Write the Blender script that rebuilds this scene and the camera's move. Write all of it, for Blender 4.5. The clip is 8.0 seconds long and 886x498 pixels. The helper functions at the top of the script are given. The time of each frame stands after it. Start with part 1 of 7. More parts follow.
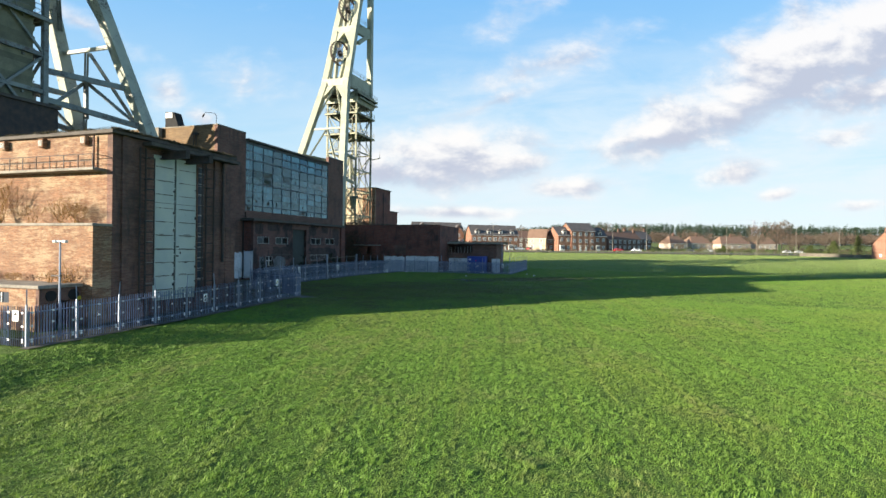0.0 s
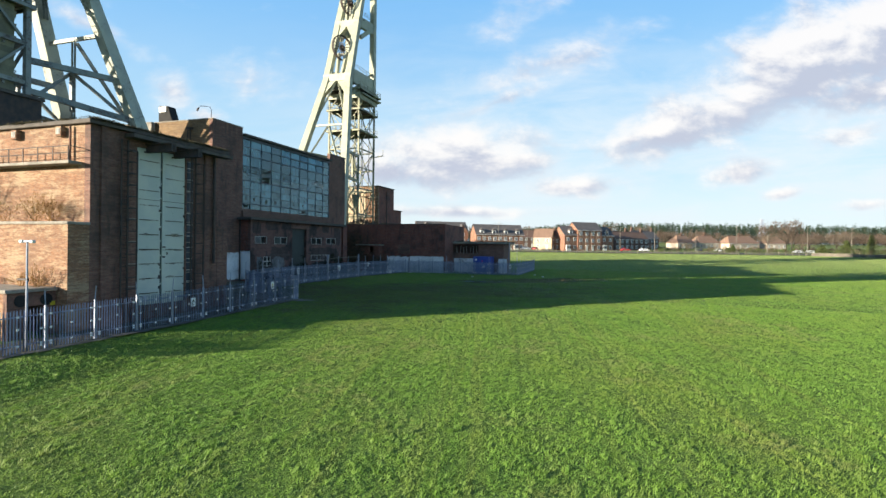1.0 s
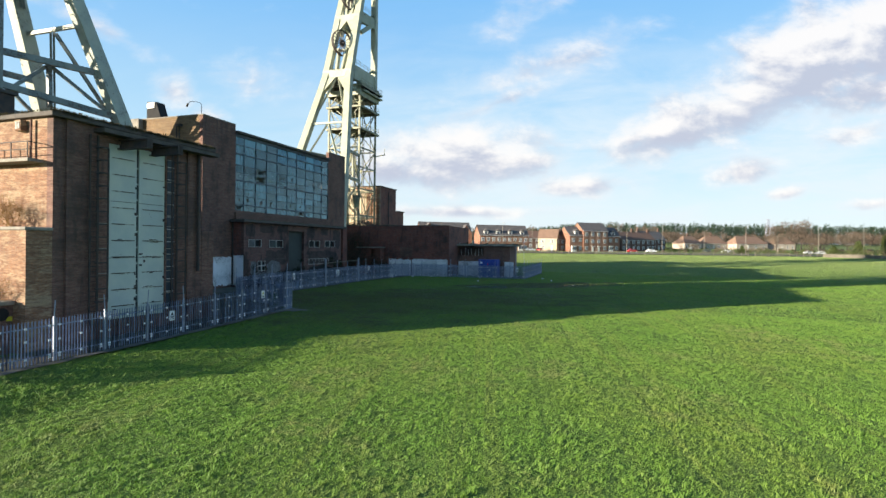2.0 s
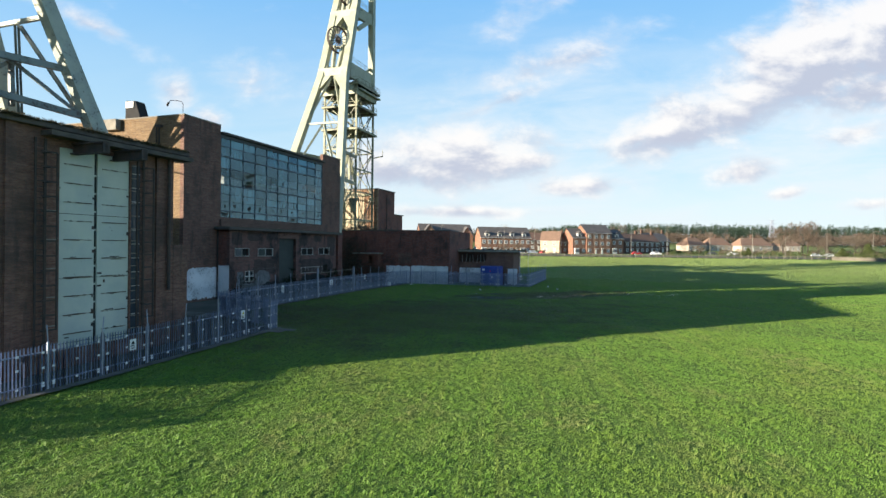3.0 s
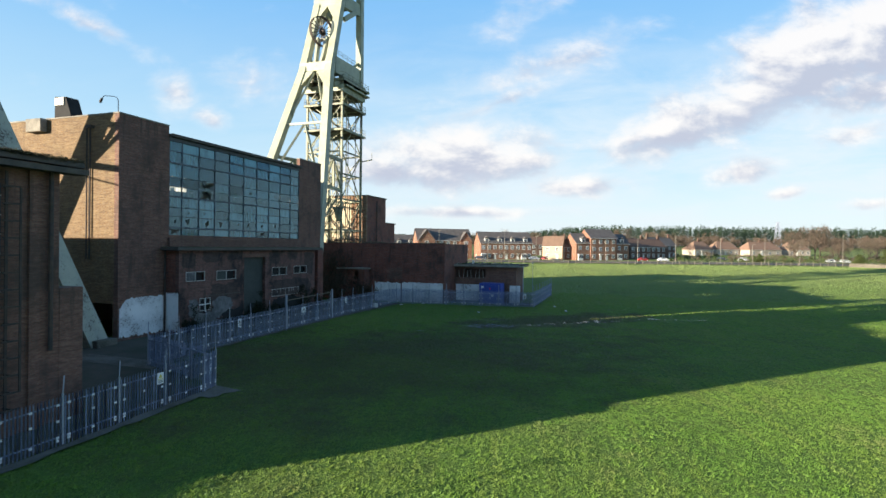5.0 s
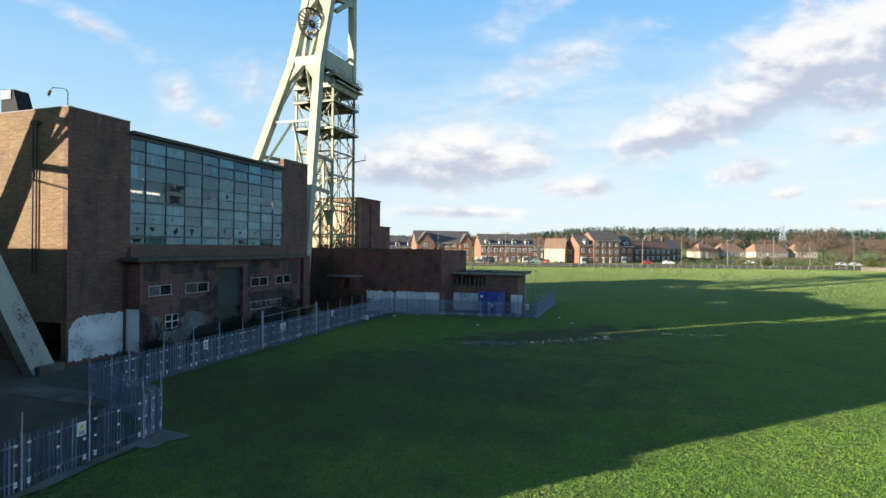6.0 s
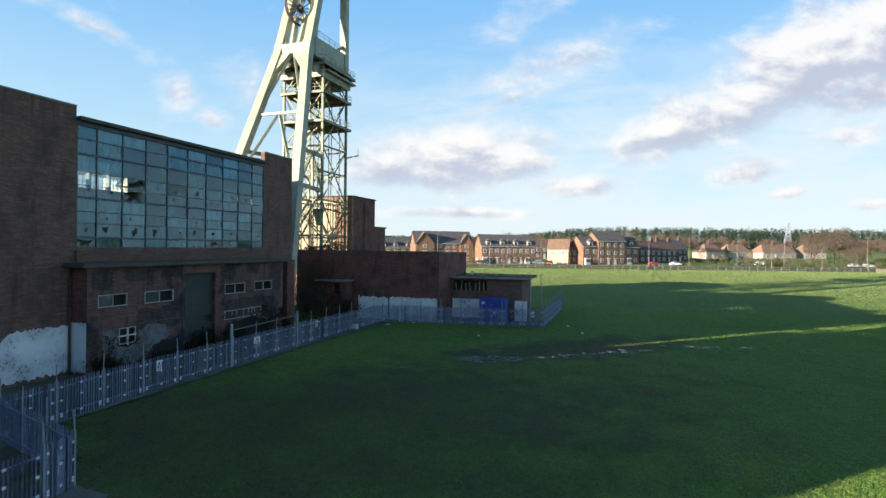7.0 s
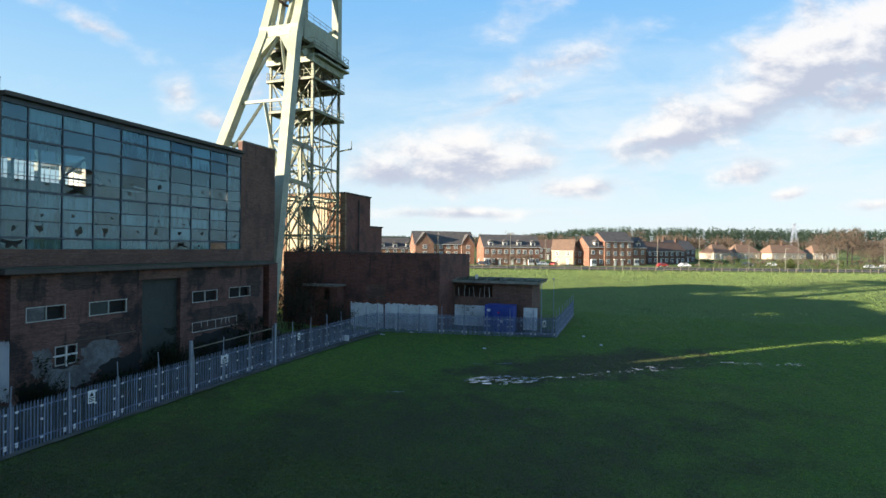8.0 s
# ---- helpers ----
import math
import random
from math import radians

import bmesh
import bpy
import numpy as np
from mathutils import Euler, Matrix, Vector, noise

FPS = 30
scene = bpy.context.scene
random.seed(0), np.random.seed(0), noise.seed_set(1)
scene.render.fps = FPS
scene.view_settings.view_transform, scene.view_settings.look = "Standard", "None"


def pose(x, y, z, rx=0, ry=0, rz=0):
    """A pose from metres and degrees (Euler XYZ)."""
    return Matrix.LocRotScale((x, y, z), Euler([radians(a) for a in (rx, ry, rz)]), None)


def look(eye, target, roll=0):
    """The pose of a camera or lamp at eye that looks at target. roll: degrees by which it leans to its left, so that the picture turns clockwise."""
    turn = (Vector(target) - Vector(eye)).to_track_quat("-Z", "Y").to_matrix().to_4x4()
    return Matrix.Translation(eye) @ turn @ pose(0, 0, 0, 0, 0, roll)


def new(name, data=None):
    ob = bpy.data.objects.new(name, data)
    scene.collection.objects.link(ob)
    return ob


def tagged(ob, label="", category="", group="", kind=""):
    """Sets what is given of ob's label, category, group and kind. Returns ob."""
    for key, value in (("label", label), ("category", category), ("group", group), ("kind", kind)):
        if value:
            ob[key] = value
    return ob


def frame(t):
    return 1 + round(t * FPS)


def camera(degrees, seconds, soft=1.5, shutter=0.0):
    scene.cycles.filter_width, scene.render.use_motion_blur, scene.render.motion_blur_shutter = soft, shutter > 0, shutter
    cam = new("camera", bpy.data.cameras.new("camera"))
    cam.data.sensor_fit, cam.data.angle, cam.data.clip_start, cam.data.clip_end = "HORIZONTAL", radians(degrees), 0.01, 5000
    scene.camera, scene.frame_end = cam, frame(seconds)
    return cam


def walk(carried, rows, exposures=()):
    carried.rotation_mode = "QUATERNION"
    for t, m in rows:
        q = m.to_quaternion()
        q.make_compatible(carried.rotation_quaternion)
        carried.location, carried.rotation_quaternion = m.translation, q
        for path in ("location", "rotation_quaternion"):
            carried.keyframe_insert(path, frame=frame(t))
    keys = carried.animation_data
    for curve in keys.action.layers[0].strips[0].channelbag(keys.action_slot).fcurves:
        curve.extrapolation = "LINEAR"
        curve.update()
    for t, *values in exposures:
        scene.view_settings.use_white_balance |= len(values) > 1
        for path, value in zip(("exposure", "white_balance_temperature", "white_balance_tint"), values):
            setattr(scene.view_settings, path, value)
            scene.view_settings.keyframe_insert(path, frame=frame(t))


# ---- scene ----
cam = camera(79.2, 8.0, soft=1.5)
METRES, EYE, TILT, LEAN, TURN = 41.4, 4.8, 0.0, 0.0, 18.4
ROWS = [
    (0.0, 0.0, 0.0, 0.0, 0.0, -0.2, -0.76),
    (0.5, -0.0025, 0.0355, -0.0005, 0.29, -0.21, -0.76),
    (1.0, -0.006, 0.0803, 0.0012, 0.41, -0.25, -0.76),
    (1.5, -0.0098, 0.1264, 0.0046, 0.6, -0.26, -0.77),
    (3.0, -0.0143, 0.2854, 0.0389, 0.73, -0.27, -0.71),
    (3.5, -0.0119, 0.3401, 0.0531, 0.69, -0.26, -0.7),
    (4.0, -0.0081, 0.4019, 0.0675, 0.68, -0.25, -0.66),
    (4.5, -0.0034, 0.4618, 0.0802, 0.69, -0.24, -0.65),
    (6.0, 0.0168, 0.6608, 0.115, 0.81, -0.19, -0.66),
    (6.5, 0.0213, 0.7315, 0.12, 0.86, -0.16, -0.62),
    (7.0, 0.0238, 0.814, 0.1211, 0.89, -0.17, -0.66),
    (7.5, 0.0233, 0.8967, 0.1206, 0.92, -0.16, -0.64),
    (8.0, 0.0189, 0.9857, 0.1232, 0.93, -0.12, -0.63),
]
walk(cam, [(t, pose(0, 0, EYE, TILT, LEAN, TURN) @ pose(METRES * x, METRES * y, METRES * z, 90 + pitch, roll, yaw)) for t, x, y, z, yaw, pitch, roll in ROWS])

# ---- sun and sky ----
SUN_ELEV, SUN_AZ = radians(10.4), radians(46.3)       # the light travels towards +x +y
travel = Vector((math.sin(SUN_AZ) * math.cos(SUN_ELEV), math.cos(SUN_AZ) * math.cos(SUN_ELEV), -math.sin(SUN_ELEV)))
sun_data = bpy.data.lights.new("sun", "SUN")
sun_data.energy, sun_data.angle, sun_data.color = 5.0, radians(0.5), (1.0, 0.88, 0.70)
sun = new("sun", sun_data)
sun.matrix_world = look((-80, -90, 60), Vector((-80, -90, 60)) + travel)
scene.view_settings.exposure = 1.5

world = bpy.data.worlds.new("sky")
scene.world = world
world.use_nodes = True


class Nodes:
    """Small helper to chain shader nodes."""

    def __init__(self, tree):
        self.tree = tree
        tree.nodes.clear()

    def add(self, kind, **settings):
        n = self.tree.nodes.new(kind)
        for key, value in settings.items():
            setattr(n, key, value)
        return n

    def put(self, socket, value):
        if hasattr(value, "is_output"):
            self.tree.links.new(value, socket)
        else:
            socket.default_value = value

    def math(self, op, a, b=0.0, c=0.0, clamp=False):
        n = self.add("ShaderNodeMath", operation=op, use_clamp=clamp)
        for socket, value in zip(n.inputs, (a, b, c)):
            self.put(socket, value)
        return n.outputs[0]

    def vec(self, op, a, b=(0, 0, 0)):
        n = self.add("ShaderNodeVectorMath", operation=op)
        self.put(n.inputs[0], a)
        self.put(n.inputs[1], b)
        return n.outputs["Value"] if op in ("DOT_PRODUCT", "LENGTH") else n.outputs[0]

    def mix(self, fac, a, b, blend="MIX"):
        n = self.add("ShaderNodeMix", data_type="RGBA", blend_type=blend)
        self.put(n.inputs[0], fac)
        self.put(n.inputs[6], (*a, 1) if isinstance(a, tuple) and len(a) == 3 else a)
        self.put(n.inputs[7], (*b, 1) if isinstance(b, tuple) and len(b) == 3 else b)
        return n.outputs[2]

    def noise(self, vector, scale, detail=4.0, rough=0.55, distort=0.0):
        n = self.add("ShaderNodeTexNoise")
        self.put(n.inputs["Vector"], vector)
        n.inputs["Scale"].default_value = scale
        n.inputs["Detail"].default_value = detail
        n.inputs["Roughness"].default_value = rough
        n.inputs["Distortion"].default_value = distort
        return n.outputs[0]

    def ramp(self, value, a, b, to_min=0.0, to_max=1.0):
        n = self.add("ShaderNodeMapRange", interpolation_type="SMOOTHSTEP")
        self.put(n.inputs[0], value)
        for k, v in zip((1, 2, 3, 4), (a, b, to_min, to_max)):
            self.put(n.inputs[k], v)
        return n.outputs[0]


def build_sky():
    k = Nodes(world.node_tree)
    out = k.add("ShaderNodeOutputWorld")
    bg = k.add("ShaderNodeBackground")
    sky = k.add("ShaderNodeTexSky", sky_type="NISHITA", sun_disc=False, sun_elevation=SUN_ELEV + radians(7),
                sun_rotation=radians(180) + SUN_AZ, air_density=1.0, dust_density=0.6, ozone_density=2.0)
    d = k.add("ShaderNodeTexCoord").outputs["Generated"]
    yaw = radians(19.2)
    ahead, right = (-math.sin(yaw), math.cos(yaw), 0), (math.cos(yaw), math.sin(yaw), 0)
    depth = k.math("MAXIMUM", k.vec("DOT_PRODUCT", d, ahead), 0.12)
    u = k.math("DIVIDE", k.vec("DOT_PRODUCT", d, right), depth)
    sep = k.add("ShaderNodeSeparateXYZ")
    k.put(sep.inputs[0], d)
    up = sep.outputs[2]
    v = k.math("DIVIDE", up, depth)
    # banks of cloud: bearing, height, half width, half height, lean, weight
    banks = [(0.70, 0.365, 0.27, 0.115, 0.45, 1.2), (0.84, 0.40, 0.16, 0.11, 0.35, 1.0), (0.80, 0.30, 0.16, 0.05, 0.25, 0.75), (0.46, 0.235, 0.20, 0.062, 0.28, 1.0),
             (0.36, 0.205, 0.10, 0.030, 0.22, 0.7), (0.03, 0.165, 0.19, 0.072, 0.0, 1.05), (0.05, 0.205, 0.07, 0.035, 0.1, 0.8), (-0.10, 0.14, 0.13, 0.04, 0.0, 0.75),
             (0.15, 0.165, 0.09, 0.030, 0.0, 0.6), (0.557, 0.147, 0.08, 0.028, 0.1, 0.85), (0.255, 0.117, 0.12, 0.022, 0.05, 0.6), (0.20, 0.345, 0.15, 0.030, 0.3, 0.40),
             (-0.50, 0.285, 0.040, 0.030, -0.1, 0.45), (-0.36, 0.30, 0.06, 0.03, 0.0, 0.25), (-0.43, 0.235, 0.03, 0.02, -0.3, 0.4), (0.04, 0.066, 0.20, 0.014, 0.0, 0.6),
             (0.64, 0.108, 0.040, 0.012, 0.15, 0.6), (0.81, 0.092, 0.06, 0.015, 0.1, 0.6), (0.78, 0.225, 0.09, 0.024, 0.2, 0.55), (0.165, 0.45, 0.06, 0.03, 0.5, 0.3),
             (0.10, 0.27, 0.10, 0.016, 0.4, 0.35), (-0.66, 0.405, 0.07, 0.010, -0.5, 0.16)]
    field, lit = None, None
    for cu, cv, a, b, lean, weight in banks:
        du = k.math("SUBTRACT", u, cu)
        dv = k.math("SUBTRACT", k.math("SUBTRACT", v, cv), k.math("MULTIPLY", du, lean))
        q = k.math("ADD", k.math("POWER", k.math("ABSOLUTE", k.math("DIVIDE", du, a)), 2.0), k.math("POWER", k.math("ABSOLUTE", k.math("DIVIDE", dv, b)), 2.0))
        one = k.math("MULTIPLY", k.math("SUBTRACT", 1.0, k.math("SQRT", q)), weight)
        top = k.math("MULTIPLY", k.math("DIVIDE", dv, b), k.math("MAXIMUM", one, 0.0))
        field = one if field is None else k.math("MAXIMUM", field, one)
        lit = top if lit is None else k.math("ADD", lit, top)
    flat = k.add("ShaderNodeCombineXYZ")
    k.put(flat.inputs[0], u)
    k.put(flat.inputs[1], k.math("MULTIPLY", v, 1.7))
    puff = k.noise(flat.outputs[0], 8.5, 9.0, 0.60, 0.2)
    puff_up = k.noise(k.vec("ADD", flat.outputs[0], (-0.016, 0.036, 0.0)), 8.5, 5.0, 0.55, 0.2)
    thin = k.add("ShaderNodeCombineXYZ")
    k.put(thin.inputs[0], k.math("SUBTRACT", u, k.math("MULTIPLY", v, 1.2)))
    k.put(thin.inputs[1], k.math("MULTIPLY", v, 4.0))
    wisp = k.noise(thin.outputs[0], 3.2, 6.0, 0.6, 0.4)
    body = k.math("ADD", k.math("MAXIMUM", field, -0.45), k.math("MULTIPLY", k.math("SUBTRACT", puff, 0.5), 1.75))
    cover = k.ramp(body, -0.32, 0.66)
    veil = k.math("MULTIPLY", k.math("MULTIPLY", k.ramp(wisp, 0.30, 0.70), k.ramp(v, 0.50, 0.12, 0.0, 0.85)), k.ramp(u, -0.6, 0.35, 0.12, 1.0))
    shade = k.math("ADD", k.math("MULTIPLY", lit, 1.25), k.math("MULTIPLY", k.math("SUBTRACT", puff, puff_up), 2.2))
    light = k.ramp(shade, -0.42, 0.34)
    tone = k.mix(light, (0.245, 0.260, 0.315), (0.455, 0.440, 0.430))
    tone = k.mix(k.ramp(cover, 0.0, 0.7, 1.0, 0.0), tone, (0.385, 0.410, 0.437))
    blue = k.mix(1.0, sky.outputs[0], (0.088, 0.101, 0.100), "MULTIPLY")
    air = k.mix(k.ramp(up, 0.02, 0.22), (0.345, 0.398, 0.425), (0.228, 0.345, 0.430))
    air = k.mix(k.ramp(up, 0.14, 0.46), air, (0.100, 0.245, 0.430))
    clear = k.mix(0.10, air, blue)
    clear = k.mix(k.ramp(up, 0.48, 0.78, 0.0, 0.92), clear, (0.016, 0.048, 0.125))
    clear = k.mix(veil, clear, (0.372, 0.410, 0.437))
    k.put(bg.inputs[0], k.mix(k.math("MULTIPLY", cover, 0.9), clear, tone))
    bg.inputs[1].default_value = 0.81
    k.put(out.inputs[0], bg.outputs[0])


build_sky()


# ---- materials ----
def material(name):
    m = bpy.data.materials.new(name)
    m.use_nodes = True
    k = Nodes(m.node_tree)
    out = k.add("ShaderNodeOutputMaterial")
    b = k.add("ShaderNodeBsdfPrincipled")
    k.put(out.inputs[0], b.outputs[0])
    return m, k, b


def place(k):
    """World place, so that marks keep their real size on every thing."""
    return k.add("ShaderNodeNewGeometry").outputs["Position"]


def bump(k, b, height, strength, distance=0.02):
    n = k.add("ShaderNodeBump")
    n.inputs["Strength"].default_value = strength
    n.inputs["Distance"].default_value = distance
    k.put(n.inputs["Height"], height)
    k.put(b.inputs["Normal"], n.outputs[0])


def plain(name, one, two, rough=0.7, scale=1.5, metal=0.0, relief=0.25, per_piece=0.0):
    m, k, b = material(name)
    p = place(k)
    big, small = k.noise(p, scale, 5.0, 0.6), k.noise(p, scale * 9, 4.0, 0.6)
    col = k.mix(k.ramp(k.math("ADD", k.math("MULTIPLY", big, 0.7), k.math("MULTIPLY", small, 0.3)), 0.35, 0.65), one, two)
    if per_piece:
        r = k.add("ShaderNodeObjectInfo").outputs["Random"]
        col = k.mix(1.0, col, k.mix(r, (1 - per_piece,) * 3, (1 + per_piece,) * 3), "MULTIPLY")
    k.put(b.inputs["Base Color"], col)
    k.put(b.inputs["Roughness"], k.math("ADD", k.math("MULTIPLY", small, 0.25), rough - 0.12))
    b.inputs["Metallic"].default_value = metal
    bump(k, b, small, relief, 0.01)
    return m


def brick(name, one, two, mortar, stain=(0.06, 0.05, 0.045), stain_amount=0.5, pale=(0.5, 0.42, 0.33), pale_amount=0.0, course=0.075):
    m, k, b = material(name)
    p = place(k)
    sep = k.add("ShaderNodeSeparateXYZ")
    k.put(sep.inputs[0], p)
    flat = k.add("ShaderNodeCombineXYZ")
    k.put(flat.inputs[0], k.math("ADD", sep.outputs[0], sep.outputs[1]))
    k.put(flat.inputs[1], sep.outputs[2])
    t = k.add("ShaderNodeTexBrick")
    k.put(t.inputs["Vector"], flat.outputs[0])
    t.inputs["Scale"].default_value = 1.0
    t.inputs["Brick Width"].default_value, t.inputs["Row Height"].default_value = course * 3, course
    t.inputs["Mortar Size"].default_value, t.inputs["Bias"].default_value = 0.008, 0.0
    t.inputs["Color1"].default_value, t.inputs["Color2"].default_value, t.inputs["Mortar"].default_value = (*one, 1), (*two, 1), (*mortar, 1)
    along = k.math("ADD", sep.outputs[0], sep.outputs[1])

    def stretched(a, c, detail, rough):
        vec = k.add("ShaderNodeCombineXYZ")
        k.put(vec.inputs[0], k.math("MULTIPLY", along, a))
        k.put(vec.inputs[1], k.math("MULTIPLY", sep.outputs[2], c))
        return k.noise(vec.outputs[0], 1.0, detail, rough)

    big, runs = k.noise(p, 0.35, 7.0, 0.68), stretched(1.6, 0.22, 5.0, 0.65)
    band, fleck = stretched(0.9, 5.5, 5.0, 0.72), stretched(3.6, 11.0, 2.0, 0.6)
    col = k.mix(1.0, t.outputs[0], k.mix(k.ramp(band, 0.32, 0.68), (0.72, 0.69, 0.68), (1.18, 1.17, 1.14)), "MULTIPLY")
    col = k.mix(1.0, col, k.mix(k.ramp(fleck, 0.3, 0.7), (0.74, 0.72, 0.72), (1.20, 1.20, 1.18)), "MULTIPLY")
    broken_up = k.math("MULTIPLY", k.math("SUBTRACT", fleck, 0.5), 0.25)
    col = k.mix(k.math("MULTIPLY", k.ramp(k.math("ADD", big, broken_up), 0.47, 0.66), stain_amount), col, stain)
    col = k.mix(k.math("MULTIPLY", k.ramp(k.math("ADD", runs, broken_up), 0.53, 0.70), stain_amount), col, stain)
    if pale_amount:
        patch = k.math("ADD", k.math("ADD", stretched(0.35, 0.9, 6.0, 0.72), k.math("MULTIPLY", k.math("SUBTRACT", band, 0.5), 0.5)), broken_up)
        col = k.mix(k.math("MULTIPLY", k.ramp(patch, 0.46, 0.64), pale_amount), col, pale)
    grit = k.noise(p, 14.0, 4.0, 0.65)
    col = k.mix(1.0, col, k.mix(grit, (0.72, 0.72, 0.72), (1.25, 1.25, 1.25)), "MULTIPLY")
    k.put(b.inputs["Base Color"], col)
    b.inputs["Roughness"].default_value = 0.9
    bump(k, b, k.math("ADD", k.math("MULTIPLY", t.outputs[1], -1.0), grit), 0.35, 0.012)
    return m


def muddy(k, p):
    """Trampled, waterlogged turf along the puddles; a wide ragged area before the power house paints in shade too."""
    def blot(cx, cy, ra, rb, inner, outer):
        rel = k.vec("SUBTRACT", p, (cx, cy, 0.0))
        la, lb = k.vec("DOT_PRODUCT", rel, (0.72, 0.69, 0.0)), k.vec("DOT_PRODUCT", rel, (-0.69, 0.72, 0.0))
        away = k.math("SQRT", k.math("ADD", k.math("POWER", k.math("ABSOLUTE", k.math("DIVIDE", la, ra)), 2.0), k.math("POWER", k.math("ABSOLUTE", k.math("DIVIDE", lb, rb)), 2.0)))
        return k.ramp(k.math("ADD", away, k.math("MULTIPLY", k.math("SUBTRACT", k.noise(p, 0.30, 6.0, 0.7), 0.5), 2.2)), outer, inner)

    # Part mud, part shade: dulls the turf where the buildings' shadow falls.
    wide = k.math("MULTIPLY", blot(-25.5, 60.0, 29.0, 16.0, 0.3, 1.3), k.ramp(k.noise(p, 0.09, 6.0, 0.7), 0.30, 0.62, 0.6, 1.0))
    mud_shade = k.math("MAXIMUM", blot(-15.0, 88.5, 19.0, 6.5, 0.4, 1.05), wide)
    return k.math("MAXIMUM", mud_shade, k.math("MULTIPLY", k.ramp(k.noise(p, 0.07, 6.0, 0.72), 0.53, 0.68), 0.35))


def grass_ground():
    m, k, b = material("grass_ground")
    p = place(k)
    a, c, e = k.noise(p, 0.045, 5.0, 0.6), k.noise(p, 0.5, 5.0, 0.65), k.noise(p, 4.5, 6.0, 0.7)
    sep = k.add("ShaderNodeSeparateXYZ")
    k.put(sep.inputs[0], p)
    lane = k.add("ShaderNodeCombineXYZ")     # faint mowing lanes along the field
    k.put(lane.inputs[0], k.math("ADD", k.math("MULTIPLY", sep.outputs[0], 0.96), k.math("MULTIPLY", sep.outputs[1], 0.24)))
    k.put(lane.inputs[1], k.math("MULTIPLY", sep.outputs[1], 0.02))
    lanes = k.noise(lane.outputs[0], 0.9, 3.0, 0.6)
    col = k.mix(k.ramp(c, 0.35, 0.65), (0.105, 0.188, 0.038), (0.135, 0.215, 0.046))
    col = k.mix(k.ramp(a, 0.42, 0.68, 0.0, 0.6), col, (0.172, 0.232, 0.052))
    col = k.mix(k.ramp(lanes, 0.45, 0.7, 0.0, 0.4), col, (0.135, 0.185, 0.050))
    col = k.mix(k.ramp(k.noise(p, 0.16, 6.0, 0.75), 0.62, 0.75, 0.0, 0.55), col, (0.17, 0.14, 0.065))
    col = k.mix(k.ramp(e, 0.40, 0.70, 0.0, 0.6), col, (0.055, 0.105, 0.020))
    # Paleness growing with distance: haze put into the turf colour.
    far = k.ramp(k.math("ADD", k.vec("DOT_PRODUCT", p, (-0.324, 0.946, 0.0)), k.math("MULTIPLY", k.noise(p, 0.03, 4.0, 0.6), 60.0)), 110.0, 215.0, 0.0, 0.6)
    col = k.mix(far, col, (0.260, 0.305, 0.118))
    mud_shade = muddy(k, p)
    col = k.mix(k.math("MULTIPLY", mud_shade, 0.8), col, (0.088, 0.070, 0.044))
    k.put(b.inputs["Base Color"], col)
    b.inputs["Roughness"].default_value = 0.85
    b.inputs["Specular IOR Level"].default_value = 0.15
    # short turf stands up in all directions, so its fine relief tilts the surface strongly
    turf = k.add("ShaderNodeTexNoise")
    k.put(turf.inputs["Vector"], p)
    turf.inputs["Scale"].default_value, turf.inputs["Detail"].default_value = 24.0, 2.0
    lean = k.add("ShaderNodeVectorMath", operation="SCALE")
    k.put(lean.inputs[0], k.vec("SUBTRACT", turf.outputs["Color"], (0.5, 0.5, 0.5)))
    lean.inputs["Scale"].default_value = 8.0
    k.put(b.inputs["Normal"], k.vec("NORMALIZE", k.vec("ADD", k.add("ShaderNodeNewGeometry").outputs["Normal"], lean.outputs[0])))
    return m


def leaf_material(name, one, two):
    m, k, b = material(name)
    isl = k.add("ShaderNodeNewGeometry").outputs["Random Per Island"]
    col = k.mix(isl, one, two)
    k.put(b.inputs["Base Color"], k.mix(k.ramp(k.noise(place(k), 0.6, 3.0), 0.4, 0.7, 0.0, 0.5), col, one))
    b.inputs["Roughness"].default_value = 0.75
    b.inputs["Specular IOR Level"].default_value = 0.2
    thin = k.add("ShaderNodeBsdfTranslucent")
    k.put(thin.inputs[0], col)
    both = k.add("ShaderNodeMixShader")
    both.inputs[0].default_value = 0.3
    k.put(both.inputs[1], b.outputs[0])
    k.put(both.inputs[2], thin.outputs[0])
    k.put(k.tree.nodes["Material Output"].inputs[0], both.outputs[0])
    return m


def painted_steel(name, paint, old, rust_at=0.62, rough=0.55):
    m, k, b = material(name)
    p = place(k)
    big, small = k.noise(p, 0.5, 6.0, 0.65), k.noise(p, 5.0, 6.0, 0.7)
    col = k.mix(k.ramp(big, 0.35, 0.65), paint, old)
    flake = k.ramp(k.math("ADD", k.math("MULTIPLY", big, 0.4), k.math("MULTIPLY", small, 0.6)), rust_at - 0.04, rust_at + 0.05)
    col = k.mix(flake, col, (0.075, 0.055, 0.04))
    k.put(b.inputs["Base Color"], col)
    b.inputs["Roughness"].default_value = rough
    bump(k, b, small, 0.2, 0.01)
    return m


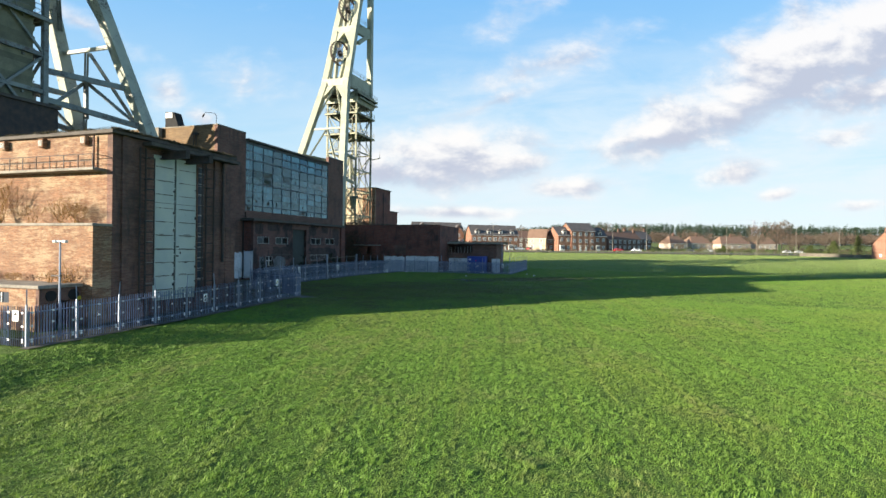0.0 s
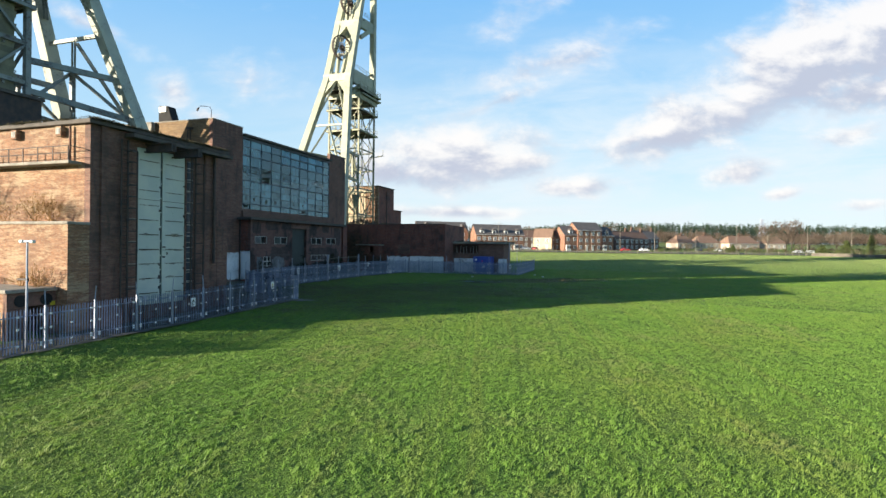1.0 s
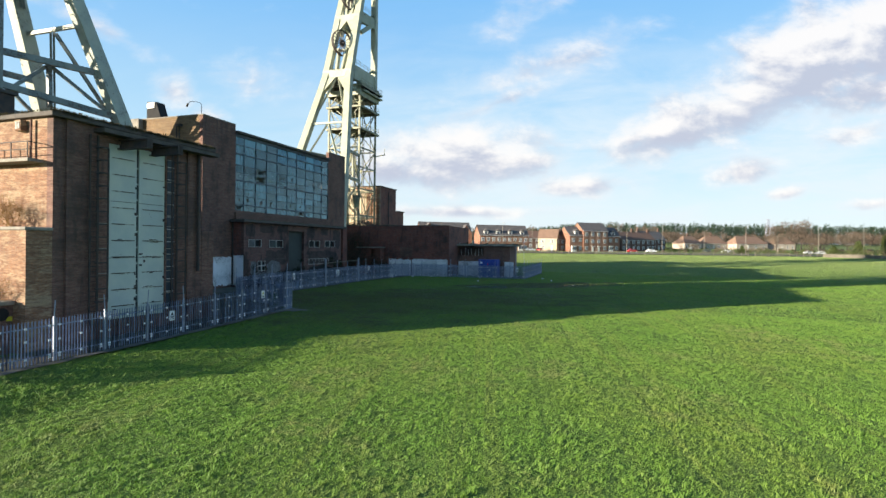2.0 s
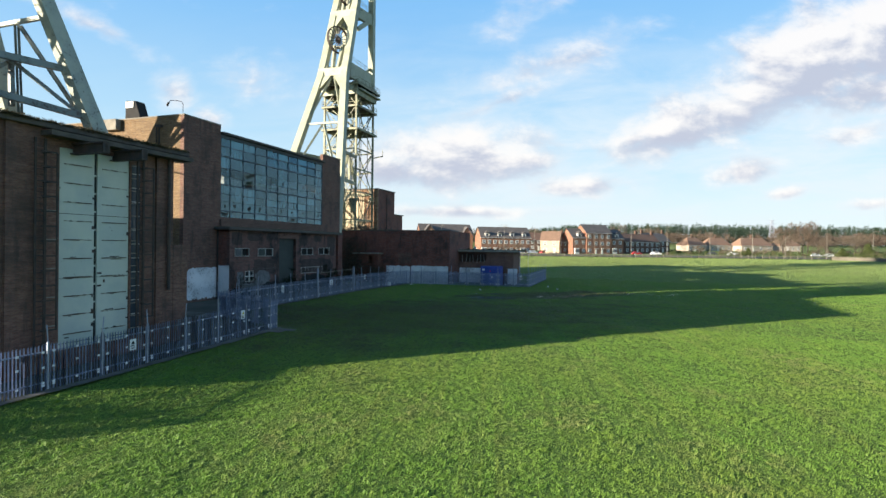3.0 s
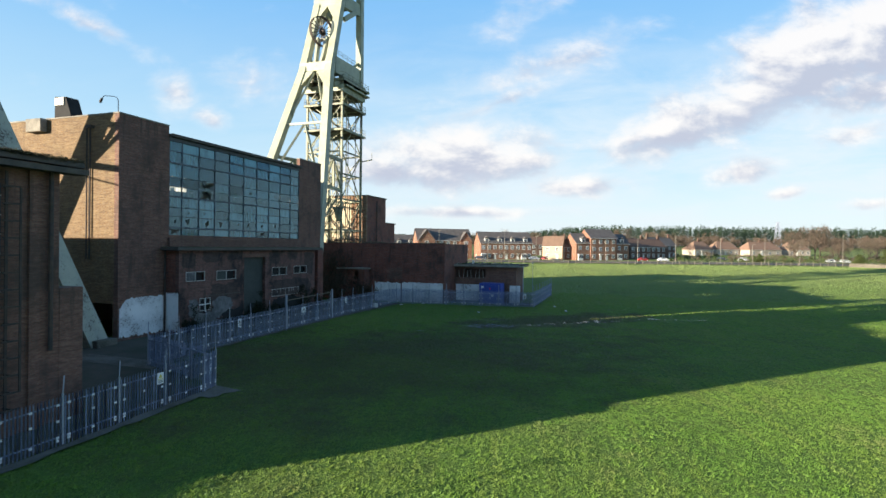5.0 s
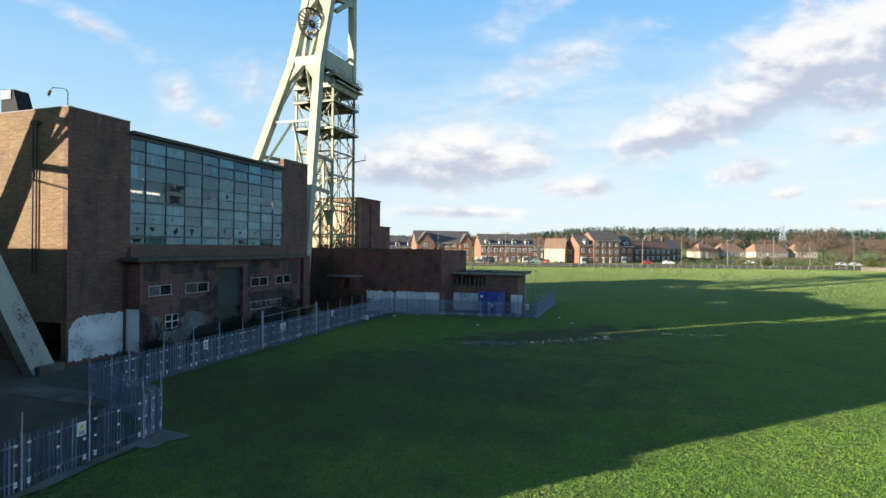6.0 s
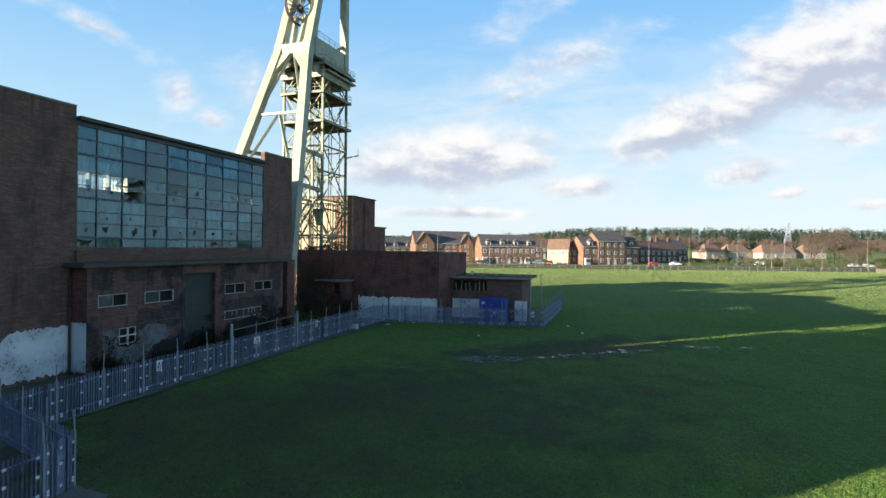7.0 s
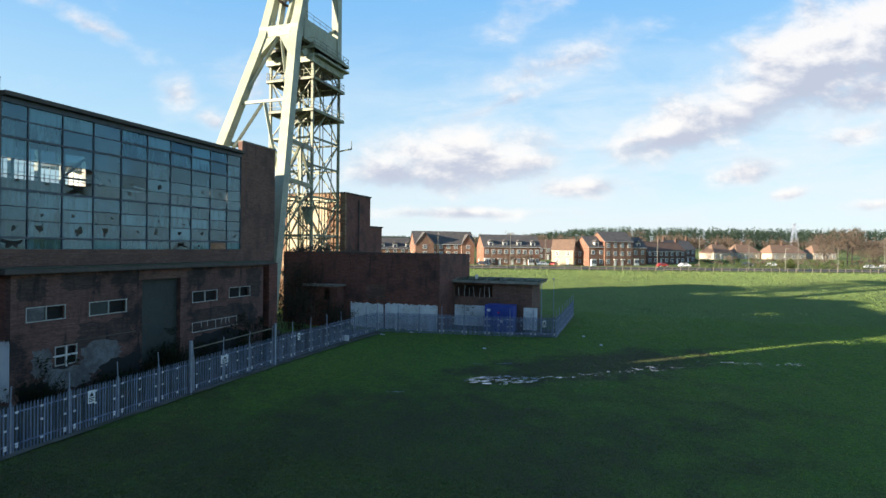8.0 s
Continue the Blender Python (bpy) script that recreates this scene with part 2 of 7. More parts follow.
def pane_glass(name, tint, through_amount, dirt):
    """A dusty pane: part mirror, part clear, part film of dirt."""
    m = bpy.data.materials.new(name)
    m.use_nodes = True
    k = Nodes(m.node_tree)
    out = k.add("ShaderNodeOutputMaterial")
    p = place(k)
    r = k.add("ShaderNodeObjectInfo").outputs["Random"]
    sep = k.add("ShaderNodeSeparateXYZ")
    k.put(sep.inputs[0], p)
    run = k.add("ShaderNodeCombineXYZ")
    k.put(run.inputs[0], k.math("MULTIPLY", sep.outputs[1], 3.4))
    k.put(run.inputs[1], k.math("MULTIPLY", sep.outputs[2], 0.28))
    streak = k.noise(run.outputs[0], 1.0, 4.0, 0.6)
    film = k.ramp(k.math("ADD", k.math("ADD", k.math("MULTIPLY", k.noise(p, 0.5, 5.0, 0.6), 0.5), k.math("MULTIPLY", streak, 0.5)), k.math("MULTIPLY", k.math("SUBTRACT", r, 0.5), 0.35)), 0.36, 0.68, 0.2, 1.0)
    clear = k.add("ShaderNodeBsdfTransparent")
    clear.inputs[0].default_value = (*tint, 1)
    mirror = k.add("ShaderNodeBsdfGlossy")
    mirror.inputs[0].default_value = (0.48, 0.74, 0.86, 1)
    mirror.inputs["Roughness"].default_value = 0.06
    dust = k.add("ShaderNodeBsdfDiffuse")
    k.put(dust.inputs[0], k.mix(film, (0.020, 0.068, 0.092), (0.100, 0.215, 0.255)))
    a = k.add("ShaderNodeMixShader")
    k.put(a.inputs[0], k.math("MULTIPLY", film, dirt))
    k.put(a.inputs[1], clear.outputs[0])
    k.put(a.inputs[2], dust.outputs[0])
    fres = k.add("ShaderNodeFresnel")
    fres.inputs[0].default_value = 1.55
    c = k.add("ShaderNodeMixShader")
    k.put(c.inputs[0], k.math("ADD", k.math("MULTIPLY", fres.outputs[0], 1.2), through_amount, clamp=True))
    k.put(c.inputs[1], a.outputs[0])
    k.put(c.inputs[2], mirror.outputs[0])
    k.put(out.inputs[0], c.outputs[0])
    return m


M_GROUND = grass_ground()
def blade_material():
    m, k, b = material("grass_blades")
    p = place(k)
    isl = k.add("ShaderNodeNewGeometry").outputs["Random Per Island"]
    col = k.mix(isl, (0.142, 0.275, 0.042), (0.202, 0.340, 0.054))
    col = k.mix(k.ramp(k.noise(p, 0.06, 5.0, 0.6), 0.42, 0.68, 0.0, 0.45), col, (0.26, 0.31, 0.06))
    sep = k.add("ShaderNodeSeparateXYZ")
    k.put(sep.inputs[0], p)
    lane = k.add("ShaderNodeCombineXYZ")
    k.put(lane.inputs[0], k.math("ADD", k.math("MULTIPLY", sep.outputs[0], 0.96), k.math("MULTIPLY", sep.outputs[1], 0.24)))
    k.put(lane.inputs[1], k.math("MULTIPLY", sep.outputs[1], 0.02))
    col = k.mix(k.ramp(k.noise(lane.outputs[0], 0.9, 3.0, 0.6), 0.5, 0.7, 0.0, 0.5), col, (0.25, 0.29, 0.07))
    rut = k.math("ABSOLUTE", k.math("SUBTRACT", k.noise(lane.outputs[0], 0.7, 1.0, 0.5), 0.52))
    col = k.mix(k.ramp(rut, 0.016, 0.0, 0.0, 0.35), col, (0.075, 0.135, 0.025))
    straw = k.math("MULTIPLY", k.ramp(k.noise(p, 0.11, 5.0, 0.7), 0.48, 0.64), k.ramp(k.noise(p, 1.1, 4.0, 0.7), 0.40, 0.60))
    col = k.mix(k.math("MULTIPLY", straw, 0.55), col, (0.33, 0.29, 0.13))
    # Blades turn paler far off too, haze worked into their colour.
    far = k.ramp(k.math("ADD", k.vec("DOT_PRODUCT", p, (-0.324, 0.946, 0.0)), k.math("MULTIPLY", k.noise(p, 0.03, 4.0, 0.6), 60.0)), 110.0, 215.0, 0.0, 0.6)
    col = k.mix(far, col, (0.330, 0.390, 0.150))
    # Same mud on the blades, painted shade of the wide area included.
    mud_shade = muddy(k, p)
    col = k.mix(k.math("MULTIPLY", mud_shade, 0.72), col, (0.098, 0.084, 0.048))
    dark = k.ramp(k.noise(p, 1.1, 5.0, 0.7), 0.42, 0.68, 0.0, 0.35)
    col = k.mix(dark, col, (0.085, 0.165, 0.034))
    k.put(b.inputs["Base Color"], col)
    b.inputs["Roughness"].default_value = 0.55
    b.inputs["Specular IOR Level"].default_value = 0.3
    thin = k.add("ShaderNodeBsdfTranslucent")
    k.put(thin.inputs[0], col)
    both = k.add("ShaderNodeMixShader")
    both.inputs[0].default_value = 0.3
    k.put(both.inputs[1], b.outputs[0])
    k.put(both.inputs[2], thin.outputs[0])
    k.put(k.tree.nodes["Material Output"].inputs[0], both.outputs[0])
    return m


M_GRASS = blade_material()
# Sun-facing walls get oranger, paler brick than shaded fronts: light set in the colour.
M_BRICK = brick("sunlit_orange_brick", (0.225, 0.100, 0.050), (0.285, 0.142, 0.073), (0.24, 0.19, 0.14), (0.085, 0.052, 0.036), 0.3, (0.38, 0.30, 0.19), 0.55)
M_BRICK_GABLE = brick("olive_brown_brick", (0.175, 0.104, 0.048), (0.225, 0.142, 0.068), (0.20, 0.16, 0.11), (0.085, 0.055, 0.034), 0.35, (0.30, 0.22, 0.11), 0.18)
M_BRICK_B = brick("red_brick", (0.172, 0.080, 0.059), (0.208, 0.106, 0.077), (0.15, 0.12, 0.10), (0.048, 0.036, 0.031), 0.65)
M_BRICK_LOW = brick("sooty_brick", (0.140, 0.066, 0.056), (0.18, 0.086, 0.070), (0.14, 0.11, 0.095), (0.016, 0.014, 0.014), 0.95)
M_BRICK_D = brick("dark_red_brick", (0.19, 0.062, 0.044), (0.225, 0.082, 0.054), (0.15, 0.11, 0.10), (0.035, 0.026, 0.024), 0.7)
M_BRICK_HOUSE = brick("house_brick", (0.23, 0.094, 0.060), (0.285, 0.124, 0.080), (0.29, 0.23, 0.17), (0.15, 0.09, 0.06), 0.25)
M_BRICK_OLD = brick("old_house_brick", (0.13, 0.065, 0.05), (0.17, 0.09, 0.065), (0.15, 0.12, 0.10), (0.05, 0.035, 0.03), 0.4)
M_CONCRETE = plain("concrete", (0.30, 0.275, 0.23), (0.17, 0.155, 0.13), 0.9, 0.8)
M_MOSS = plain("mossy_felt", (0.045, 0.06, 0.022), (0.09, 0.085, 0.065), 0.95, 0.9, relief=0.8)
M_FELT = plain("roof_felt", (0.07, 0.065, 0.06), (0.12, 0.11, 0.095), 0.95, 0.6)
M_FASCIA = plain("weathered_fascia", (0.10, 0.085, 0.07), (0.06, 0.052, 0.046), 0.85, 1.4)
M_CREAM = painted_steel("cream_headframe_paint", (0.385, 0.390, 0.285), (0.30, 0.312, 0.228), 0.61)
M_CREAM_OLD = painted_steel("flaking_cream_paint", (0.40, 0.415, 0.33), (0.29, 0.315, 0.27), 0.575)
M_GREYSTEEL = painted_steel("weathered_blue_grey_steel", (0.22, 0.25, 0.235), (0.14, 0.165, 0.165), 0.55)
M_LATTICE = painted_steel("pale_lattice_paint", (0.30, 0.30, 0.18), (0.19, 0.20, 0.135), 0.55)
M_DARKSTEEL = plain("dark_rusty_steel", (0.030, 0.028, 0.028), (0.075, 0.05, 0.038), 0.75, 2.0)
M_DOOR = painted_steel("cream_door_paint", (0.50, 0.54, 0.46), (0.42, 0.475, 0.43), 0.66, 0.5)
M_DOOR_WORN = painted_steel("worn_strap_paint", (0.42, 0.44, 0.37), (0.30, 0.30, 0.25), 0.47, 0.6)
# Black stands in for unlit gaps and openings; also the soot and hood colour.
M_SHADOWGAP = plain("void_shade_and_soot_black", (0.012, 0.012, 0.012), (0.02, 0.02, 0.02), 0.9)
# Blue in the base colour stands in for sky reflected by the grey steel.
M_GALV = plain("galvanised_steel", (0.275, 0.335, 0.465), (0.215, 0.265, 0.385), 0.5, 3.0, 0.15, per_piece=0.10)
M_GALV_POST = plain("galvanised_post", (0.31, 0.345, 0.42), (0.24, 0.27, 0.34), 0.5, 3.0, 0.35)
M_ZINC = plain("bright_zinc_plate", (0.72, 0.74, 0.77), (0.60, 0.62, 0.65), 0.45, 4.0, 0.1)
M_WHITE = painted_steel("flaking_white_paint", (0.74, 0.75, 0.76), (0.52, 0.53, 0.54), 0.578, 0.8)
M_FRAME_WHITE = plain("white_window_paint", (0.72, 0.71, 0.66), (0.55, 0.54, 0.50), 0.6, 3.0)
M_FRAME_OLD = plain("grimy_white_window_paint", (0.50, 0.49, 0.45), (0.34, 0.33, 0.30), 0.7, 3.0)
M_FRAME_STEEL = plain("dark_window_steel", (0.05, 0.068, 0.085), (0.08, 0.10, 0.12), 0.6, 3.0)
M_PANE = pane_glass("dusty_blue_pane", (0.30, 0.5, 0.60), 0.05, 1.0)
M_PANE_MID = pane_glass("half_clear_pane", (0.75, 0.80, 0.82), 0.06, 0.60)
M_PANE_CLEAR = pane_glass("clear_grimy_pane", (0.85, 0.9, 0.9), 0.02, 0.12)
M_HOUSE_GLASS = plain("house_window_glass", (0.05, 0.06, 0.075), (0.09, 0.10, 0.12), 0.12, 0.8)
M_SLATE = plain("slate_roof", (0.085, 0.078, 0.076), (0.125, 0.112, 0.106), 0.75, 0.7)
M_TILE = plain("orange_roof_tile", (0.25, 0.155, 0.105), (0.185, 0.115, 0.08), 0.85, 0.8)
M_TILE_OLD = plain("brown_roof_tile", (0.17, 0.10, 0.07), (0.11, 0.07, 0.055), 0.9, 0.8)
M_RENDER = plain("cream_render", (0.58, 0.46, 0.31), (0.48, 0.38, 0.26), 0.9, 0.6)
M_RENDER_PALE = plain("greyish_pink_render", (0.46, 0.39, 0.32), (0.38, 0.32, 0.26), 0.9, 0.6)
M_ROAD = plain("asphalt", (0.055, 0.055, 0.055), (0.075, 0.073, 0.07), 0.9, 0.5)
M_PATH = plain("concrete_path", (0.17, 0.155, 0.13), (0.08, 0.075, 0.055), 0.95, 0.7)
M_YARD = plain("weedy_yard", (0.055, 0.06, 0.035), (0.10, 0.085, 0.065), 0.95, 0.35)
M_BLUE = plain("blue_container_paint", (0.02, 0.05, 0.28), (0.035, 0.07, 0.34), 0.45, 1.2)
M_RED = plain("red_lamp_plastic", (0.6, 0.02, 0.05), (0.5, 0.02, 0.05), 0.4)
M_SIGN = plain("white_sign_board", (0.72, 0.74, 0.75), (0.62, 0.64, 0.66), 0.5, 4.0)
M_SIGN_YELLOW = plain("yellow_sign_panel", (0.62, 0.50, 0.03), (0.55, 0.45, 0.03), 0.5, 4.0)
M_INK = plain("black_sign_ink", (0.02, 0.02, 0.02), (0.03, 0.03, 0.03), 0.6)
M_WOOD = plain("weathered_timber", (0.20, 0.175, 0.135), (0.13, 0.115, 0.09), 0.9, 2.0, per_piece=0.2)
M_PORTAL = plain("dark_green_door_paint", (0.040, 0.052, 0.046), (0.028, 0.036, 0.034), 0.7, 0.5)
M_PLASTER = plain("grimy_plaster", (0.52, 0.50, 0.45), (0.38, 0.36, 0.32), 0.9, 0.5)
M_SOOT = brick("soot_stained_brick", (0.062, 0.040, 0.036), (0.085, 0.052, 0.046), (0.07, 0.058, 0.052), (0.016, 0.014, 0.014), 0.9)
M_RENDER_OLD = plain("cracked_grey_render", (0.19, 0.195, 0.20), (0.085, 0.085, 0.085), 0.95, 1.3)
M_CLAD = plain("green_grey_cladding", (0.205, 0.205, 0.140), (0.135, 0.138, 0.098), 0.8, 1.0, per_piece=0.25)
M_BARK = plain("bark", (0.09, 0.07, 0.055), (0.05, 0.04, 0.032), 0.95, 3.0)
M_TWIG = leaf_material("bare_twigs", (0.115, 0.090, 0.066), (0.180, 0.142, 0.105))
M_TWIG_RED = leaf_material("reddish_winter_twigs", (0.112, 0.082, 0.062), (0.172, 0.128, 0.096))
M_DEAD = leaf_material("dead_brown_stems", (0.20, 0.115, 0.045), (0.34, 0.21, 0.09))
M_IVY = leaf_material("ivy_leaves", (0.016, 0.020, 0.010), (0.040, 0.045, 0.020))
M_PINE = leaf_material("pine_needles", (0.030, 0.056, 0.037), (0.056, 0.084, 0.050))
M_THICKET = leaf_material("dark_winter_thicket", (0.050, 0.038, 0.027), (0.105, 0.076, 0.050))
M_DRY_MOSS = leaf_material("dry_brown_moss", (0.060, 0.052, 0.032), (0.115, 0.098, 0.055))
M_MOSS_TUFT = leaf_material("moss_tufts", (0.055, 0.076, 0.022), (0.12, 0.15, 0.042))
M_HEDGE = leaf_material("hedge_leaves", (0.06, 0.085, 0.028), (0.125, 0.145, 0.05))


def water():
    m, k, b = material("standing_water")
    p = place(k)
    # Pale blue-white base colour carries the sky gleam the pools don't mirror.
    k.put(b.inputs["Base Color"], k.mix(k.ramp(k.noise(p, 2.5, 6.0, 0.7), 0.45, 0.6), (0.30, 0.32, 0.35), (0.52, 0.55, 0.60)))
    b.inputs["Roughness"].default_value = 0.06
    b.inputs["IOR"].default_value = 1.6
    b.inputs["Specular IOR Level"].default_value = 0.9
    bump(k, b, k.noise(p, 5.0, 2.0), 0.05, 0.01)
    return m


M_WATER = water()

# ---- building helpers ----
BASE = {}


def thing(name, base, label, category, group="", kind=""):
    ob = new(name)
    ob.empty_display_size = 0.3
    ob.location = base
    BASE[ob.name] = Vector(base)
    return tagged(ob, label, category, group, kind)


def mesh_of(name, bm, mat):
    me = bpy.data.meshes.new(name)
    bm.normal_update()
    bm.to_mesh(me)
    bm.free()
    me.materials.append(mat)
    return me


def part(name, bm, mat, parent, label=""):
    """One mesh from world places, under a thing or a part."""
    base = BASE[parent.name]
    bmesh.ops.translate(bm, vec=-base, verts=bm.verts)
    ob = new(name, mesh_of(name, bm, mat))
    ob.parent = parent
    BASE[ob.name] = base
    if label:
        ob["label"] = label
    return ob


def single(name, bm, mat, label, category, group="", kind=""):
    """One top-level mesh from world places, with its origin at its base."""
    lo = [min(v.co[i] for v in bm.verts) for i in range(3)]
    hi = [max(v.co[i] for v in bm.verts) for i in range(3)]
    base = Vector(((lo[0] + hi[0]) / 2, (lo[1] + hi[1]) / 2, lo[2]))
    bmesh.ops.translate(bm, vec=-base, verts=bm.verts)
    ob = new(name, mesh_of(name, bm, mat))
    ob.location = base
    BASE[ob.name] = base
    return tagged(ob, label, category, group, kind)


def piece(name, me, parent, at, turn=0.0, lean=0.0):
    """A repeated piece that shares its mesh, at a world place."""
    ob = new(name, me)
    ob.parent = parent
    ob.location = Vector(at) - BASE[parent.name]
    ob.rotation_euler = (lean, 0, turn)
    return ob


def box(bm, x0, x1, y0, y1, z0, z1, bevel=0.0):
    v = [bm.verts.new((x, y, z)) for x in (x0, x1) for y in (y0, y1) for z in (z0, z1)]
    faces = [bm.faces.new([v[i] for i in q]) for q in ((0, 1, 3, 2), (4, 6, 7, 5), (0, 4, 5, 1), (2, 3, 7, 6), (0, 2, 6, 4), (1, 5, 7, 3))]
    if bevel:
        bmesh.ops.bevel(bm, geom=list({e for f in faces for e in f.edges}), offset=bevel, segments=1, affect="EDGES")
    return bm


def boxed(*a, **kw):
    return box(bmesh.new(), *a, **kw)


def beam(bm, p, q, w, h, up=(0, 0, 1), w2=None, h2=None):
    """A bar from p to q, w across and h along up, tapering to w2 and h2."""
    p, q, up = Vector(p), Vector(q), Vector(up)
    ax = (q - p).normalized()
    side = ax.cross(up)
    if side.length < 1e-4:
        side = ax.cross(Vector((1, 0, 0)))
    side.normalize()
    top = side.cross(ax)
    ring = []
    for c, a, b in ((p, w, h), (q, w2 or w, h2 or h)):
        ring.append([bm.verts.new(c + side * (sx * a / 2) + top * (sz * b / 2)) for sx, sz in ((-1, -1), (1, -1), (1, 1), (-1, 1))])
    for i in range(4):
        j = (i + 1) % 4
        bm.faces.new((ring[0][i], ring[0][j], ring[1][j], ring[1][i]))
    bm.faces.new(ring[0][::-1])
    bm.faces.new(ring[1])
    return bm


def bar(p, q, w, h, **kw):
    return beam(bmesh.new(), p, q, w, h, **kw)


def tube(bm, p, q, r, r2=None, sides=8):
    p, q = Vector(p), Vector(q)
    ax = (q - p).normalized()
    side = ax.orthogonal().normalized()
    top = ax.cross(side)
    rings = []
    for c, rad in ((p, r), (q, r if r2 is None else r2)):
        rings.append([bm.verts.new(c + (side * math.cos(a) + top * math.sin(a)) * rad) for a in (2 * math.pi * i / sides for i in range(sides))])
    for i in range(sides):
        j = (i + 1) % sides
        bm.faces.new((rings[0][i], rings[0][j], rings[1][j], rings[1][i]))
    bm.faces.new(rings[0][::-1])
    bm.faces.new(rings[1])
    return bm


def pipe(bm, points, r, sides=8):
    for p, q in zip(points, points[1:]):
        tube(bm, p, q, r, sides=sides)
    return bm


def triangles(name, pts, mat):
    """A mesh of loose triangles from an array of shape (n, 3, 3)."""
    n = len(pts)
    me = bpy.data.meshes.new(name)
    me.vertices.add(n * 3)
    me.vertices.foreach_set("co", pts.astype(np.float32).ravel())
    me.loops.add(n * 3)
    me.loops.foreach_set("vertex_index", np.arange(n * 3, dtype=np.int32))
    me.polygons.add(n)
    me.polygons.foreach_set("loop_start", np.arange(0, n * 3, 3, dtype=np.int32))
    me.polygons.foreach_set("loop_total", np.full(n, 3, dtype=np.int32))
    me.update(calc_edges=True)
    me.materials.append(mat)
    return me


def leaf_cloud(rng, centre, radii, n, size, tall=1.0, hollow=0.45):
    """n small leaves thrown into an uneven ellipsoid."""
    d = rng.normal(size=(n, 3))
    d /= np.linalg.norm(d, axis=1)[:, None]
    lump = 1 + 0.25 * np.sin(d[:, 0] * 5 + centre[0]) * np.cos(d[:, 1] * 4 + centre[1]) + 0.15 * np.sin(d[:, 2] * 7)
    r = (hollow + (1 - hollow) * rng.random(n) ** 0.5) * lump
    c = np.array(centre) + d * r[:, None] * np.array(radii)
    a = rng.normal(size=(n, 3)) * size
    b = rng.normal(size=(n, 3)) * size
    a[:, 2] *= tall
    return np.stack([c, c + a, c + b], axis=1)


def wall(axis, at, thick, a0, a1, z0, z1, holes=()):
    """A wall across x or y at a place, reaching back by thick, with openings (a0, a1, z0, z1) that go through it."""
    bm = bmesh.new()
    cuts = sorted({a0, a1, *[h[0] for h in holes], *[h[1] for h in holes]})
    lifts = sorted({z0, z1, *[h[2] for h in holes], *[h[3] for h in holes]})
    cuts, lifts = [c for c in cuts if a0 <= c <= a1], [c for c in lifts if z0 <= c <= z1]

    def solid(i, j):
        if not (0 <= i < len(cuts) - 1 and 0 <= j < len(lifts) - 1):
            return False
        ca, cz = (cuts[i] + cuts[i + 1]) / 2, (lifts[j] + lifts[j + 1]) / 2
        return not any(h[0] < ca < h[1] and h[2] < cz < h[3] for h in holes)

    cache = {}

    def vert(d, a, z):
        key = (round(d, 4), round(a, 4), round(z, 4))
        if key not in cache:
            cache[key] = bm.verts.new((d, a, z) if axis == "x" else (a, d, z))
        return cache[key]

    front, back = at, at - thick
    for i in range(len(cuts) - 1):
        for j in range(len(lifts) - 1):
            if not solid(i, j):
                continue
            a, b, c, d = cuts[i], cuts[i + 1], lifts[j], lifts[j + 1]
            for lay in (front, back):
                bm.faces.new([vert(lay, a, c), vert(lay, b, c), vert(lay, b, d), vert(lay, a, d)])
            for ok, (p, q) in ((solid(i - 1, j), ((a, c), (a, d))), (solid(i + 1, j), ((b, c), (b, d))),
                               (solid(i, j - 1), ((a, c), (b, c))), (solid(i, j + 1), ((a, d), (b, d)))):
                if not ok:
                    bm.faces.new([vert(front, *p), vert(front, *q), vert(back, *q), vert(back, *p)])
    bmesh.ops.recalc_face_normals(bm, faces=bm.faces)
    return bm


# ---- ground ----
S_AT = (-60, 0, 25, 30, 36, 42, 46, 52, 65, 107, 130, 165, 200, 235, 260, 330, 450, 600, 800, 4000)
S_Z = (-2.4, -2.2, -1.8, -1.65, -1.38, -1.1, -0.9, -0.7, -0.45, -0.25, 0.1, 1.25, 2.5, 3.7, 4.3, 6.0, 10.0, 13.0, 14.0, 14.0)
F_AT = (-60, 10, 20.9, 34, 46.8, 56, 76, 92, 100, 130)
F_Z = (-1.6, -1.25, -1.12, -0.85, -0.4, -0.1, 0.1, 0.0, -0.2, 0.1)


def smooth(a, b, x):
    t = min(1.0, max(0.0, (x - a) / (b - a)))
    return t * t * (3 - 2 * t)


def ground_z(x, y):
    field = float(np.interp(-0.324 * x + 0.946 * y, S_AT, S_Z))
    yard = float(np.interp(y, F_AT, F_Z))
    side = -30.5 - 8.5 * smooth(44, 52, y) + 9.0 * smooth(88, 104, y)
    w = smooth(side + 6.0, side + 0.3, x) * (1 - smooth(120, 150, y))
    return field * (1 - w) + yard * w


def steps(*spans):
    out = []
    for a, b, d in spans:
        n = max(1, round((b - a) / d))
        out += [a + (b - a) * i / n for i in range(n)]
    return out + [spans[-1][1]]


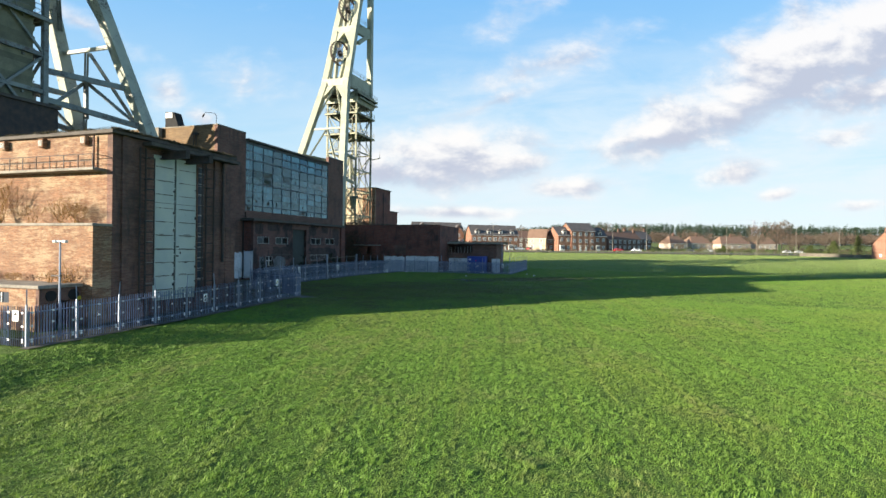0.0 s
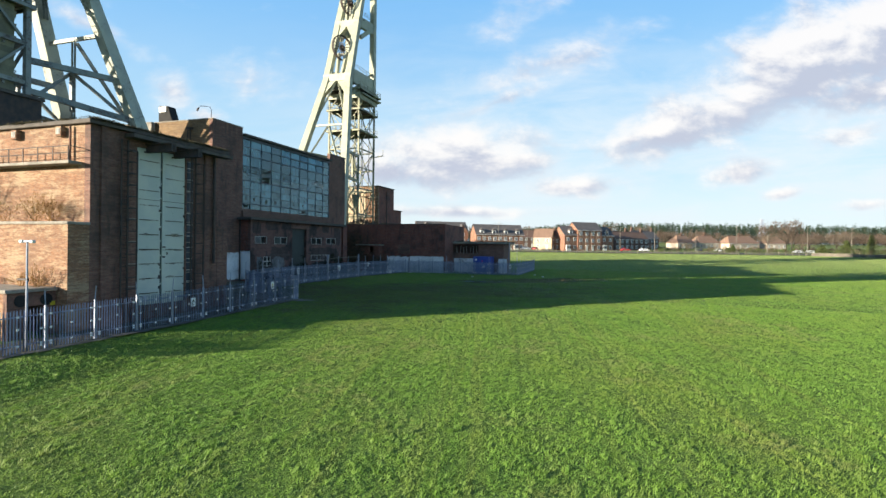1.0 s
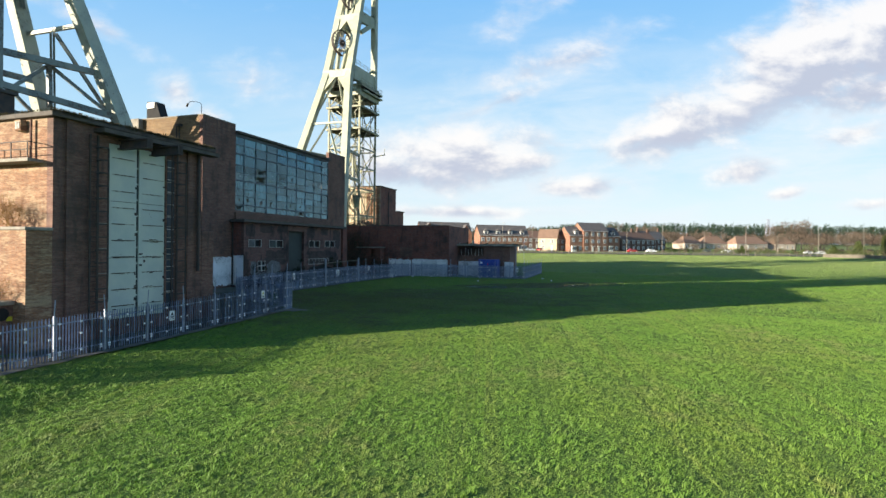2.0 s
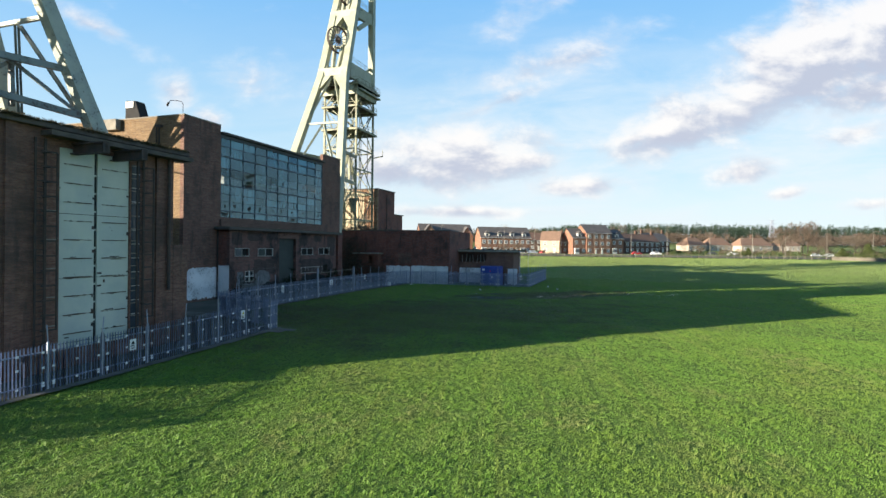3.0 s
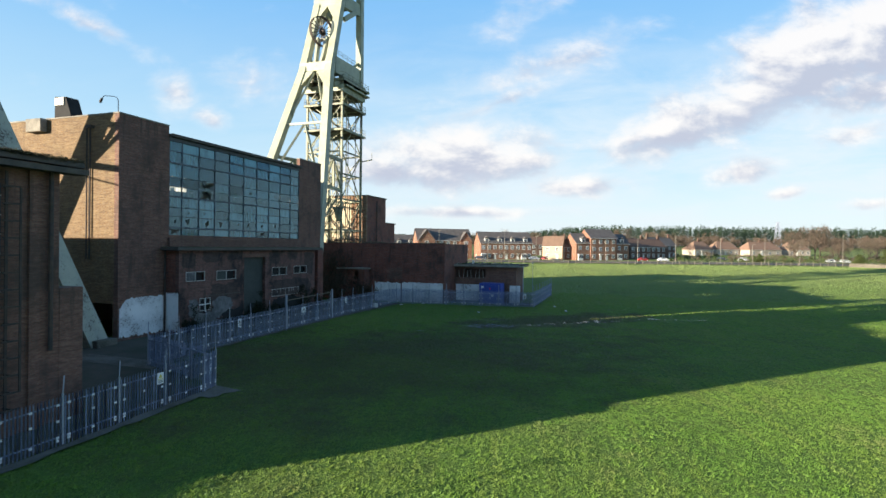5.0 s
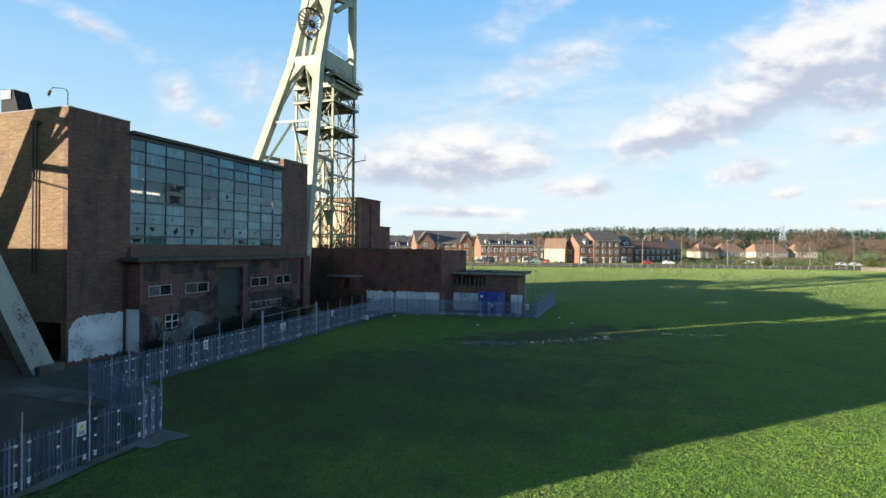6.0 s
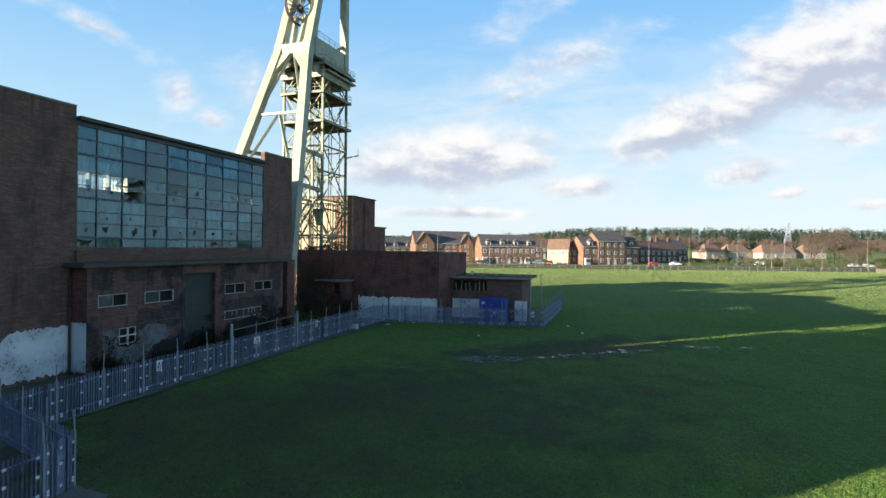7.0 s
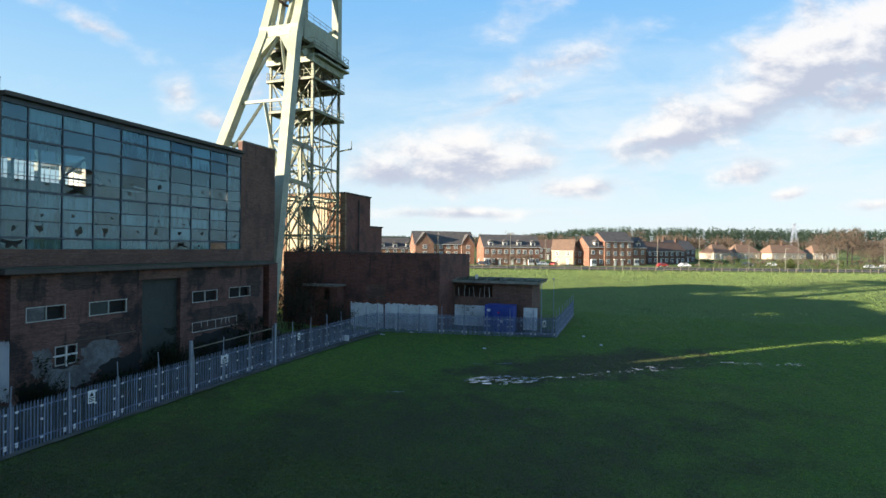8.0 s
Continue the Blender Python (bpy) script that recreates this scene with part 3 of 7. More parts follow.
def build_ground():
    xs = steps((-2600, -400, 200), (-400, -80, 16), (-80, -40, 1.0), (-40, 40, 0.5), (40, 60, 1.0), (60, 200, 8), (200, 600, 25), (600, 2600, 200))
    ys = steps((-900, -100, 100), (-100, 4, 8), (4, 80, 0.5), (80, 130, 1.0), (130, 330, 5), (330, 800, 25), (800, 3600, 200))
    verts = []
    for y in ys:
        for x in xs:
            z = ground_z(x, y)
            if -80 < x < 60 and 4 < y < 130:
                z += 0.05 * noise.fractal((x * 0.25, y * 0.25, 0), 0.8, 2.2, 4) + 0.018 * noise.noise((x * 1.7, y * 1.7, 3.0))
            verts.append((x, y, z))
    n = len(xs)
    faces = [(j * n + i, j * n + i + 1, (j + 1) * n + i + 1, (j + 1) * n + i) for j in range(len(ys) - 1) for i in range(n - 1)]
    me = bpy.data.meshes.new("ground")
    me.from_pydata(verts, [], faces)
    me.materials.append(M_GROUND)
    for poly in me.polygons:
        poly.use_smooth = True
    tagged(new("ground", me), "rough mown green grass field with worn yellow patches", "grass field", kind="structure")


build_ground()


# ---- the near brick hall with the tall door ----
def hall():
    X, Y0, Y1, TOP = -34.5, 28.8, 40.3, 12.6
    t = thing("winding_hall", (-47, 35, -1.5), "tall flat-roofed brick winding hall with streaked walls", "building")
    door = (32.35, 36.85, 0.3, 11.75)
    # Front in the darker shaded brick tone, side wall in the sunlit one.
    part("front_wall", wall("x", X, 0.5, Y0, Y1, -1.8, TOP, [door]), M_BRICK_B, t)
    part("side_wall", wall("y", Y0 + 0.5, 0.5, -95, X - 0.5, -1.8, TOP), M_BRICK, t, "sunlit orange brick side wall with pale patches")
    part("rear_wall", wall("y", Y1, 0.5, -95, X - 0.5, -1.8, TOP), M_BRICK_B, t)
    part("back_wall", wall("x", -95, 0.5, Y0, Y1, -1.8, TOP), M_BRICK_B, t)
    roof = part("roof", boxed(-95.8, X + 0.35, Y0 - 0.3, Y1 + 1.1, TOP, TOP + 0.28, bevel=0.03), M_FASCIA, t, "thin overhanging flat roof")
    part("roof_felt", boxed(-95.6, X + 0.2, Y0 - 0.15, Y1 + 0.95, TOP + 0.284, TOP + 0.33), M_MOSS, roof, "mossy felt")
    # pilasters and the rainwater pipe
    for y in (29.75, 39.0):
        part("pilaster", boxed(X + 0.003, X + 0.16, y - 0.25, y + 0.25, -1.6, TOP - 0.004), M_BRICK_B, t)
    part("downpipe", pipe(bmesh.new(), [(X + 0.2, 39.75, 12.4), (X + 0.2, 39.75, 3.2)], 0.11), M_DARKSTEEL, t, "dark cast-iron downpipe")
    part("buttress", boxed(X - 1.6, X + 0.03, 40.304, 41.6, -1.4, 6.3, bevel=0.03), M_BRICK_B, t)
    # tall door of two leaves
    rng = random.Random(14)
    dy = (door[0] + door[1]) / 2
    for a, b in ((door[0] + 0.02, dy - 0.1), (dy + 0.1, door[1] - 0.02)):
        leaf = part("door_leaf", boxed(X - 0.2, X - 0.1, a, b, door[2], door[3] - 0.02), M_DOOR, t, "tall cream-painted steel door leaf with rust streaks")
        for i in range(10):
            z = 1.1 + i * 1.08
            part("hinge_strap", boxed(X - 0.098, X - 0.06, a + 0.3, b - 0.15, z, z + 0.06), M_DOOR_WORN, leaf)
        for z in (0.9, 4.6, 8.3):
            part("panel_seam", boxed(X - 0.098, X - 0.085, a, b, z - 0.3, z - 0.27), M_FASCIA, leaf)
        for i in range(16):
            z = 1.1 + 1.08 * rng.choice((0, 1, 2, 3, 3, 4, 4, 5, 7)) + rng.uniform(-0.08, 0.1)
            y = rng.uniform(a + 0.3, b - 1.0)
            part("rust_patch", boxed(X - 0.059, X - 0.055, y, y + rng.uniform(0.15, 0.8), z, z + rng.uniform(0.02, 0.06)), M_DARKSTEEL, leaf)
        for i in range(9):
            z = rng.uniform(0.5, 9.5)
            y = rng.choice((a + 0.02, b - 0.15, b - 0.12, a + 0.4))
            part("rust_patch", boxed(X - 0.098, X - 0.092, y, y + rng.uniform(0.08, 0.3), z, z + rng.uniform(0.05, 0.22)), M_DARKSTEEL, leaf)
    # Black strip paints the shade in the gap between the leaves.
    part("gap_shade_strip", boxed(X - 0.26, X - 0.2, dy - 0.12, dy + 0.12, door[2], door[3] - 0.02), M_SHADOWGAP, t, "dark gap between the door leaves")
    for i in range(9):
        z = 1.7 + i * 1.08
        part("door_bolt", boxed(X - 0.2, X - 0.12, dy - 0.1, dy + 0.1, z, z + 0.1), M_DOOR, t)
    strip = part("side_light", boxed(X + 0.003, X + 0.03, 36.95, 37.55, 0.6, 11.4), M_HOUSE_GLASS, t, "narrow strip of dark panes beside the door")
    for i in range(12):
        part("glazing_bar", boxed(X + 0.031, X + 0.05, 36.95, 37.55, 0.9 + i * 0.9, 0.95 + i * 0.9), M_FRAME_OLD, strip)
    # runway beams over the door
    for y in (33.2, 35.7):
        bm = boxed(X - 0.4, X + 2.5, y - 0.2, y + 0.2, 11.98, 12.06)
        box(bm, X - 0.4, X + 2.5, y - 0.2, y + 0.2, 11.42, 11.5)
        box(bm, X - 0.4, X + 2.5, y - 0.03, y + 0.03, 11.5, 11.98)
        box(bm, X + 2.42, X + 2.5, y - 0.2, y + 0.2, 11.5, 11.98)
        part("runway_beam", bm, M_DARKSTEEL, t, "dark steel lifting beam")
    part("canopy", boxed(X + 0.004, X + 0.9, 31.3, 41.2, 12.18, 12.45), M_FASCIA, t, "dark overhang above the door")
    # ladders beside the door
    for y0, y1 in ((30.85, 31.35), (37.15, 37.6)):
        ladder = part("ladder", boxed(X + 0.2, X + 0.27, y0, y0 + 0.10, 0.4, 12.0), M_DARKSTEEL, t, "rusty caged wall ladder")
        part("stile", boxed(X + 0.2, X + 0.27, y1, y1 + 0.12, 0.4, 12.0), M_DARKSTEEL, ladder)
        part("outer_stile", boxed(X + 0.75, X + 0.82, y1 + 0.3, y1 + 0.38, 1.6, 11.2), M_DARKSTEEL, ladder)
        for i in range(36):
            part("rung", bar((X + 0.235, y0, 0.7 + i * 0.31), (X + 0.235, y1, 0.7 + i * 0.31), 0.035, 0.035), M_DARKSTEEL, ladder)
        for i in range(14):
            z = 0.8 + i * 0.8
            part("bracket", boxed(X + 0.02, X + 0.8, y1 + 0.06, y1 + 0.1, z, z + 0.05), M_DARKSTEEL, ladder)
            part("hoop", boxed(X + 0.75, X + 0.8, y0, y1 + 0.35, z, z + 0.08), M_DARKSTEEL, ladder)
    for i in range(14):
        z = 0.9 + i * 0.8
        part("wall_bracket", boxed(X + 0.052, X + 0.09, 36.9, 37.35, z, z + 0.05), M_CONCRETE, t)
        if i % 2:
            part("wall_bracket", boxed(X + 0.02, X + 0.07, 31.6, 32.25, z, z + 0.06), M_CONCRETE, t)
    # walkway on the sunny side
    part("walkway", boxed(-66, -35.25, 27.9, 28.8 - 0.004, 9.92, 10.12, bevel=0.02), M_CONCRETE, t, "concrete ledge walkway")
    rail = part("handrail", bar((-66, 27.95, 11.05), (-35.3, 27.95, 11.05), 0.05, 0.05), M_DARKSTEEL, t, "rusty steel handrail")
    part("mid_rail", bar((-66, 27.95, 10.6), (-35.3, 27.95, 10.6), 0.04, 0.04), M_DARKSTEEL, rail)
    for i in range(22):
        x = -35.35 - i * 1.4
        part("baluster", bar((x, 27.95, 10.12), (x, 27.95, 11.05), 0.05, 0.05), M_DARKSTEEL, rail)
    part("end_rail", bar((-35.3, 27.95, 11.05), (-35.3, 28.75, 11.05), 0.05, 0.05), M_DARKSTEEL, rail)
    for x in (-37.0, -41.3, -45.4, -49.5, -53.6):
        vent = part("vent_box", boxed(x - 0.28, x + 0.28, 28.45, 28.796, 11.85, 12.5, bevel=0.03), M_BRICK, t, "small brick vent box with pale slats")
        for dx in (-0.13, 0.0, 0.13):
            part("louvre", boxed(x + dx - 0.035, x + dx + 0.035, 28.42, 28.448, 11.97, 12.38), M_FRAME_OLD, vent)
    part("pipe", pipe(bmesh.new(), [(-36.1, 28.62, 12.5), (-36.1, 28.62, 10.2)], 0.07), M_BRICK_B, t)
    # lower stepped block and the annex in front of it
    low = part("stepped_block", boxed(-66, X - 0.004, 27.35, 28.796, -1.7, 5.95), M_BRICK, t, "lower brick step with a concrete coping")
    part("coping", boxed(-66, X + 0.1, 27.25, 28.79, 5.954, 6.14, bevel=0.03), M_CONCRETE, low)


hall()


def annex():
    t = thing("brick_annex", (-42, 25.8, -1.2), "low flat-roofed pale brick annex with a small window", "building")
    win = (-39.9, -38.3, 0.75, 1.45)
    # Sunny front and shaded side differ in brick tone by their light.
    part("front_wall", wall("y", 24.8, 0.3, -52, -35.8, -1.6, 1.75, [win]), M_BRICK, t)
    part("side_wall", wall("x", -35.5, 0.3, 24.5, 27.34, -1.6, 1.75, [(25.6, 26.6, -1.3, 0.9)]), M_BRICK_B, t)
    part("roof", boxed(-52.2, -35.3, 24.3, 27.34, 1.754, 1.98, bevel=0.03), M_CONCRETE, t, "thin concrete roof slab")
    part("window", boxed(win[0], win[1], 24.62, 24.66, win[2], win[3]), M_HOUSE_GLASS, t, "dark window pane")
    part("window_frame", boxed((win[0] + win[1]) / 2 - 0.03, (win[0] + win[1]) / 2 + 0.03, 24.55, 24.62, win[2], win[3]), M_FRAME_WHITE, t)
    for y in (25.25, 26.75):
        # Black disc in place of a shaded hole.
        part("round_vent", tube(bmesh.new(), (-35.5, y, 1.25), (-35.44, y, 1.25), 0.36, sides=20), M_SHADOWGAP, t, "round dark vent opening")
    part("sign_plate", boxed(-35.497, -35.46, 27.0, 27.3, 0.85, 1.1), M_SIGN_YELLOW, t, "small yellow warning plate")


annex()


def camera_pole(x, y, top):
    z = ground_z(x, y)
    t = thing("floodlight_pole", (x, y, z), "slim galvanised pole with two small white lamp heads", "pole")
    part("pole", tube(bmesh.new(), (x, y, z - 0.2), (x, y, top), 0.07, 0.05), M_GALV_POST, t)
    part("crossarm", bar((x - 0.4, y, top), (x + 0.4, y, top), 0.06, 0.06), M_GALV_POST, t)
    for dx in (-0.42, 0.42):
        part("lamp_head", boxed(x + dx - 0.13, x + dx + 0.13, y - 0.1, y + 0.1, top - 0.10, top + 0.06, bevel=0.03), M_FRAME_WHITE, t)
    part("bracket_arm", bar((x - 0.7, y, top - 2.1), (x + 0.1, y, top - 2.1), 0.1, 0.1), M_DARKSTEEL, t)


camera_pole(-32.3, 23.5, 4.85)


# ---- the tall brick power house with the great window ----
def power_house():
    X, Y0, Y1 = -49.0, 55.7, 88.2
    t = thing("power_house", (-56, 72, -0.5), "tall brick power house with a large broken steel window", "building")
    gy0, gy1, gz0, gz1 = 61.15, 82.85, 9.5, 19.05
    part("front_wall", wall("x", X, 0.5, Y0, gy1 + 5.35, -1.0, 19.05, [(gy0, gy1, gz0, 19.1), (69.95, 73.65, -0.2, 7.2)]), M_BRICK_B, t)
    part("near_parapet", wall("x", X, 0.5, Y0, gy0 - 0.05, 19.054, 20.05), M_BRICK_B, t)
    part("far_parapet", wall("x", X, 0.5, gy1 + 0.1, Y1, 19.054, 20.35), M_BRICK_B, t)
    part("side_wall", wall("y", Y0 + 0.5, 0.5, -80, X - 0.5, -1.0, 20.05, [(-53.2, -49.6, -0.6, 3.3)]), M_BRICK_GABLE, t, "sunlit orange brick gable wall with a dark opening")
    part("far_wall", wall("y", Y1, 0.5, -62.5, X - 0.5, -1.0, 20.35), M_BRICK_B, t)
    # White colour stands in for bright sky seen through the rear windows.
    part("sky_white_wall", wall("y", Y1, 0.5, -80, -62.504, -1.0, 20.35), M_FRAME_WHITE, t, "wall extension coloured white for the bright sky beyond the rear windows")
    holes = [(gy0 + i * 2.2 + 0.1, gy0 + i * 2.2 + 2.05, 15.45, 18.3) for i in range(7)]
    part("rear_wall", wall("x", -62, 0.5, Y0 + 0.5, Y1 - 0.5, -1.0, 19.0, holes), M_PLASTER, t)
    for i in range(7):
        y = gy0 + i * 2.2 + 1.07
        win = part("rear_window", boxed(-62.3, -62.24, y - 0.03, y + 0.03, 15.45, 18.3), M_FRAME_STEEL, t)
        for z in (16.1, 16.8, 17.5):
            part("glazing_bar", boxed(-62.3, -62.24, y - 0.98, y + 0.98, z, z + 0.05), M_FRAME_STEEL, win)
        for dy in (-0.5, 0.5):
            part("glazing_bar", boxed(-62.3, -62.24, y + dy - 0.025, y + dy + 0.025, 15.45, 18.3), M_FRAME_STEEL, win)
    part("floor", boxed(-61.9, X - 0.52, Y0 + 0.6, Y1 - 0.6, 8.9, 9.2), M_CONCRETE, t)
    roof = part("roof", boxed(-62.7, X + 0.45, gy0 - 0.03, gy1 + 0.08, 19.06, 19.36, bevel=0.03), M_FASCIA, t, "thin dark overhanging roof")
    part("roof_felt", boxed(-79.5, X - 0.55, Y0 + 0.52, gy0 - 0.05, 19.0, 19.3), M_FELT, roof)
    part("roof_felt", boxed(-79.5, X - 0.55, gy1 + 0.12, Y1 - 0.52, 19.0, 19.3), M_FELT, roof)
    for a, b, c, z in ((Y0 - 0.05, gy0 - 0.06, 0.06, 20.05), (gy1 + 0.1, Y1 + 0.05, 0.06, 20.35)):
        part("coping", boxed(X - 0.55, X + c, a, b, z + 0.004, z + 0.12), M_CONCRETE, t)
    part("side_coping", boxed(-80, X - 0.56, Y0 - 0.05, Y0 + 0.55, 20.054, 20.17), M_CONCRETE, t)
    # crane girder inside the hall
    part("crane_girder", bar((-55, 72.4, 14.95), (-55, gy1, 14.95), 0.4, 0.4), M_CREAM, t, "pale travelling crane girder inside")
    for p, q in (((69.3, 15.2), (71.0, 16.9)), ((71.0, 16.9), (72.6, 15.2)), ((69.3, 15.2), (72.6, 15.2))):
        part("crane_brace", bar((-55, *p), (-55, *q), 0.14, 0.16), M_DARKSTEEL, t, "rusty crane brace")
    # the great window: bays, transoms and panes
    bays = (61.15, 62.8, 65.05, 67.3, 69.55, 71.9, 74.2, 76.5, 78.75, 80.95, 82.85)
    lifts = (9.5, 10.25, 11.35, 12.25, 13.3, 14.25, 15.25, 16.6, 17.75, 19.05)
    thick = (10.25, 13.3, 16.6)
    win = part("great_window", boxed(X - 0.2, X - 0.02, bays[0] - 0.004, bays[0] + 0.07, gz0, gz1), M_FRAME_STEEL, t, "large steel-framed factory window with broken panes")
    for y in bays[1:]:
        part("mullion", boxed(X - 0.2, X - 0.02, y - 0.03, y + 0.03, gz0, gz1), M_FRAME_STEEL, win)
    for z in lifts:
        h = 0.075 if z in thick else 0.05 if z == 17.75 else 0.020
        part("transom", boxed(X - 0.17, X - (0.0 if z in thick else 0.05), bays[0], bays[-1], z - h, z + h), M_FRAME_STEEL, win)
    part("window_head", boxed(X - 0.22, X + 0.06, bays[0], bays[-1], 18.72, 19.045), M_FRAME_STEEL, win, "dark steel head under the roof edge")
    rng = random.Random(5)
    pane_mesh = {}
    broken = {(2, 4): 0.95, (2, 5): 0.9, (5, 5): 0.68, (4, 5): 0.58, (3, 4): 0.4, (7, 4): 0.35, (9, 1): 0.4, (0, 0): 0.95, (1, 1): 0.62, (1, 2): 0.3, (2, 1): 0.68, (3, 1): 0.68, (3, 2): 0.25, (5, 1): 0.6,
              (5, 2): 0.35, (6, 1): 0.45, (7, 1): 0.5, (4, 1): 0.35, (8, 5): 0.45, (1, 4): 0.4, (0, 4): 0.4, (4, 4): 0.5, (6, 0): 0.7, (7, 5): 0.4, (3, 5): 0.35,
              (6, 4): 0.3, (0, 1): 0.4, (2, 2): 0.4, (7, 0): 0.5, (6, 2): 0.3, (8, 1): 0.3}
    for i in range(10):
        for j in range(9):
            a, b, c, d = bays[i] + 0.05, bays[i + 1] - 0.05, lifts[j] + 0.035, lifts[j + 1] - 0.035
            w, h = round(b - a, 3), round(d - c, 3)
            mat = M_PANE_CLEAR if (j == 5 and i < 3) or (i, j) in ((2, 4), (4, 5)) else M_PANE_MID if j in (4, 5) else M_PANE
            hurt = broken.get((i, j), 0.0)
            key = (w, h, mat.name) if not hurt else (i, j)
            if key not in pane_mesh:
                bm = bmesh.new()
                if not hurt:
                    box(bm, -0.004, 0.004, -w / 2, w / 2, -h / 2, h / 2)
                else:
                    n, ring, hole = 16, [], []
                    cx, cz = (rng.uniform(-0.2, 0.2) * w, rng.uniform(-0.15, 0.15) * h) if hurt < 0.7 else (0, 0)
                    for q in range(n):
                        ang = 2 * math.pi * q / n + math.pi / 4
                        s, co = math.sin(ang), math.cos(ang)
                        m = 1 / max(abs(s), abs(co))
                        ring.append(bm.verts.new((0, co * m * w / 2, s * m * h / 2)))
                        r = hurt * rng.choice((0.35, 0.6, 0.85, 1.15)) * rng.uniform(0.85, 1.1) * (min(w, h) / 2 if hurt < 0.7 else 1)
                        hole.append(bm.verts.new((0, cx + co * (r if hurt < 0.7 else r * m * w / 2), cz + s * (r if hurt < 0.7 else r * m * h / 2))))
                    for q in range(n):
                        bm.faces.new((ring[q], ring[(q + 1) % n], hole[(q + 1) % n], hole[q]))
                pane_mesh[key] = mesh_of("pane", bm, mat)
            ob = piece("pane", pane_mesh[key], win, (X - 0.1, (a + b) / 2, (c + d) / 2))
            ajar = -rng.uniform(0.05, 0.13) if j in (7, 8) and 3 < i < 9 else rng.uniform(-0.012, 0.012)
            ob.rotation_euler = (0, ajar, rng.uniform(-0.012, 0.012))
            if j in (4, 5):
                ob.visible_shadow = False
            if ajar < -0.04:
                rim = boxed(-0.012, 0.012, -w / 2, w / 2, -h / 2, -h / 2 + 0.06)
                light = new("hopper_frame", mesh_of("hopper_frame", rim, M_FRAME_STEEL))
                light.parent = win
                light.location, light.rotation_euler = ob.location, ob.rotation_euler
    # low front block with its mossy canopy
    F, LY0, LY1 = -47.3, 60.75, 84.2
    wins = [(61.6, 64.1, 4.95, 5.92), (65.7, 68.65, 4.9, 5.9), (74.9, 77.85, 4.95, 5.95), (79.3, 82.25, 5.0, 6.0)]
    low_wins = [(63.4, 64.9, 1.9, 3.2), (74.9, 80.4, 2.4, 3.3)]
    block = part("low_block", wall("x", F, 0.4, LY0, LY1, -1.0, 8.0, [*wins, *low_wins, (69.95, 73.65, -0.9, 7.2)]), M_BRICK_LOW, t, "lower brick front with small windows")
    part("end_wall", wall("y", LY0 + 0.4, 0.4, X + 0.004, F - 0.4, -1.0, 8.0), M_BRICK_D, block)
    part("end_wall", wall("y", LY1, 0.4, X + 0.004, F - 0.4, -1.0, 8.0), M_BRICK_D, block)
    canopy = part("canopy", boxed(X + 0.004, F + 0.55, 60.1, 85.3, 8.004, 8.3, bevel=0.04), M_FASCIA, t, "mossy concrete canopy")
    part("moss", boxed(X + 0.01, F + 0.45, 60.2, 85.2, 8.304, 8.38, bevel=0.02), M_MOSS, canopy)
    rngm = np.random.default_rng(77)
    clumps = [leaf_cloud(rngm, (X + 0.1 + 2.0 * rngm.random(), 60.2 + 25 * rngm.random(), 8.42), (0.40, 0.8, 0.18), 44, 0.12, 0.8, 0.0) for q in range(320)]
    clumps += [leaf_cloud(rngm, (F + 0.56, 60.2 + 25 * rngm.random(), 8.20 + 0.1 * rngm.random()), (0.10, 0.7, 0.22), 60, 0.085, 1.0, 0.0) for q in range(110)]
    clumps += [leaf_cloud(rngm, (X + 0.45, 61.2 + 21.5 * rngm.random(), 8.8 + 0.35 * rngm.random()), (0.12, 0.6, 0.16), 30, 0.06, 1.0, 0.0) for q in range(70)]
    clumps += [leaf_cloud(rngm, (X + 0.3, 61.2 + 21.5 * rngm.random(), 8.55 + 0.75 * rngm.random()), (0.08, 0.5, 0.10), 26, 0.06, 1.0, 0.0) for q in range(60)]
    growth = new("moss_growth", triangles("moss_growth", np.concatenate(clumps), M_MOSS_TUFT))
    growth.parent = canopy
    growth["label"] = "ragged tufts of dark moss"
    part("upstand", boxed(X + 0.006, X + 0.3, 61.0, 83.0, 8.384, 9.25, bevel=0.03), M_BRICK_OLD, canopy, "sooty brick upstand below the window")
    for n, (a, b, c, d) in enumerate([*wins, *low_wins]):
        # Black plate behind the opening stands in for the unlit inside.
        frame_part = part("window", boxed(F - 0.39, F - 0.36, a + 0.003, b - 0.003, c + 0.003, d - 0.003), M_SHADOWGAP, block, "dark window with broken panes")
        if n == 1:
            part("pane", boxed(F - 0.09, F - 0.07, a + 0.06, (a + b) / 2 - 0.03, c + 0.06, d - 0.06), M_PORTAL, frame_part, "boarded green pane")
        for y in (a + 0.04, (a + b) / 2, b - 0.04):
            part("frame_post", boxed(F - 0.1, F + 0.02, y - 0.022, y + 0.022, c, d), M_FRAME_OLD, frame_part)
        for z in (c + 0.04, d - 0.04):
            part("frame_rail", boxed(F - 0.1, F + 0.03, a, b, z - 0.026, z + 0.026), M_FRAME_OLD, frame_part)
        if n == 4:
            part("frame_rail", boxed(F - 0.1, F + 0.05, a - 0.1, b, (c + d) / 2 - 0.05, (c + d) / 2 + 0.05), M_FRAME_WHITE, frame_part, "white cross bar")
            part("frame_post", boxed(F + 0.022, F + 0.05, (a + b) / 2 - 0.05, (a + b) / 2 + 0.05, c - 0.1, d), M_FRAME_WHITE, frame_part)
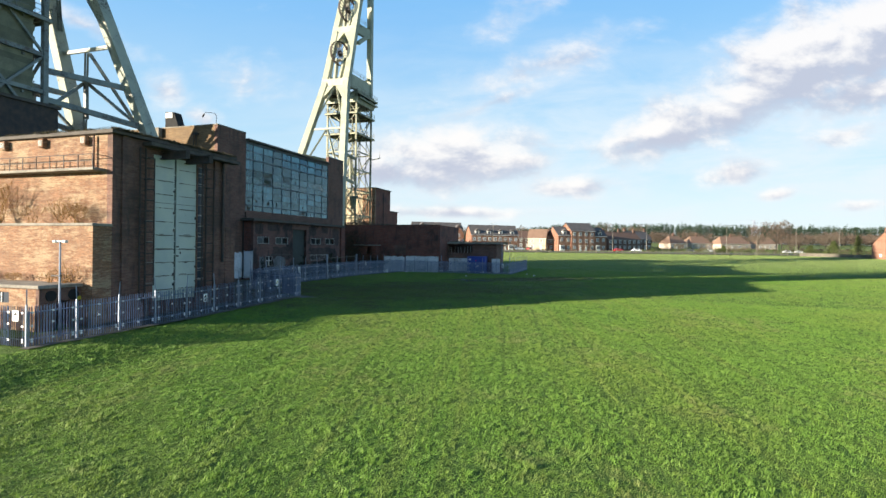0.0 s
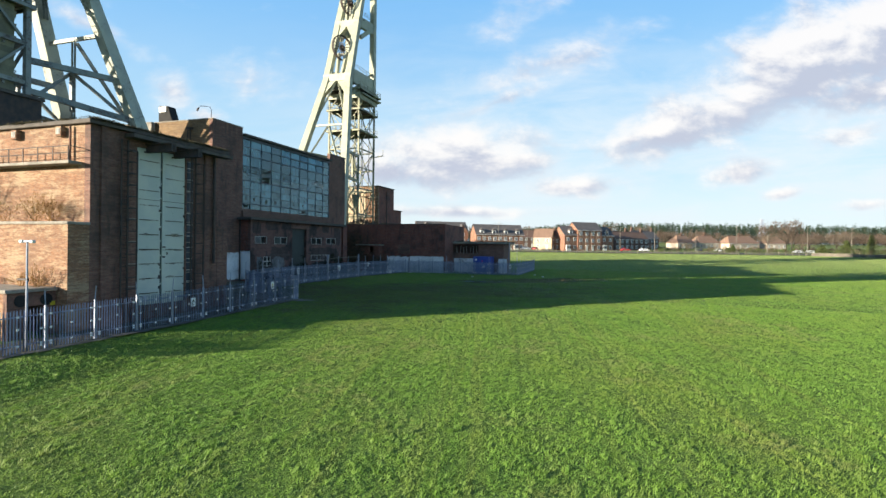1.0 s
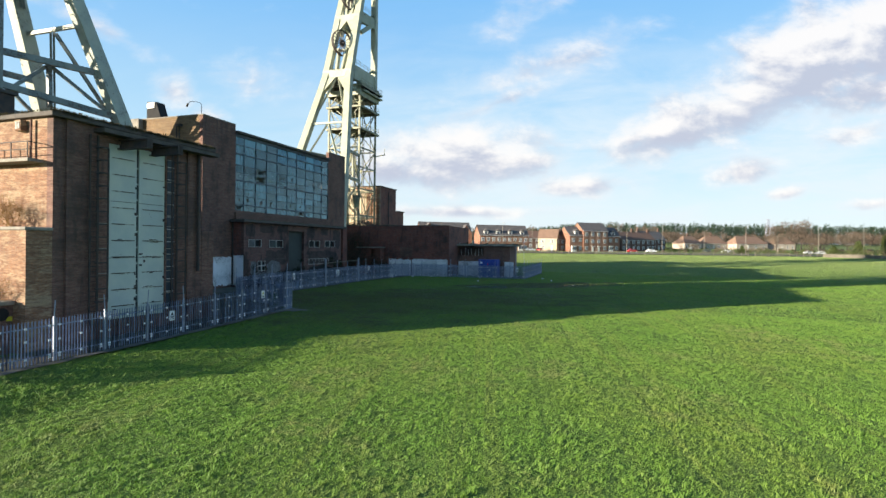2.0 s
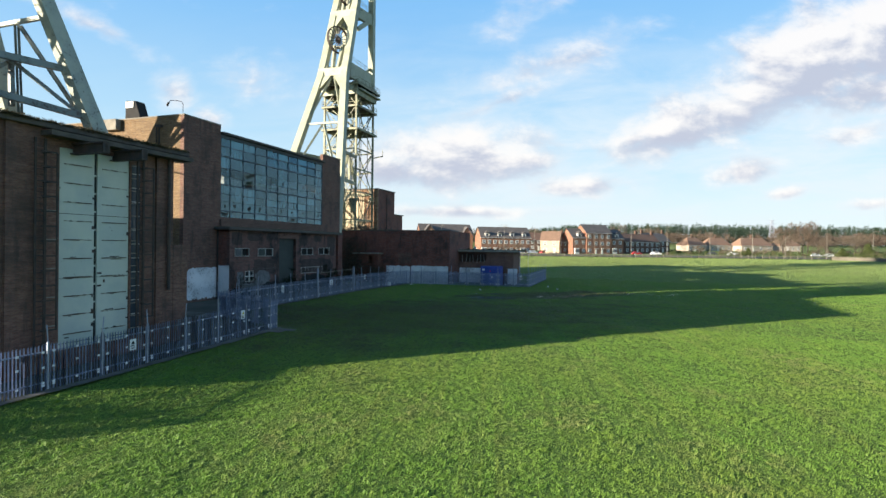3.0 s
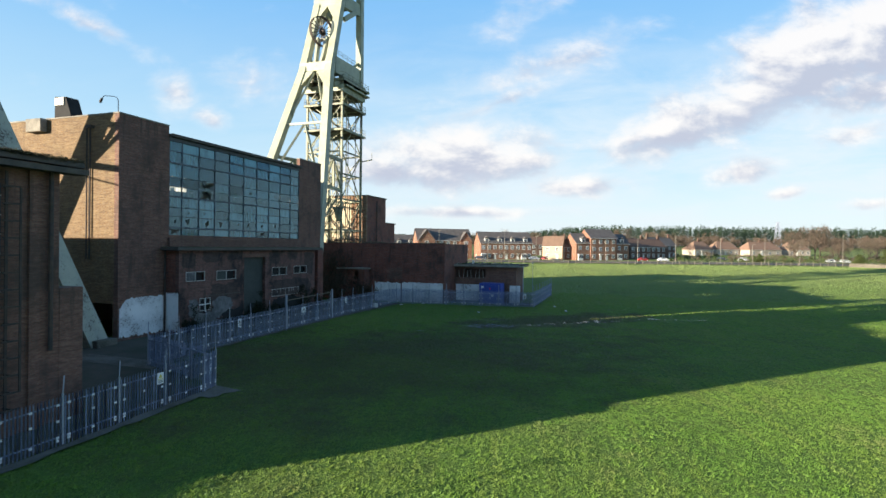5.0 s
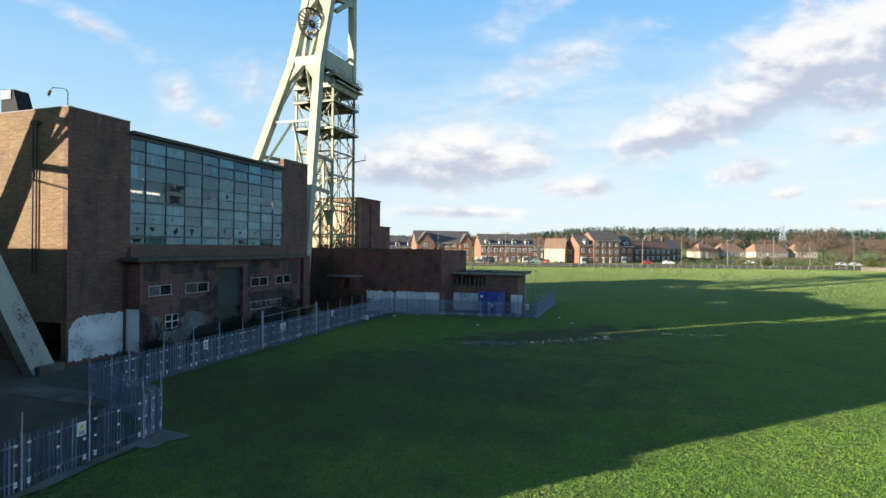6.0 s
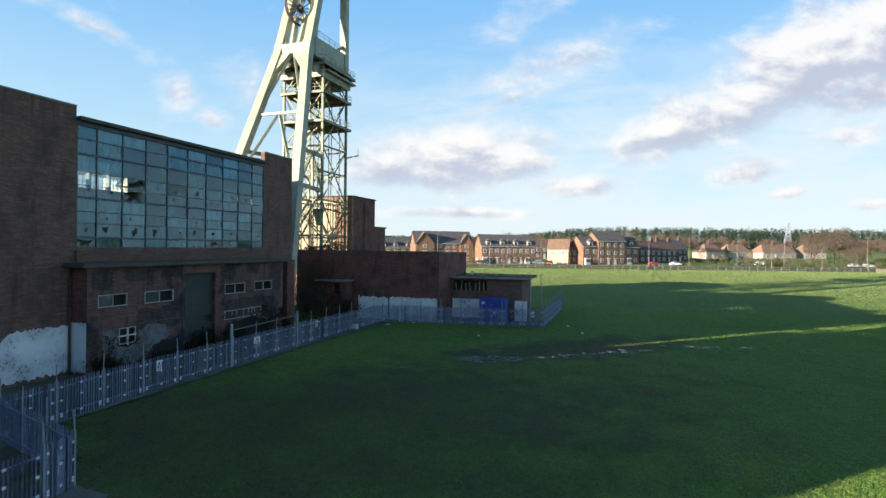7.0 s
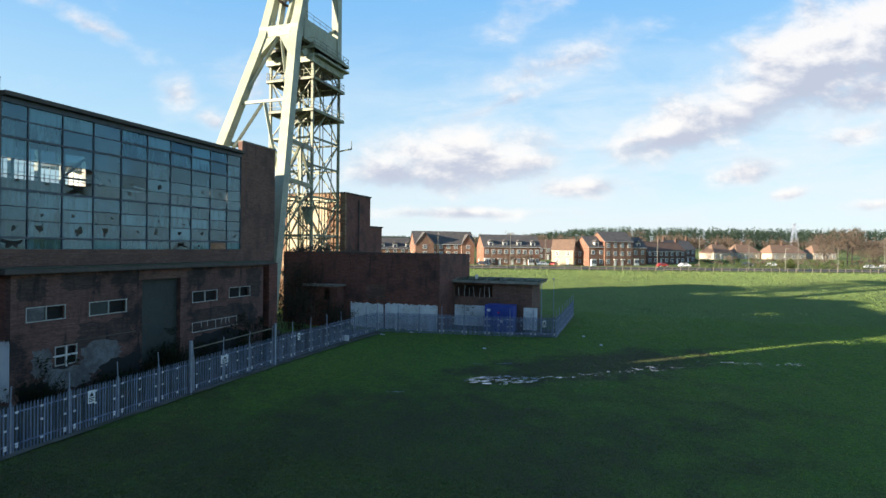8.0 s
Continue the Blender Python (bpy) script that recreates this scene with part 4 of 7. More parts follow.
        if n == 5:
            for y in (76.0, 76.7, 78.3, 78.9, 79.4):
                part("frame_post", bar((F - 0.04, y, c), (F - 0.04 + 0.05, y + 0.1 * math.sin(y * 9), d), 0.05, 0.05, up=(1, 0, 0)), M_FRAME_OLD, frame_part)
        if n == 0:
            part("board", boxed(F - 0.09, F - 0.05, a + 0.08, (a + b) / 2 - 0.1, c + 0.08, d - 0.08), M_RENDER_OLD, frame_part, "grey board hanging in the frame")
    part("portal_back", boxed(F - 0.46, F - 0.404, 69.8, 73.8, -0.9, 7.3), M_PORTAL, block, "tall dark green steel doors in a recess")
    rng3 = random.Random(31)

    def patch(name, y0, y1, z0, z1, off, mat, label):
        """A ragged skin of old render or soot on the low front."""
        bm = bmesh.new()
        c = bm.verts.new((F + off, (y0 + y1) / 2, (z0 + z1) / 2))
        ring = []
        for q in range(40):
            ang = 2 * math.pi * q / 40
            s, co = math.sin(ang), math.cos(ang)
            m = min(1.25, 1 / max(abs(s), abs(co))) * rng3.uniform(0.72, 1.0)
            ring.append(bm.verts.new((F + off, (y0 + y1) / 2 + co * m * (y1 - y0) / 2, (z0 + z1) / 2 + s * m * (z1 - z0) / 2)))
        for q in range(40):
            bm.faces.new((c, ring[q], ring[(q + 1) % 40]))
        part(name, bm, mat, block, label)

    patch("render_patch", 61.9, 63.35, 1.3, 3.3, 0.012, M_RENDER_OLD, "cracked grey render")
    patch("render_patch", 64.95, 68.4, 0.9, 3.2, 0.010, M_RENDER_OLD, "cracked grey render")
    patch("render_patch", 62.6, 66.0, 0.2, 1.85, 0.008, M_RENDER_OLD, "cracked grey render")
    patch("soot_patch", 74.3, 81.5, 0.0, 2.35, 0.006, M_SHADOWGAP, "black soot below the broken window")
    patch("soot_patch", 66.3, 70.2, -0.6, 1.9, 0.016, M_SHADOWGAP, "black soot on the render")
    patch("soot_patch", 61.0, 63.2, -0.8, 1.2, 0.018, M_SHADOWGAP, "black soot on the render")
    for a, b, c in ((63.6, 66.4, 6.7), (61.0, 63.0, 6.2), (67.2, 70.0, 6.9), (74.2, 76.6, 6.3), (78.0, 80.2, 6.8), (81.6, 84.0, 4.6)):
        patch("damp_patch", a, b, c, 7.95, 0.006 + a * 1e-5, M_SOOT, "dark damp stain")
    patch("soot_patch", 64.6, 69.6, 2.6, 4.6, 0.0075, M_SOOT, "soot around the old string course")
    patch("soot_patch", 74.1, 83.6, 2.2, 4.6, 0.0055, M_SOOT, "soot around the broken window")
    part("lintel", boxed(F + 0.003, F + 0.03, 69.6, 74.0, 7.2, 7.55), M_BRICK_OLD, block)
    part("string_course", boxed(F + 0.003, F + 0.05, 64.0, 69.4, 3.35, 3.42), M_FASCIA, block)
    # white paint left on the foot of the walls
    for axis, at, a0, a1, tops in (("x", X, 55.85, 60.72, 3.75), ("y", LY0, -48.95, -47.33, 3.95)):
        bm = bmesh.new()
        n = 36
        rng2 = random.Random(at)
        lo, hi = [], []
        for i in range(n + 1):
            a = a0 + (a1 - a0) * i / n
            z = tops + rng2.uniform(-0.12, 0.08) - (0.9 * (1 - i / 6) if axis == "x" and i < 6 else 0)
            zb = 0.15 + rng2.uniform(0, 0.3)
            off = at + 0.012 if axis == "x" else at - 0.012
            lo.append(bm.verts.new((off, a, zb) if axis == "x" else (a, off, zb)))
            hi.append(bm.verts.new((off, a, z) if axis == "x" else (a, off, z)))
        for i in range(n):
            bm.faces.new((lo[i], lo[i + 1], hi[i + 1], hi[i]))
        part("white_paint", bm, M_WHITE, t, "flaking white paint on the foot of the wall")
    part("corner_pipe", pipe(bmesh.new(), [(X + 0.15, 60.6, 8.0), (X + 0.15, 60.6, 0)], 0.09), M_DARKSTEEL, t)
    part("end_pier", boxed(X + 0.004, X + 0.9, 86.2, 87.6, -1, 8.1), M_BRICK_D, t)
    # things fixed to the sunny gable wall
    part("wall_pipe", pipe(bmesh.new(), [(-52.3, 55.56, 19.0), (-52.3, 55.56, 7.2)], 0.07), M_DARKSTEEL, t, "dark vertical pipe")
    part("wall_pipe", pipe(bmesh.new(), [(-52.7, 55.56, 19.0), (-52.7, 55.56, 7.2)], 0.06), M_DARKSTEEL, t)
    part("pipe_head", boxed(-52.65, -51.95, 55.3, 55.69, 18.9, 19.15), M_DARKSTEEL, t)
    part("wall_box", boxed(-60.0, -58.0, 55.1, 55.69, 18.9, 20.1, bevel=0.04), M_CONCRETE, t, "pale concrete box on the parapet")


power_house()


def roof_hood():
    t = thing("roof_vent_hood", (-57.6, 57.6, 19.3), "dark steel roof vent hood with a sloped back", "vent")
    bm = bmesh.new()
    for y in (57.0, 58.2):
        prof = [(-58.9, 19.3), (-56.2, 19.3), (-57.4, 22.5), (-58.85, 22.6)]
        vs = [[bm.verts.new((x, yy, z)) for x, z in prof] for yy in (y, y + 0.06)]
        bm.faces.new(vs[0]), bm.faces.new(vs[1][::-1])
        for i in range(4):
            bm.faces.new((vs[0][i], vs[1][i], vs[1][(i + 1) % 4], vs[0][(i + 1) % 4]))
    part("side_plate", bm, M_SHADOWGAP, t)
    part("sloped_back", bar((-56.2, 57.63, 19.3), (-57.4, 57.63, 22.5), 1.14, 0.06, up=(1, 0, 0.4)), M_SHADOWGAP, t)
    part("front_panel", boxed(-58.75, -57.6, 56.9, 56.99, 21.75, 22.45), M_FRAME_WHITE, t)


roof_hood()


def roof_lamp():
    t = thing("roof_lamp", (-49.5, 56.0, 20.15), "thin swan-neck lamp on the parapet", "lamp")
    part("neck", pipe(bmesh.new(), [(-49.5, 56.0, 20.1), (-49.5, 56.0, 21.3), (-49.7, 56.0, 21.55), (-50.1, 56.0, 21.68), (-51.2, 56.0, 21.82), (-51.5, 56.0, 21.55)], 0.03, 6), M_DARKSTEEL, t)
    part("lamp_head", bar((-51.46, 56.0, 21.62), (-51.7, 56.0, 21.25), 0.14, 0.16), M_DARKSTEEL, t)


roof_lamp()


# ---- far brick ranges ----
def far_ranges():
    t = thing("stores_block", (-43, 106, 0), "dark red flat-roofed brick stores block with a white painted foot", "building")
    part("front_wall", wall("y", 100.0, 0.4, -56, -33.8, -1, 9.1, [(-43.3, -42.6, 3.6, 4.5)]), M_BRICK_D, t)
    part("side_wall", wall("x", -33.8, 0.4, 100.004, 111.8, -1, 9.1), M_BRICK_D, t)
    part("rear_wall", wall("y", 112.2, 0.4, -56, -33.8, -1, 9.1), M_BRICK_D, t)
    part("roof", boxed(-55.8, -34.2, 100.0, 111.8, 8.5, 8.8), M_FELT, t)
    part("coping", boxed(-56, -33.7, 99.55, 100.05, 9.104, 9.22), M_FASCIA, t)
    part("pilaster", boxed(-46.4, -45.9, 99.42, 99.59, -1, 9.09), M_BRICK_D, t)
    part("infill", boxed(-43.5, -41.0, 99.5, 99.59, 3.4, 5.2), M_BRICK_B, t, "browner bricked-up opening")
    # Black plate painted as the dark inside of the window.
    part("window", boxed(-43.3, -42.6, 99.75, 99.8, 3.6, 4.5), M_SHADOWGAP, t)
    rng = random.Random(2)
    for a0, a1, top in ((-45.8, -41.2, 2.9), (-41.0, -34.0, 2.95)):
        bm = bmesh.new()
        n = 30
        lo = [bm.verts.new((a0 + (a1 - a0) * i / n, 99.588, -0.2)) for i in range(n + 1)]
        hi = [bm.verts.new((a0 + (a1 - a0) * i / n, 99.588, top + rng.uniform(-0.2, 0.06))) for i in range(n + 1)]
        for i in range(n):
            bm.faces.new((lo[i], lo[i + 1], hi[i + 1], hi[i]))
        part("white_paint", bm, M_WHITE, t, "flaking white paint")
    porch = thing("brick_porch", (-49, 98, 0), "small dark brick porch with a flat canopy", "porch")
    part("wall", wall("y", 98.2, 0.3, -51.2, -46.8, -1, 4.9, [(-48.8, -47.8, 3.2, 4.6)]), M_BRICK_D, porch)
    part("side_wall", wall("x", -46.8, 0.3, 98.2, 99.58, -1, 4.9), M_BRICK_D, porch)
    part("canopy", boxed(-51.6, -46.5, 97.3, 99.58, 4.904, 5.12), M_CONCRETE, porch)

    e = thing("low_range", (-28.5, 108, 0), "low flat-roofed brick range with smashed windows", "building")
    hole = (-33.6, -28.6, 3.7, 5.2)
    part("front_wall", wall("y", 105.4, 0.4, -33.79, -23.6, -1, 5.5, [hole]), M_BRICK_B, e)
    part("side_wall", wall("x", -23.6, 0.4, 105.404, 111.0, -1, 5.5), M_BRICK_B, e)
    part("rear_wall", wall("y", 111.4, 0.4, -33.79, -23.6, -1, 5.5), M_BRICK_B, e)
    part("roof", boxed(-33.79, -22.8, 104.3, 111.8, 5.504, 5.85, bevel=0.03), M_CONCRETE, e, "thin mossy concrete roof")
    for i in range(16):
        x = -33.4 + i * 0.68
        part("roof_scrap", bar((x, 104.6 + rng.uniform(-0.3, 0.6), 5.9), (x + rng.uniform(0.2, 0.8), 104.7, 5.95 + rng.uniform(0, 0.35)), 0.25, 0.08), M_MOSS if i % 3 else M_CONCRETE, e)
    part("roof_moss", boxed(-33.6, -22.6, 104.5, 111.6, 5.854, 5.93), M_MOSS, e)
    for i in range(14):
        x = hole[0] + 0.2 + i * 0.34
        part("louvre", bar((x, 105.1, hole[2]), (x + rng.uniform(-0.15, 0.15), 105.1, hole[3] - rng.uniform(0, 0.5)), 0.09, 0.05), M_FRAME_WHITE if i % 2 else M_DARKSTEEL, e)
    part("white_foot", boxed(-33.6, -29.0, 104.97, 104.99, -0.2, 2.6), M_WHITE, e, "flaking white paint")
    part("pier", boxed(-24.6, -22.9, 104.9, 105.0, -0.5, 2.6), M_WHITE, e)
    part("roof_dish", boxed(-31.2, -30.8, 106, 106.1, 5.93, 6.5, bevel=0.04), M_FRAME_WHITE, e)

    c = thing("fan_house", (-58, 117, 0), "tall plain brick fan house behind the headframe", "building")
    # Sunlit brick tone here, darker tone on the walls turned from the sun.
    part("front_wall", wall("y", 112.7, 0.4, -66, -54, -1, 18.2), M_BRICK, c)
    part("pale_sheeting", boxed(-64.5, -57.2, 112.2, 112.295, 9.3, 17.6), M_RENDER, c, "pale yellowish sheeting")
    part("side_wall", wall("x", -54, 0.4, 112.704, 120.4, -1, 18.2), M_BRICK_D, c)
    part("rear_wall", wall("y", 120.8, 0.4, -66, -54, -1, 18.2), M_BRICK_D, c)
    part("roof", boxed(-66, -53.8, 112.2, 120.9, 18.204, 18.4), M_FASCIA, c)
    low = part("low_wing", boxed(-64, -54.004, 120.804, 125.3, -1, 13.3), M_BRICK_D, c)
    part("wing_roof", boxed(-64, -53.8, 120.904, 125.5, 13.304, 13.5), M_FASCIA, low)
    part("downpipe", pipe(bmesh.new(), [(-53.8, 116.4, 17.5), (-53.8, 116.4, 8)], 0.1), M_DARKSTEEL, c)


far_ranges()


def blue_container():
    x0, x1, y0, y1, z0, z1 = -28.8, -25.3, 101.9, 104.2, 0.0, 3.05
    t = thing("blue_container", (-27, 103, 0), "bright blue steel site container", "container")
    part("body", boxed(x0, x1, y0, y1, z0 - 0.2, z1, bevel=0.05), M_BLUE, t)
    for i in range(12):
        x = x0 + 0.2 + i * 0.28
        part("rib", boxed(x, x + 0.12, y0 - 0.04, y0 - 0.002, z0 + 0.2, z1 - 0.2), M_BLUE, t)
    part("hatch", boxed(x0 + 0.3, x0 + 0.75, y0 - 0.06, y0 - 0.045, 2.3, 2.6), M_SIGN, t)
    part("lamp", boxed(x0 + 1.65, x0 + 1.85, y0 - 0.1, y0 - 0.045, 2.1, 2.3, bevel=0.03), M_RED, t, "small red lamp")
    part("notice", boxed(x0 + 1.9, x0 + 2.3, y0 - 0.06, y0 - 0.045, 1.0, 1.35), M_SIGN, t)


blue_container()


def yard_pole(x, y, top, r):
    t = thing("yard_pole", (x, y, 0.2), "thin grey steel pole beside the low brick range", "pole", "yard poles")
    part("pole", tube(bmesh.new(), (x, y, -0.2), (x, y, top), r, r * 0.7), M_GALV_POST, t)
    part("cap", boxed(x - 0.12, x + 0.12, y - 0.1, y + 0.1, top, top + 0.18, bevel=0.02), M_GALV_POST, t)


yard_pole(-22.2, 103.6, 5.6, 0.07)
yard_pole(-20.9, 104.6, 6.2, 0.04)


# ---- headframes ----
def sheave(t, x, y, z, r):
    bm = bmesh.new()
    n = 40
    for s, rr in ((-0.16, r), (0.16, r)):
        for i in range(n):
            a, b = 2 * math.pi * i / n, 2 * math.pi * (i + 1) / n
            beam(bm, (x + s, y + rr * math.cos(a), z + rr * math.sin(a)), (x + s, y + rr * math.cos(b), z + rr * math.sin(b)), 0.14, 0.2, up=(1, 0, 0))
    spin = Matrix.Translation((x, y, z)) @ Matrix.Rotation(radians(-20), 4, "Z") @ Matrix.Translation((-x, -y, -z))
    bm.transform(spin)
    rim = part("sheave_wheel", bm, M_DARKSTEEL, t, "dark spoked winding wheel")
    for i in range(18):
        a = 2 * math.pi * i / 18
        part("spoke", bar((x, y, z), spin @ Vector((x, y + (r - 0.05) * math.cos(a), z + (r - 0.05) * math.sin(a))), 0.12, 0.12), M_DARKSTEEL, rim)
    part("hub", tube(bmesh.new(), (x - 0.5, y, z), (x + 0.5, y, z), 0.35, sides=12), M_DARKSTEEL, rim)


def railing(t, x0, x1, y0, y1, z, mat):
    bm = bmesh.new()
    pts = [(x0, y0), (x1, y0), (x1, y1), (x0, y1), (x0, y0)]
    for (a, b), (c, d) in zip(pts, pts[1:]):
        for h in (0.55, 1.05):
            beam(bm, (a, b, z + h), (c, d, z + h), 0.05, 0.05)
        n = max(2, round(math.dist((a, b), (c, d)) / 1.6))
        for i in range(n):
            p = (a + (c - a) * i / n, b + (d - b) * i / n)
            beam(bm, (*p, z), (*p, z + 1.05), 0.05, 0.05)
    return part("railing", bm, mat, t)


def headframe(cx, foot, flip, k, zs, clad, shift=0.0, spread=0.14):
    """Two raking legs on the side of the power house, a box head with the wheels, and a lattice shaft tower behind."""
    lead, trim, lat = (M_CREAM_OLD, M_GREYSTEEL, M_GREYSTEEL) if clad else (M_CREAM, M_CREAM, M_LATTICE)
    label = "cream-painted steel mine headframe with two stacked winding wheels" if not clad else "weathered grey steel mine headframe over a boarded shaft tower"
    t = thing("headframe", (cx, foot, 0), label, "headframe")
    KNEE, TOP = 39.0 * zs, 62.0 * zs

    def at(x, y, z):
        return (cx + x, foot + flip * y, z)

    def face(z):
        return k * z if z <= KNEE else k * KNEE + (z - KNEE) * 0.30

    def half(z):
        return 3.25 + spread * (KNEE - z) if z <= KNEE else 3.25 - 0.025 * (z - KNEE)

    def leg_at(x, y, z):
        return (cx + shift + x, foot + flip * y, z)

    wide, deep = (1.0, 1.7) if clad else (1.3, 1.0)
    for s in (-1, 1):
        bm = bmesh.new()
        foot_wide = 1.5 if clad and s < 0 else wide
        beam(bm, leg_at(s * (half(-1) - wide / 2 + (foot_wide - wide) * 0.3), face(-1) + 0.4, -1), leg_at(s * (half(KNEE) - wide / 2), face(KNEE) + 0.6, KNEE + 0.3), foot_wide, deep, up=(0, flip, 0), w2=wide, h2=1.2)
        leg = part("raking_leg", bm, lead, t)
        part("upper_leg", bar(leg_at(s * (half(KNEE) - wide / 2), face(KNEE) + 0.6, KNEE + 0.3), leg_at(s * (half(TOP) - wide / 2), face(TOP) + 0.6, TOP), wide, 1.2, up=(0, flip, 0)), lead, t)
        part("footing", boxed(cx + shift + s * (half(0) - 0.7) - 1.2, cx + shift + s * (half(0) - 0.7) + 1.2, foot - 1.1, foot + 1.1 if flip > 0 else foot + 0.8, -1, 0.5, bevel=0.05), M_PATH, t)
        # haunches under the cross beams
        for z0 in (KNEE + 0.1, KNEE + 13.1 * zs):
            bm = bmesh.new()
            zl = z0 - 2.8
            rings = [[bm.verts.new(leg_at(x, face(z) + 0.6 + d, z)) for x, z in ((s * (half(zl) - wide), zl), (s * (half(z0) - wide), z0), (s * (half(z0) - wide - 1.7), z0))] for d in (-0.5, 0.5)]
            bm.faces.new(rings[0])
            bm.faces.new(rings[1][::-1])
            for i in range(3):
                bm.faces.new((rings[0][i], rings[1][i], rings[1][(i + 1) % 3], rings[0][(i + 1) % 3]))
            bmesh.ops.recalc_face_normals(bm, faces=bm.faces)
            part("haunch", bm, lead, t)
    for z0, hgt in ((KNEE + 0.2, 1.5), (KNEE + 13 * zs, 1.4), (TOP - 1.6, 1.6)):
        zc = z0 + hgt / 2
        part("cross_beam", bar(leg_at(-half(zc), face(zc) + 0.6, zc), leg_at(half(zc), face(zc) + 0.6, zc), 1.24, hgt), lead, t)
    # struts that carry the wheels
    for z0, z1 in ((KNEE + 1.6, KNEE + 6.5), (KNEE + 13 * zs + 1.3, KNEE + 15.3 * zs + 3.3)):
        for x in (-0.75, 0.75):
            part("wheel_strut", bar(at(x * 0.8, face(z0) + 0.5, z0), at(x * 1.25, face(z1) + 0.5, z1 + 0.1), 0.42, 0.9, up=(0, flip, 0)), lead, t)
        part("bearing_beam", bar(at(-half(z1) + 1, face(z1) + 0.9, z1), at(half(z1) - 1, face(z1) + 0.9, z1), 0.6, 0.4), lead, t)
        for s in (-1, 1):
            part("corner_plate", bar(leg_at(s * (half(z0) - wide - 0.1), face(z0) + 0.6, z0 - 0.1), leg_at(s * (half(z0 + 1.8) - wide + 0.1), face(z0 + 1.8) + 0.6, z0 + 1.8), 0.7, 0.9, up=(0, flip, 0), w2=0.15), lead, t)
    for dz in (7.6, 18.4):
        z = KNEE + dz * zs
        sheave(t, cx, foot + flip * (face(z) - 0.3), z, 2.55)
    # tie and braces between the legs
    z = (28.6 if clad else 29.3) * zs
    part("tie", bar(leg_at(-half(z) + 1, face(z) + 0.5, z), leg_at(half(z) - 1, face(z) + 0.5, z), 0.28, 0.36), M_CREAM_OLD if clad else trim, t)
    for s in (-1, 1):
        for d in (0, 0.3):
            part("brace", bar(leg_at(s * 0.2, face(z) + 0.3 + d, z - 0.3), leg_at(s * (half(18.5 * zs) - 1.2), face(18.5 * zs) + 0.3 + d, 18.5 * zs), 0.2, 0.2), trim, t)
            part("brace", bar(leg_at(s * 0.3, face(KNEE) + 0.4 + d, KNEE), leg_at(s * (half(31 * zs) - 1.2), face(31 * zs) + 0.4 + d, 31 * zs), 0.2, 0.2), trim, t)
    # shaft tower
    ty0, ty1, hw = 16.0, 23.2, 3.55
    q = 1.0 if clad else 0.66
    levels = [z * zs for z in (0, 6, 11.5, 17, 21.5, 25.5, 29.5, 34, 38.2)]
    corners = [(-hw, ty0), (hw, ty0), (hw, ty1), (-hw, ty1)]
    for x, y in corners:
        part("tower_post", bar(at(x, y, -1), at(x, y, levels[-1]), 0.42 * (q + 0.15), 0.42 * (q + 0.15), up=(0, 1, 0)), lat, t)
    for x, y in ((-1.5, ty0 + 2), (1.5, ty0 + 2), (-1.5, ty1 - 2), (1.5, ty1 - 2), (0, ty0 + 2), (0, ty1 - 2)):
        part("guide_post", bar(at(x, y, 0), at(x, y, levels[-1]), 0.2 * q, 0.2 * q, up=(0, 1, 0)), lat, t)
    for n, (a, b) in enumerate(zip(levels, levels[1:])):
        for i in range(4):
            (x0, y0), (x1, y1) = corners[i], corners[(i + 1) % 4]
            part("girt", bar(at(x0, y0, b), at(x1, y1, b), 0.3 * q, 0.4 * q), lat, t)
            mid = ((x0 + x1) / 2, (y0 + y1) / 2)
            if n % 2:
                part("brace", bar(at(x0, y0, a), at(*mid, b), 0.22 * q, 0.22 * q), lat, t)
                part("brace", bar(at(x1, y1, a), at(*mid, b), 0.22 * q, 0.22 * q), lat, t)
            else:
                part("brace", bar(at(*mid, a), at(x0, y0, b), 0.22 * q, 0.22 * q), lat, t)
                part("brace", bar(at(*mid, a), at(x1, y1, b), 0.22 * q, 0.22 * q), lat, t)
        for y in (ty0 + 2, ty1 - 2):
            part("inner_girt", bar(at(-hw, y, b - 0.4), at(hw, y, b - 0.4), 0.2 * q, 0.25 * q), lat, t)
            part("inner_brace", bar(at(-1.5, y, a), at(1.5, y, b), 0.14 * q, 0.14 * q), lat, t)
    for z, over in ((38.2 * zs, 1.6), (34 * zs, 0.9), (29.5 * zs, 0.9)):
        y0, y1 = foot + flip * (ty0 - over * 0.5), foot + flip * (ty1 + over)
        deck = part("platform", boxed(cx - hw - over * 0.5, cx + hw + over * 0.5, min(y0, y1), max(y0, y1), z - 0.15, z + 0.05), M_DARKSTEEL, t, "steel deck platform")
        for yy in (y0, y1):
            part("deck_edge", bar((cx - hw - over * 0.5, yy, z - 0.2), (cx + hw + over * 0.5, yy, z - 0.2), 0.12, 0.34), lat, deck)
        for xx in (cx - hw - over * 0.5, cx + hw + over * 0.5):
            part("deck_edge", bar((xx, y0, z - 0.2), (xx, y1, z - 0.2), 0.12, 0.34), lat, deck)
        railing(deck, cx - hw - over * 0.45, cx + hw + over * 0.45, y0, y1, z, lat)
    for yy in (ty0 - 0.4, ty1 + 0.5):
        part("box_girder", bar(at(-hw - 0.4, yy, 36.6 * zs), at(hw + 0.4, yy, 36.6 * zs), 0.35, 1.1), lead, t)
    for s in (-1, 1):
        part("box_girder", bar(at(s * (hw + 0.2), ty0 - 0.2, 36.4 * zs), at(s * (hw + 0.2), ty1 + 0.3, 36.4 * zs), 0.3, 0.9), lat, t)
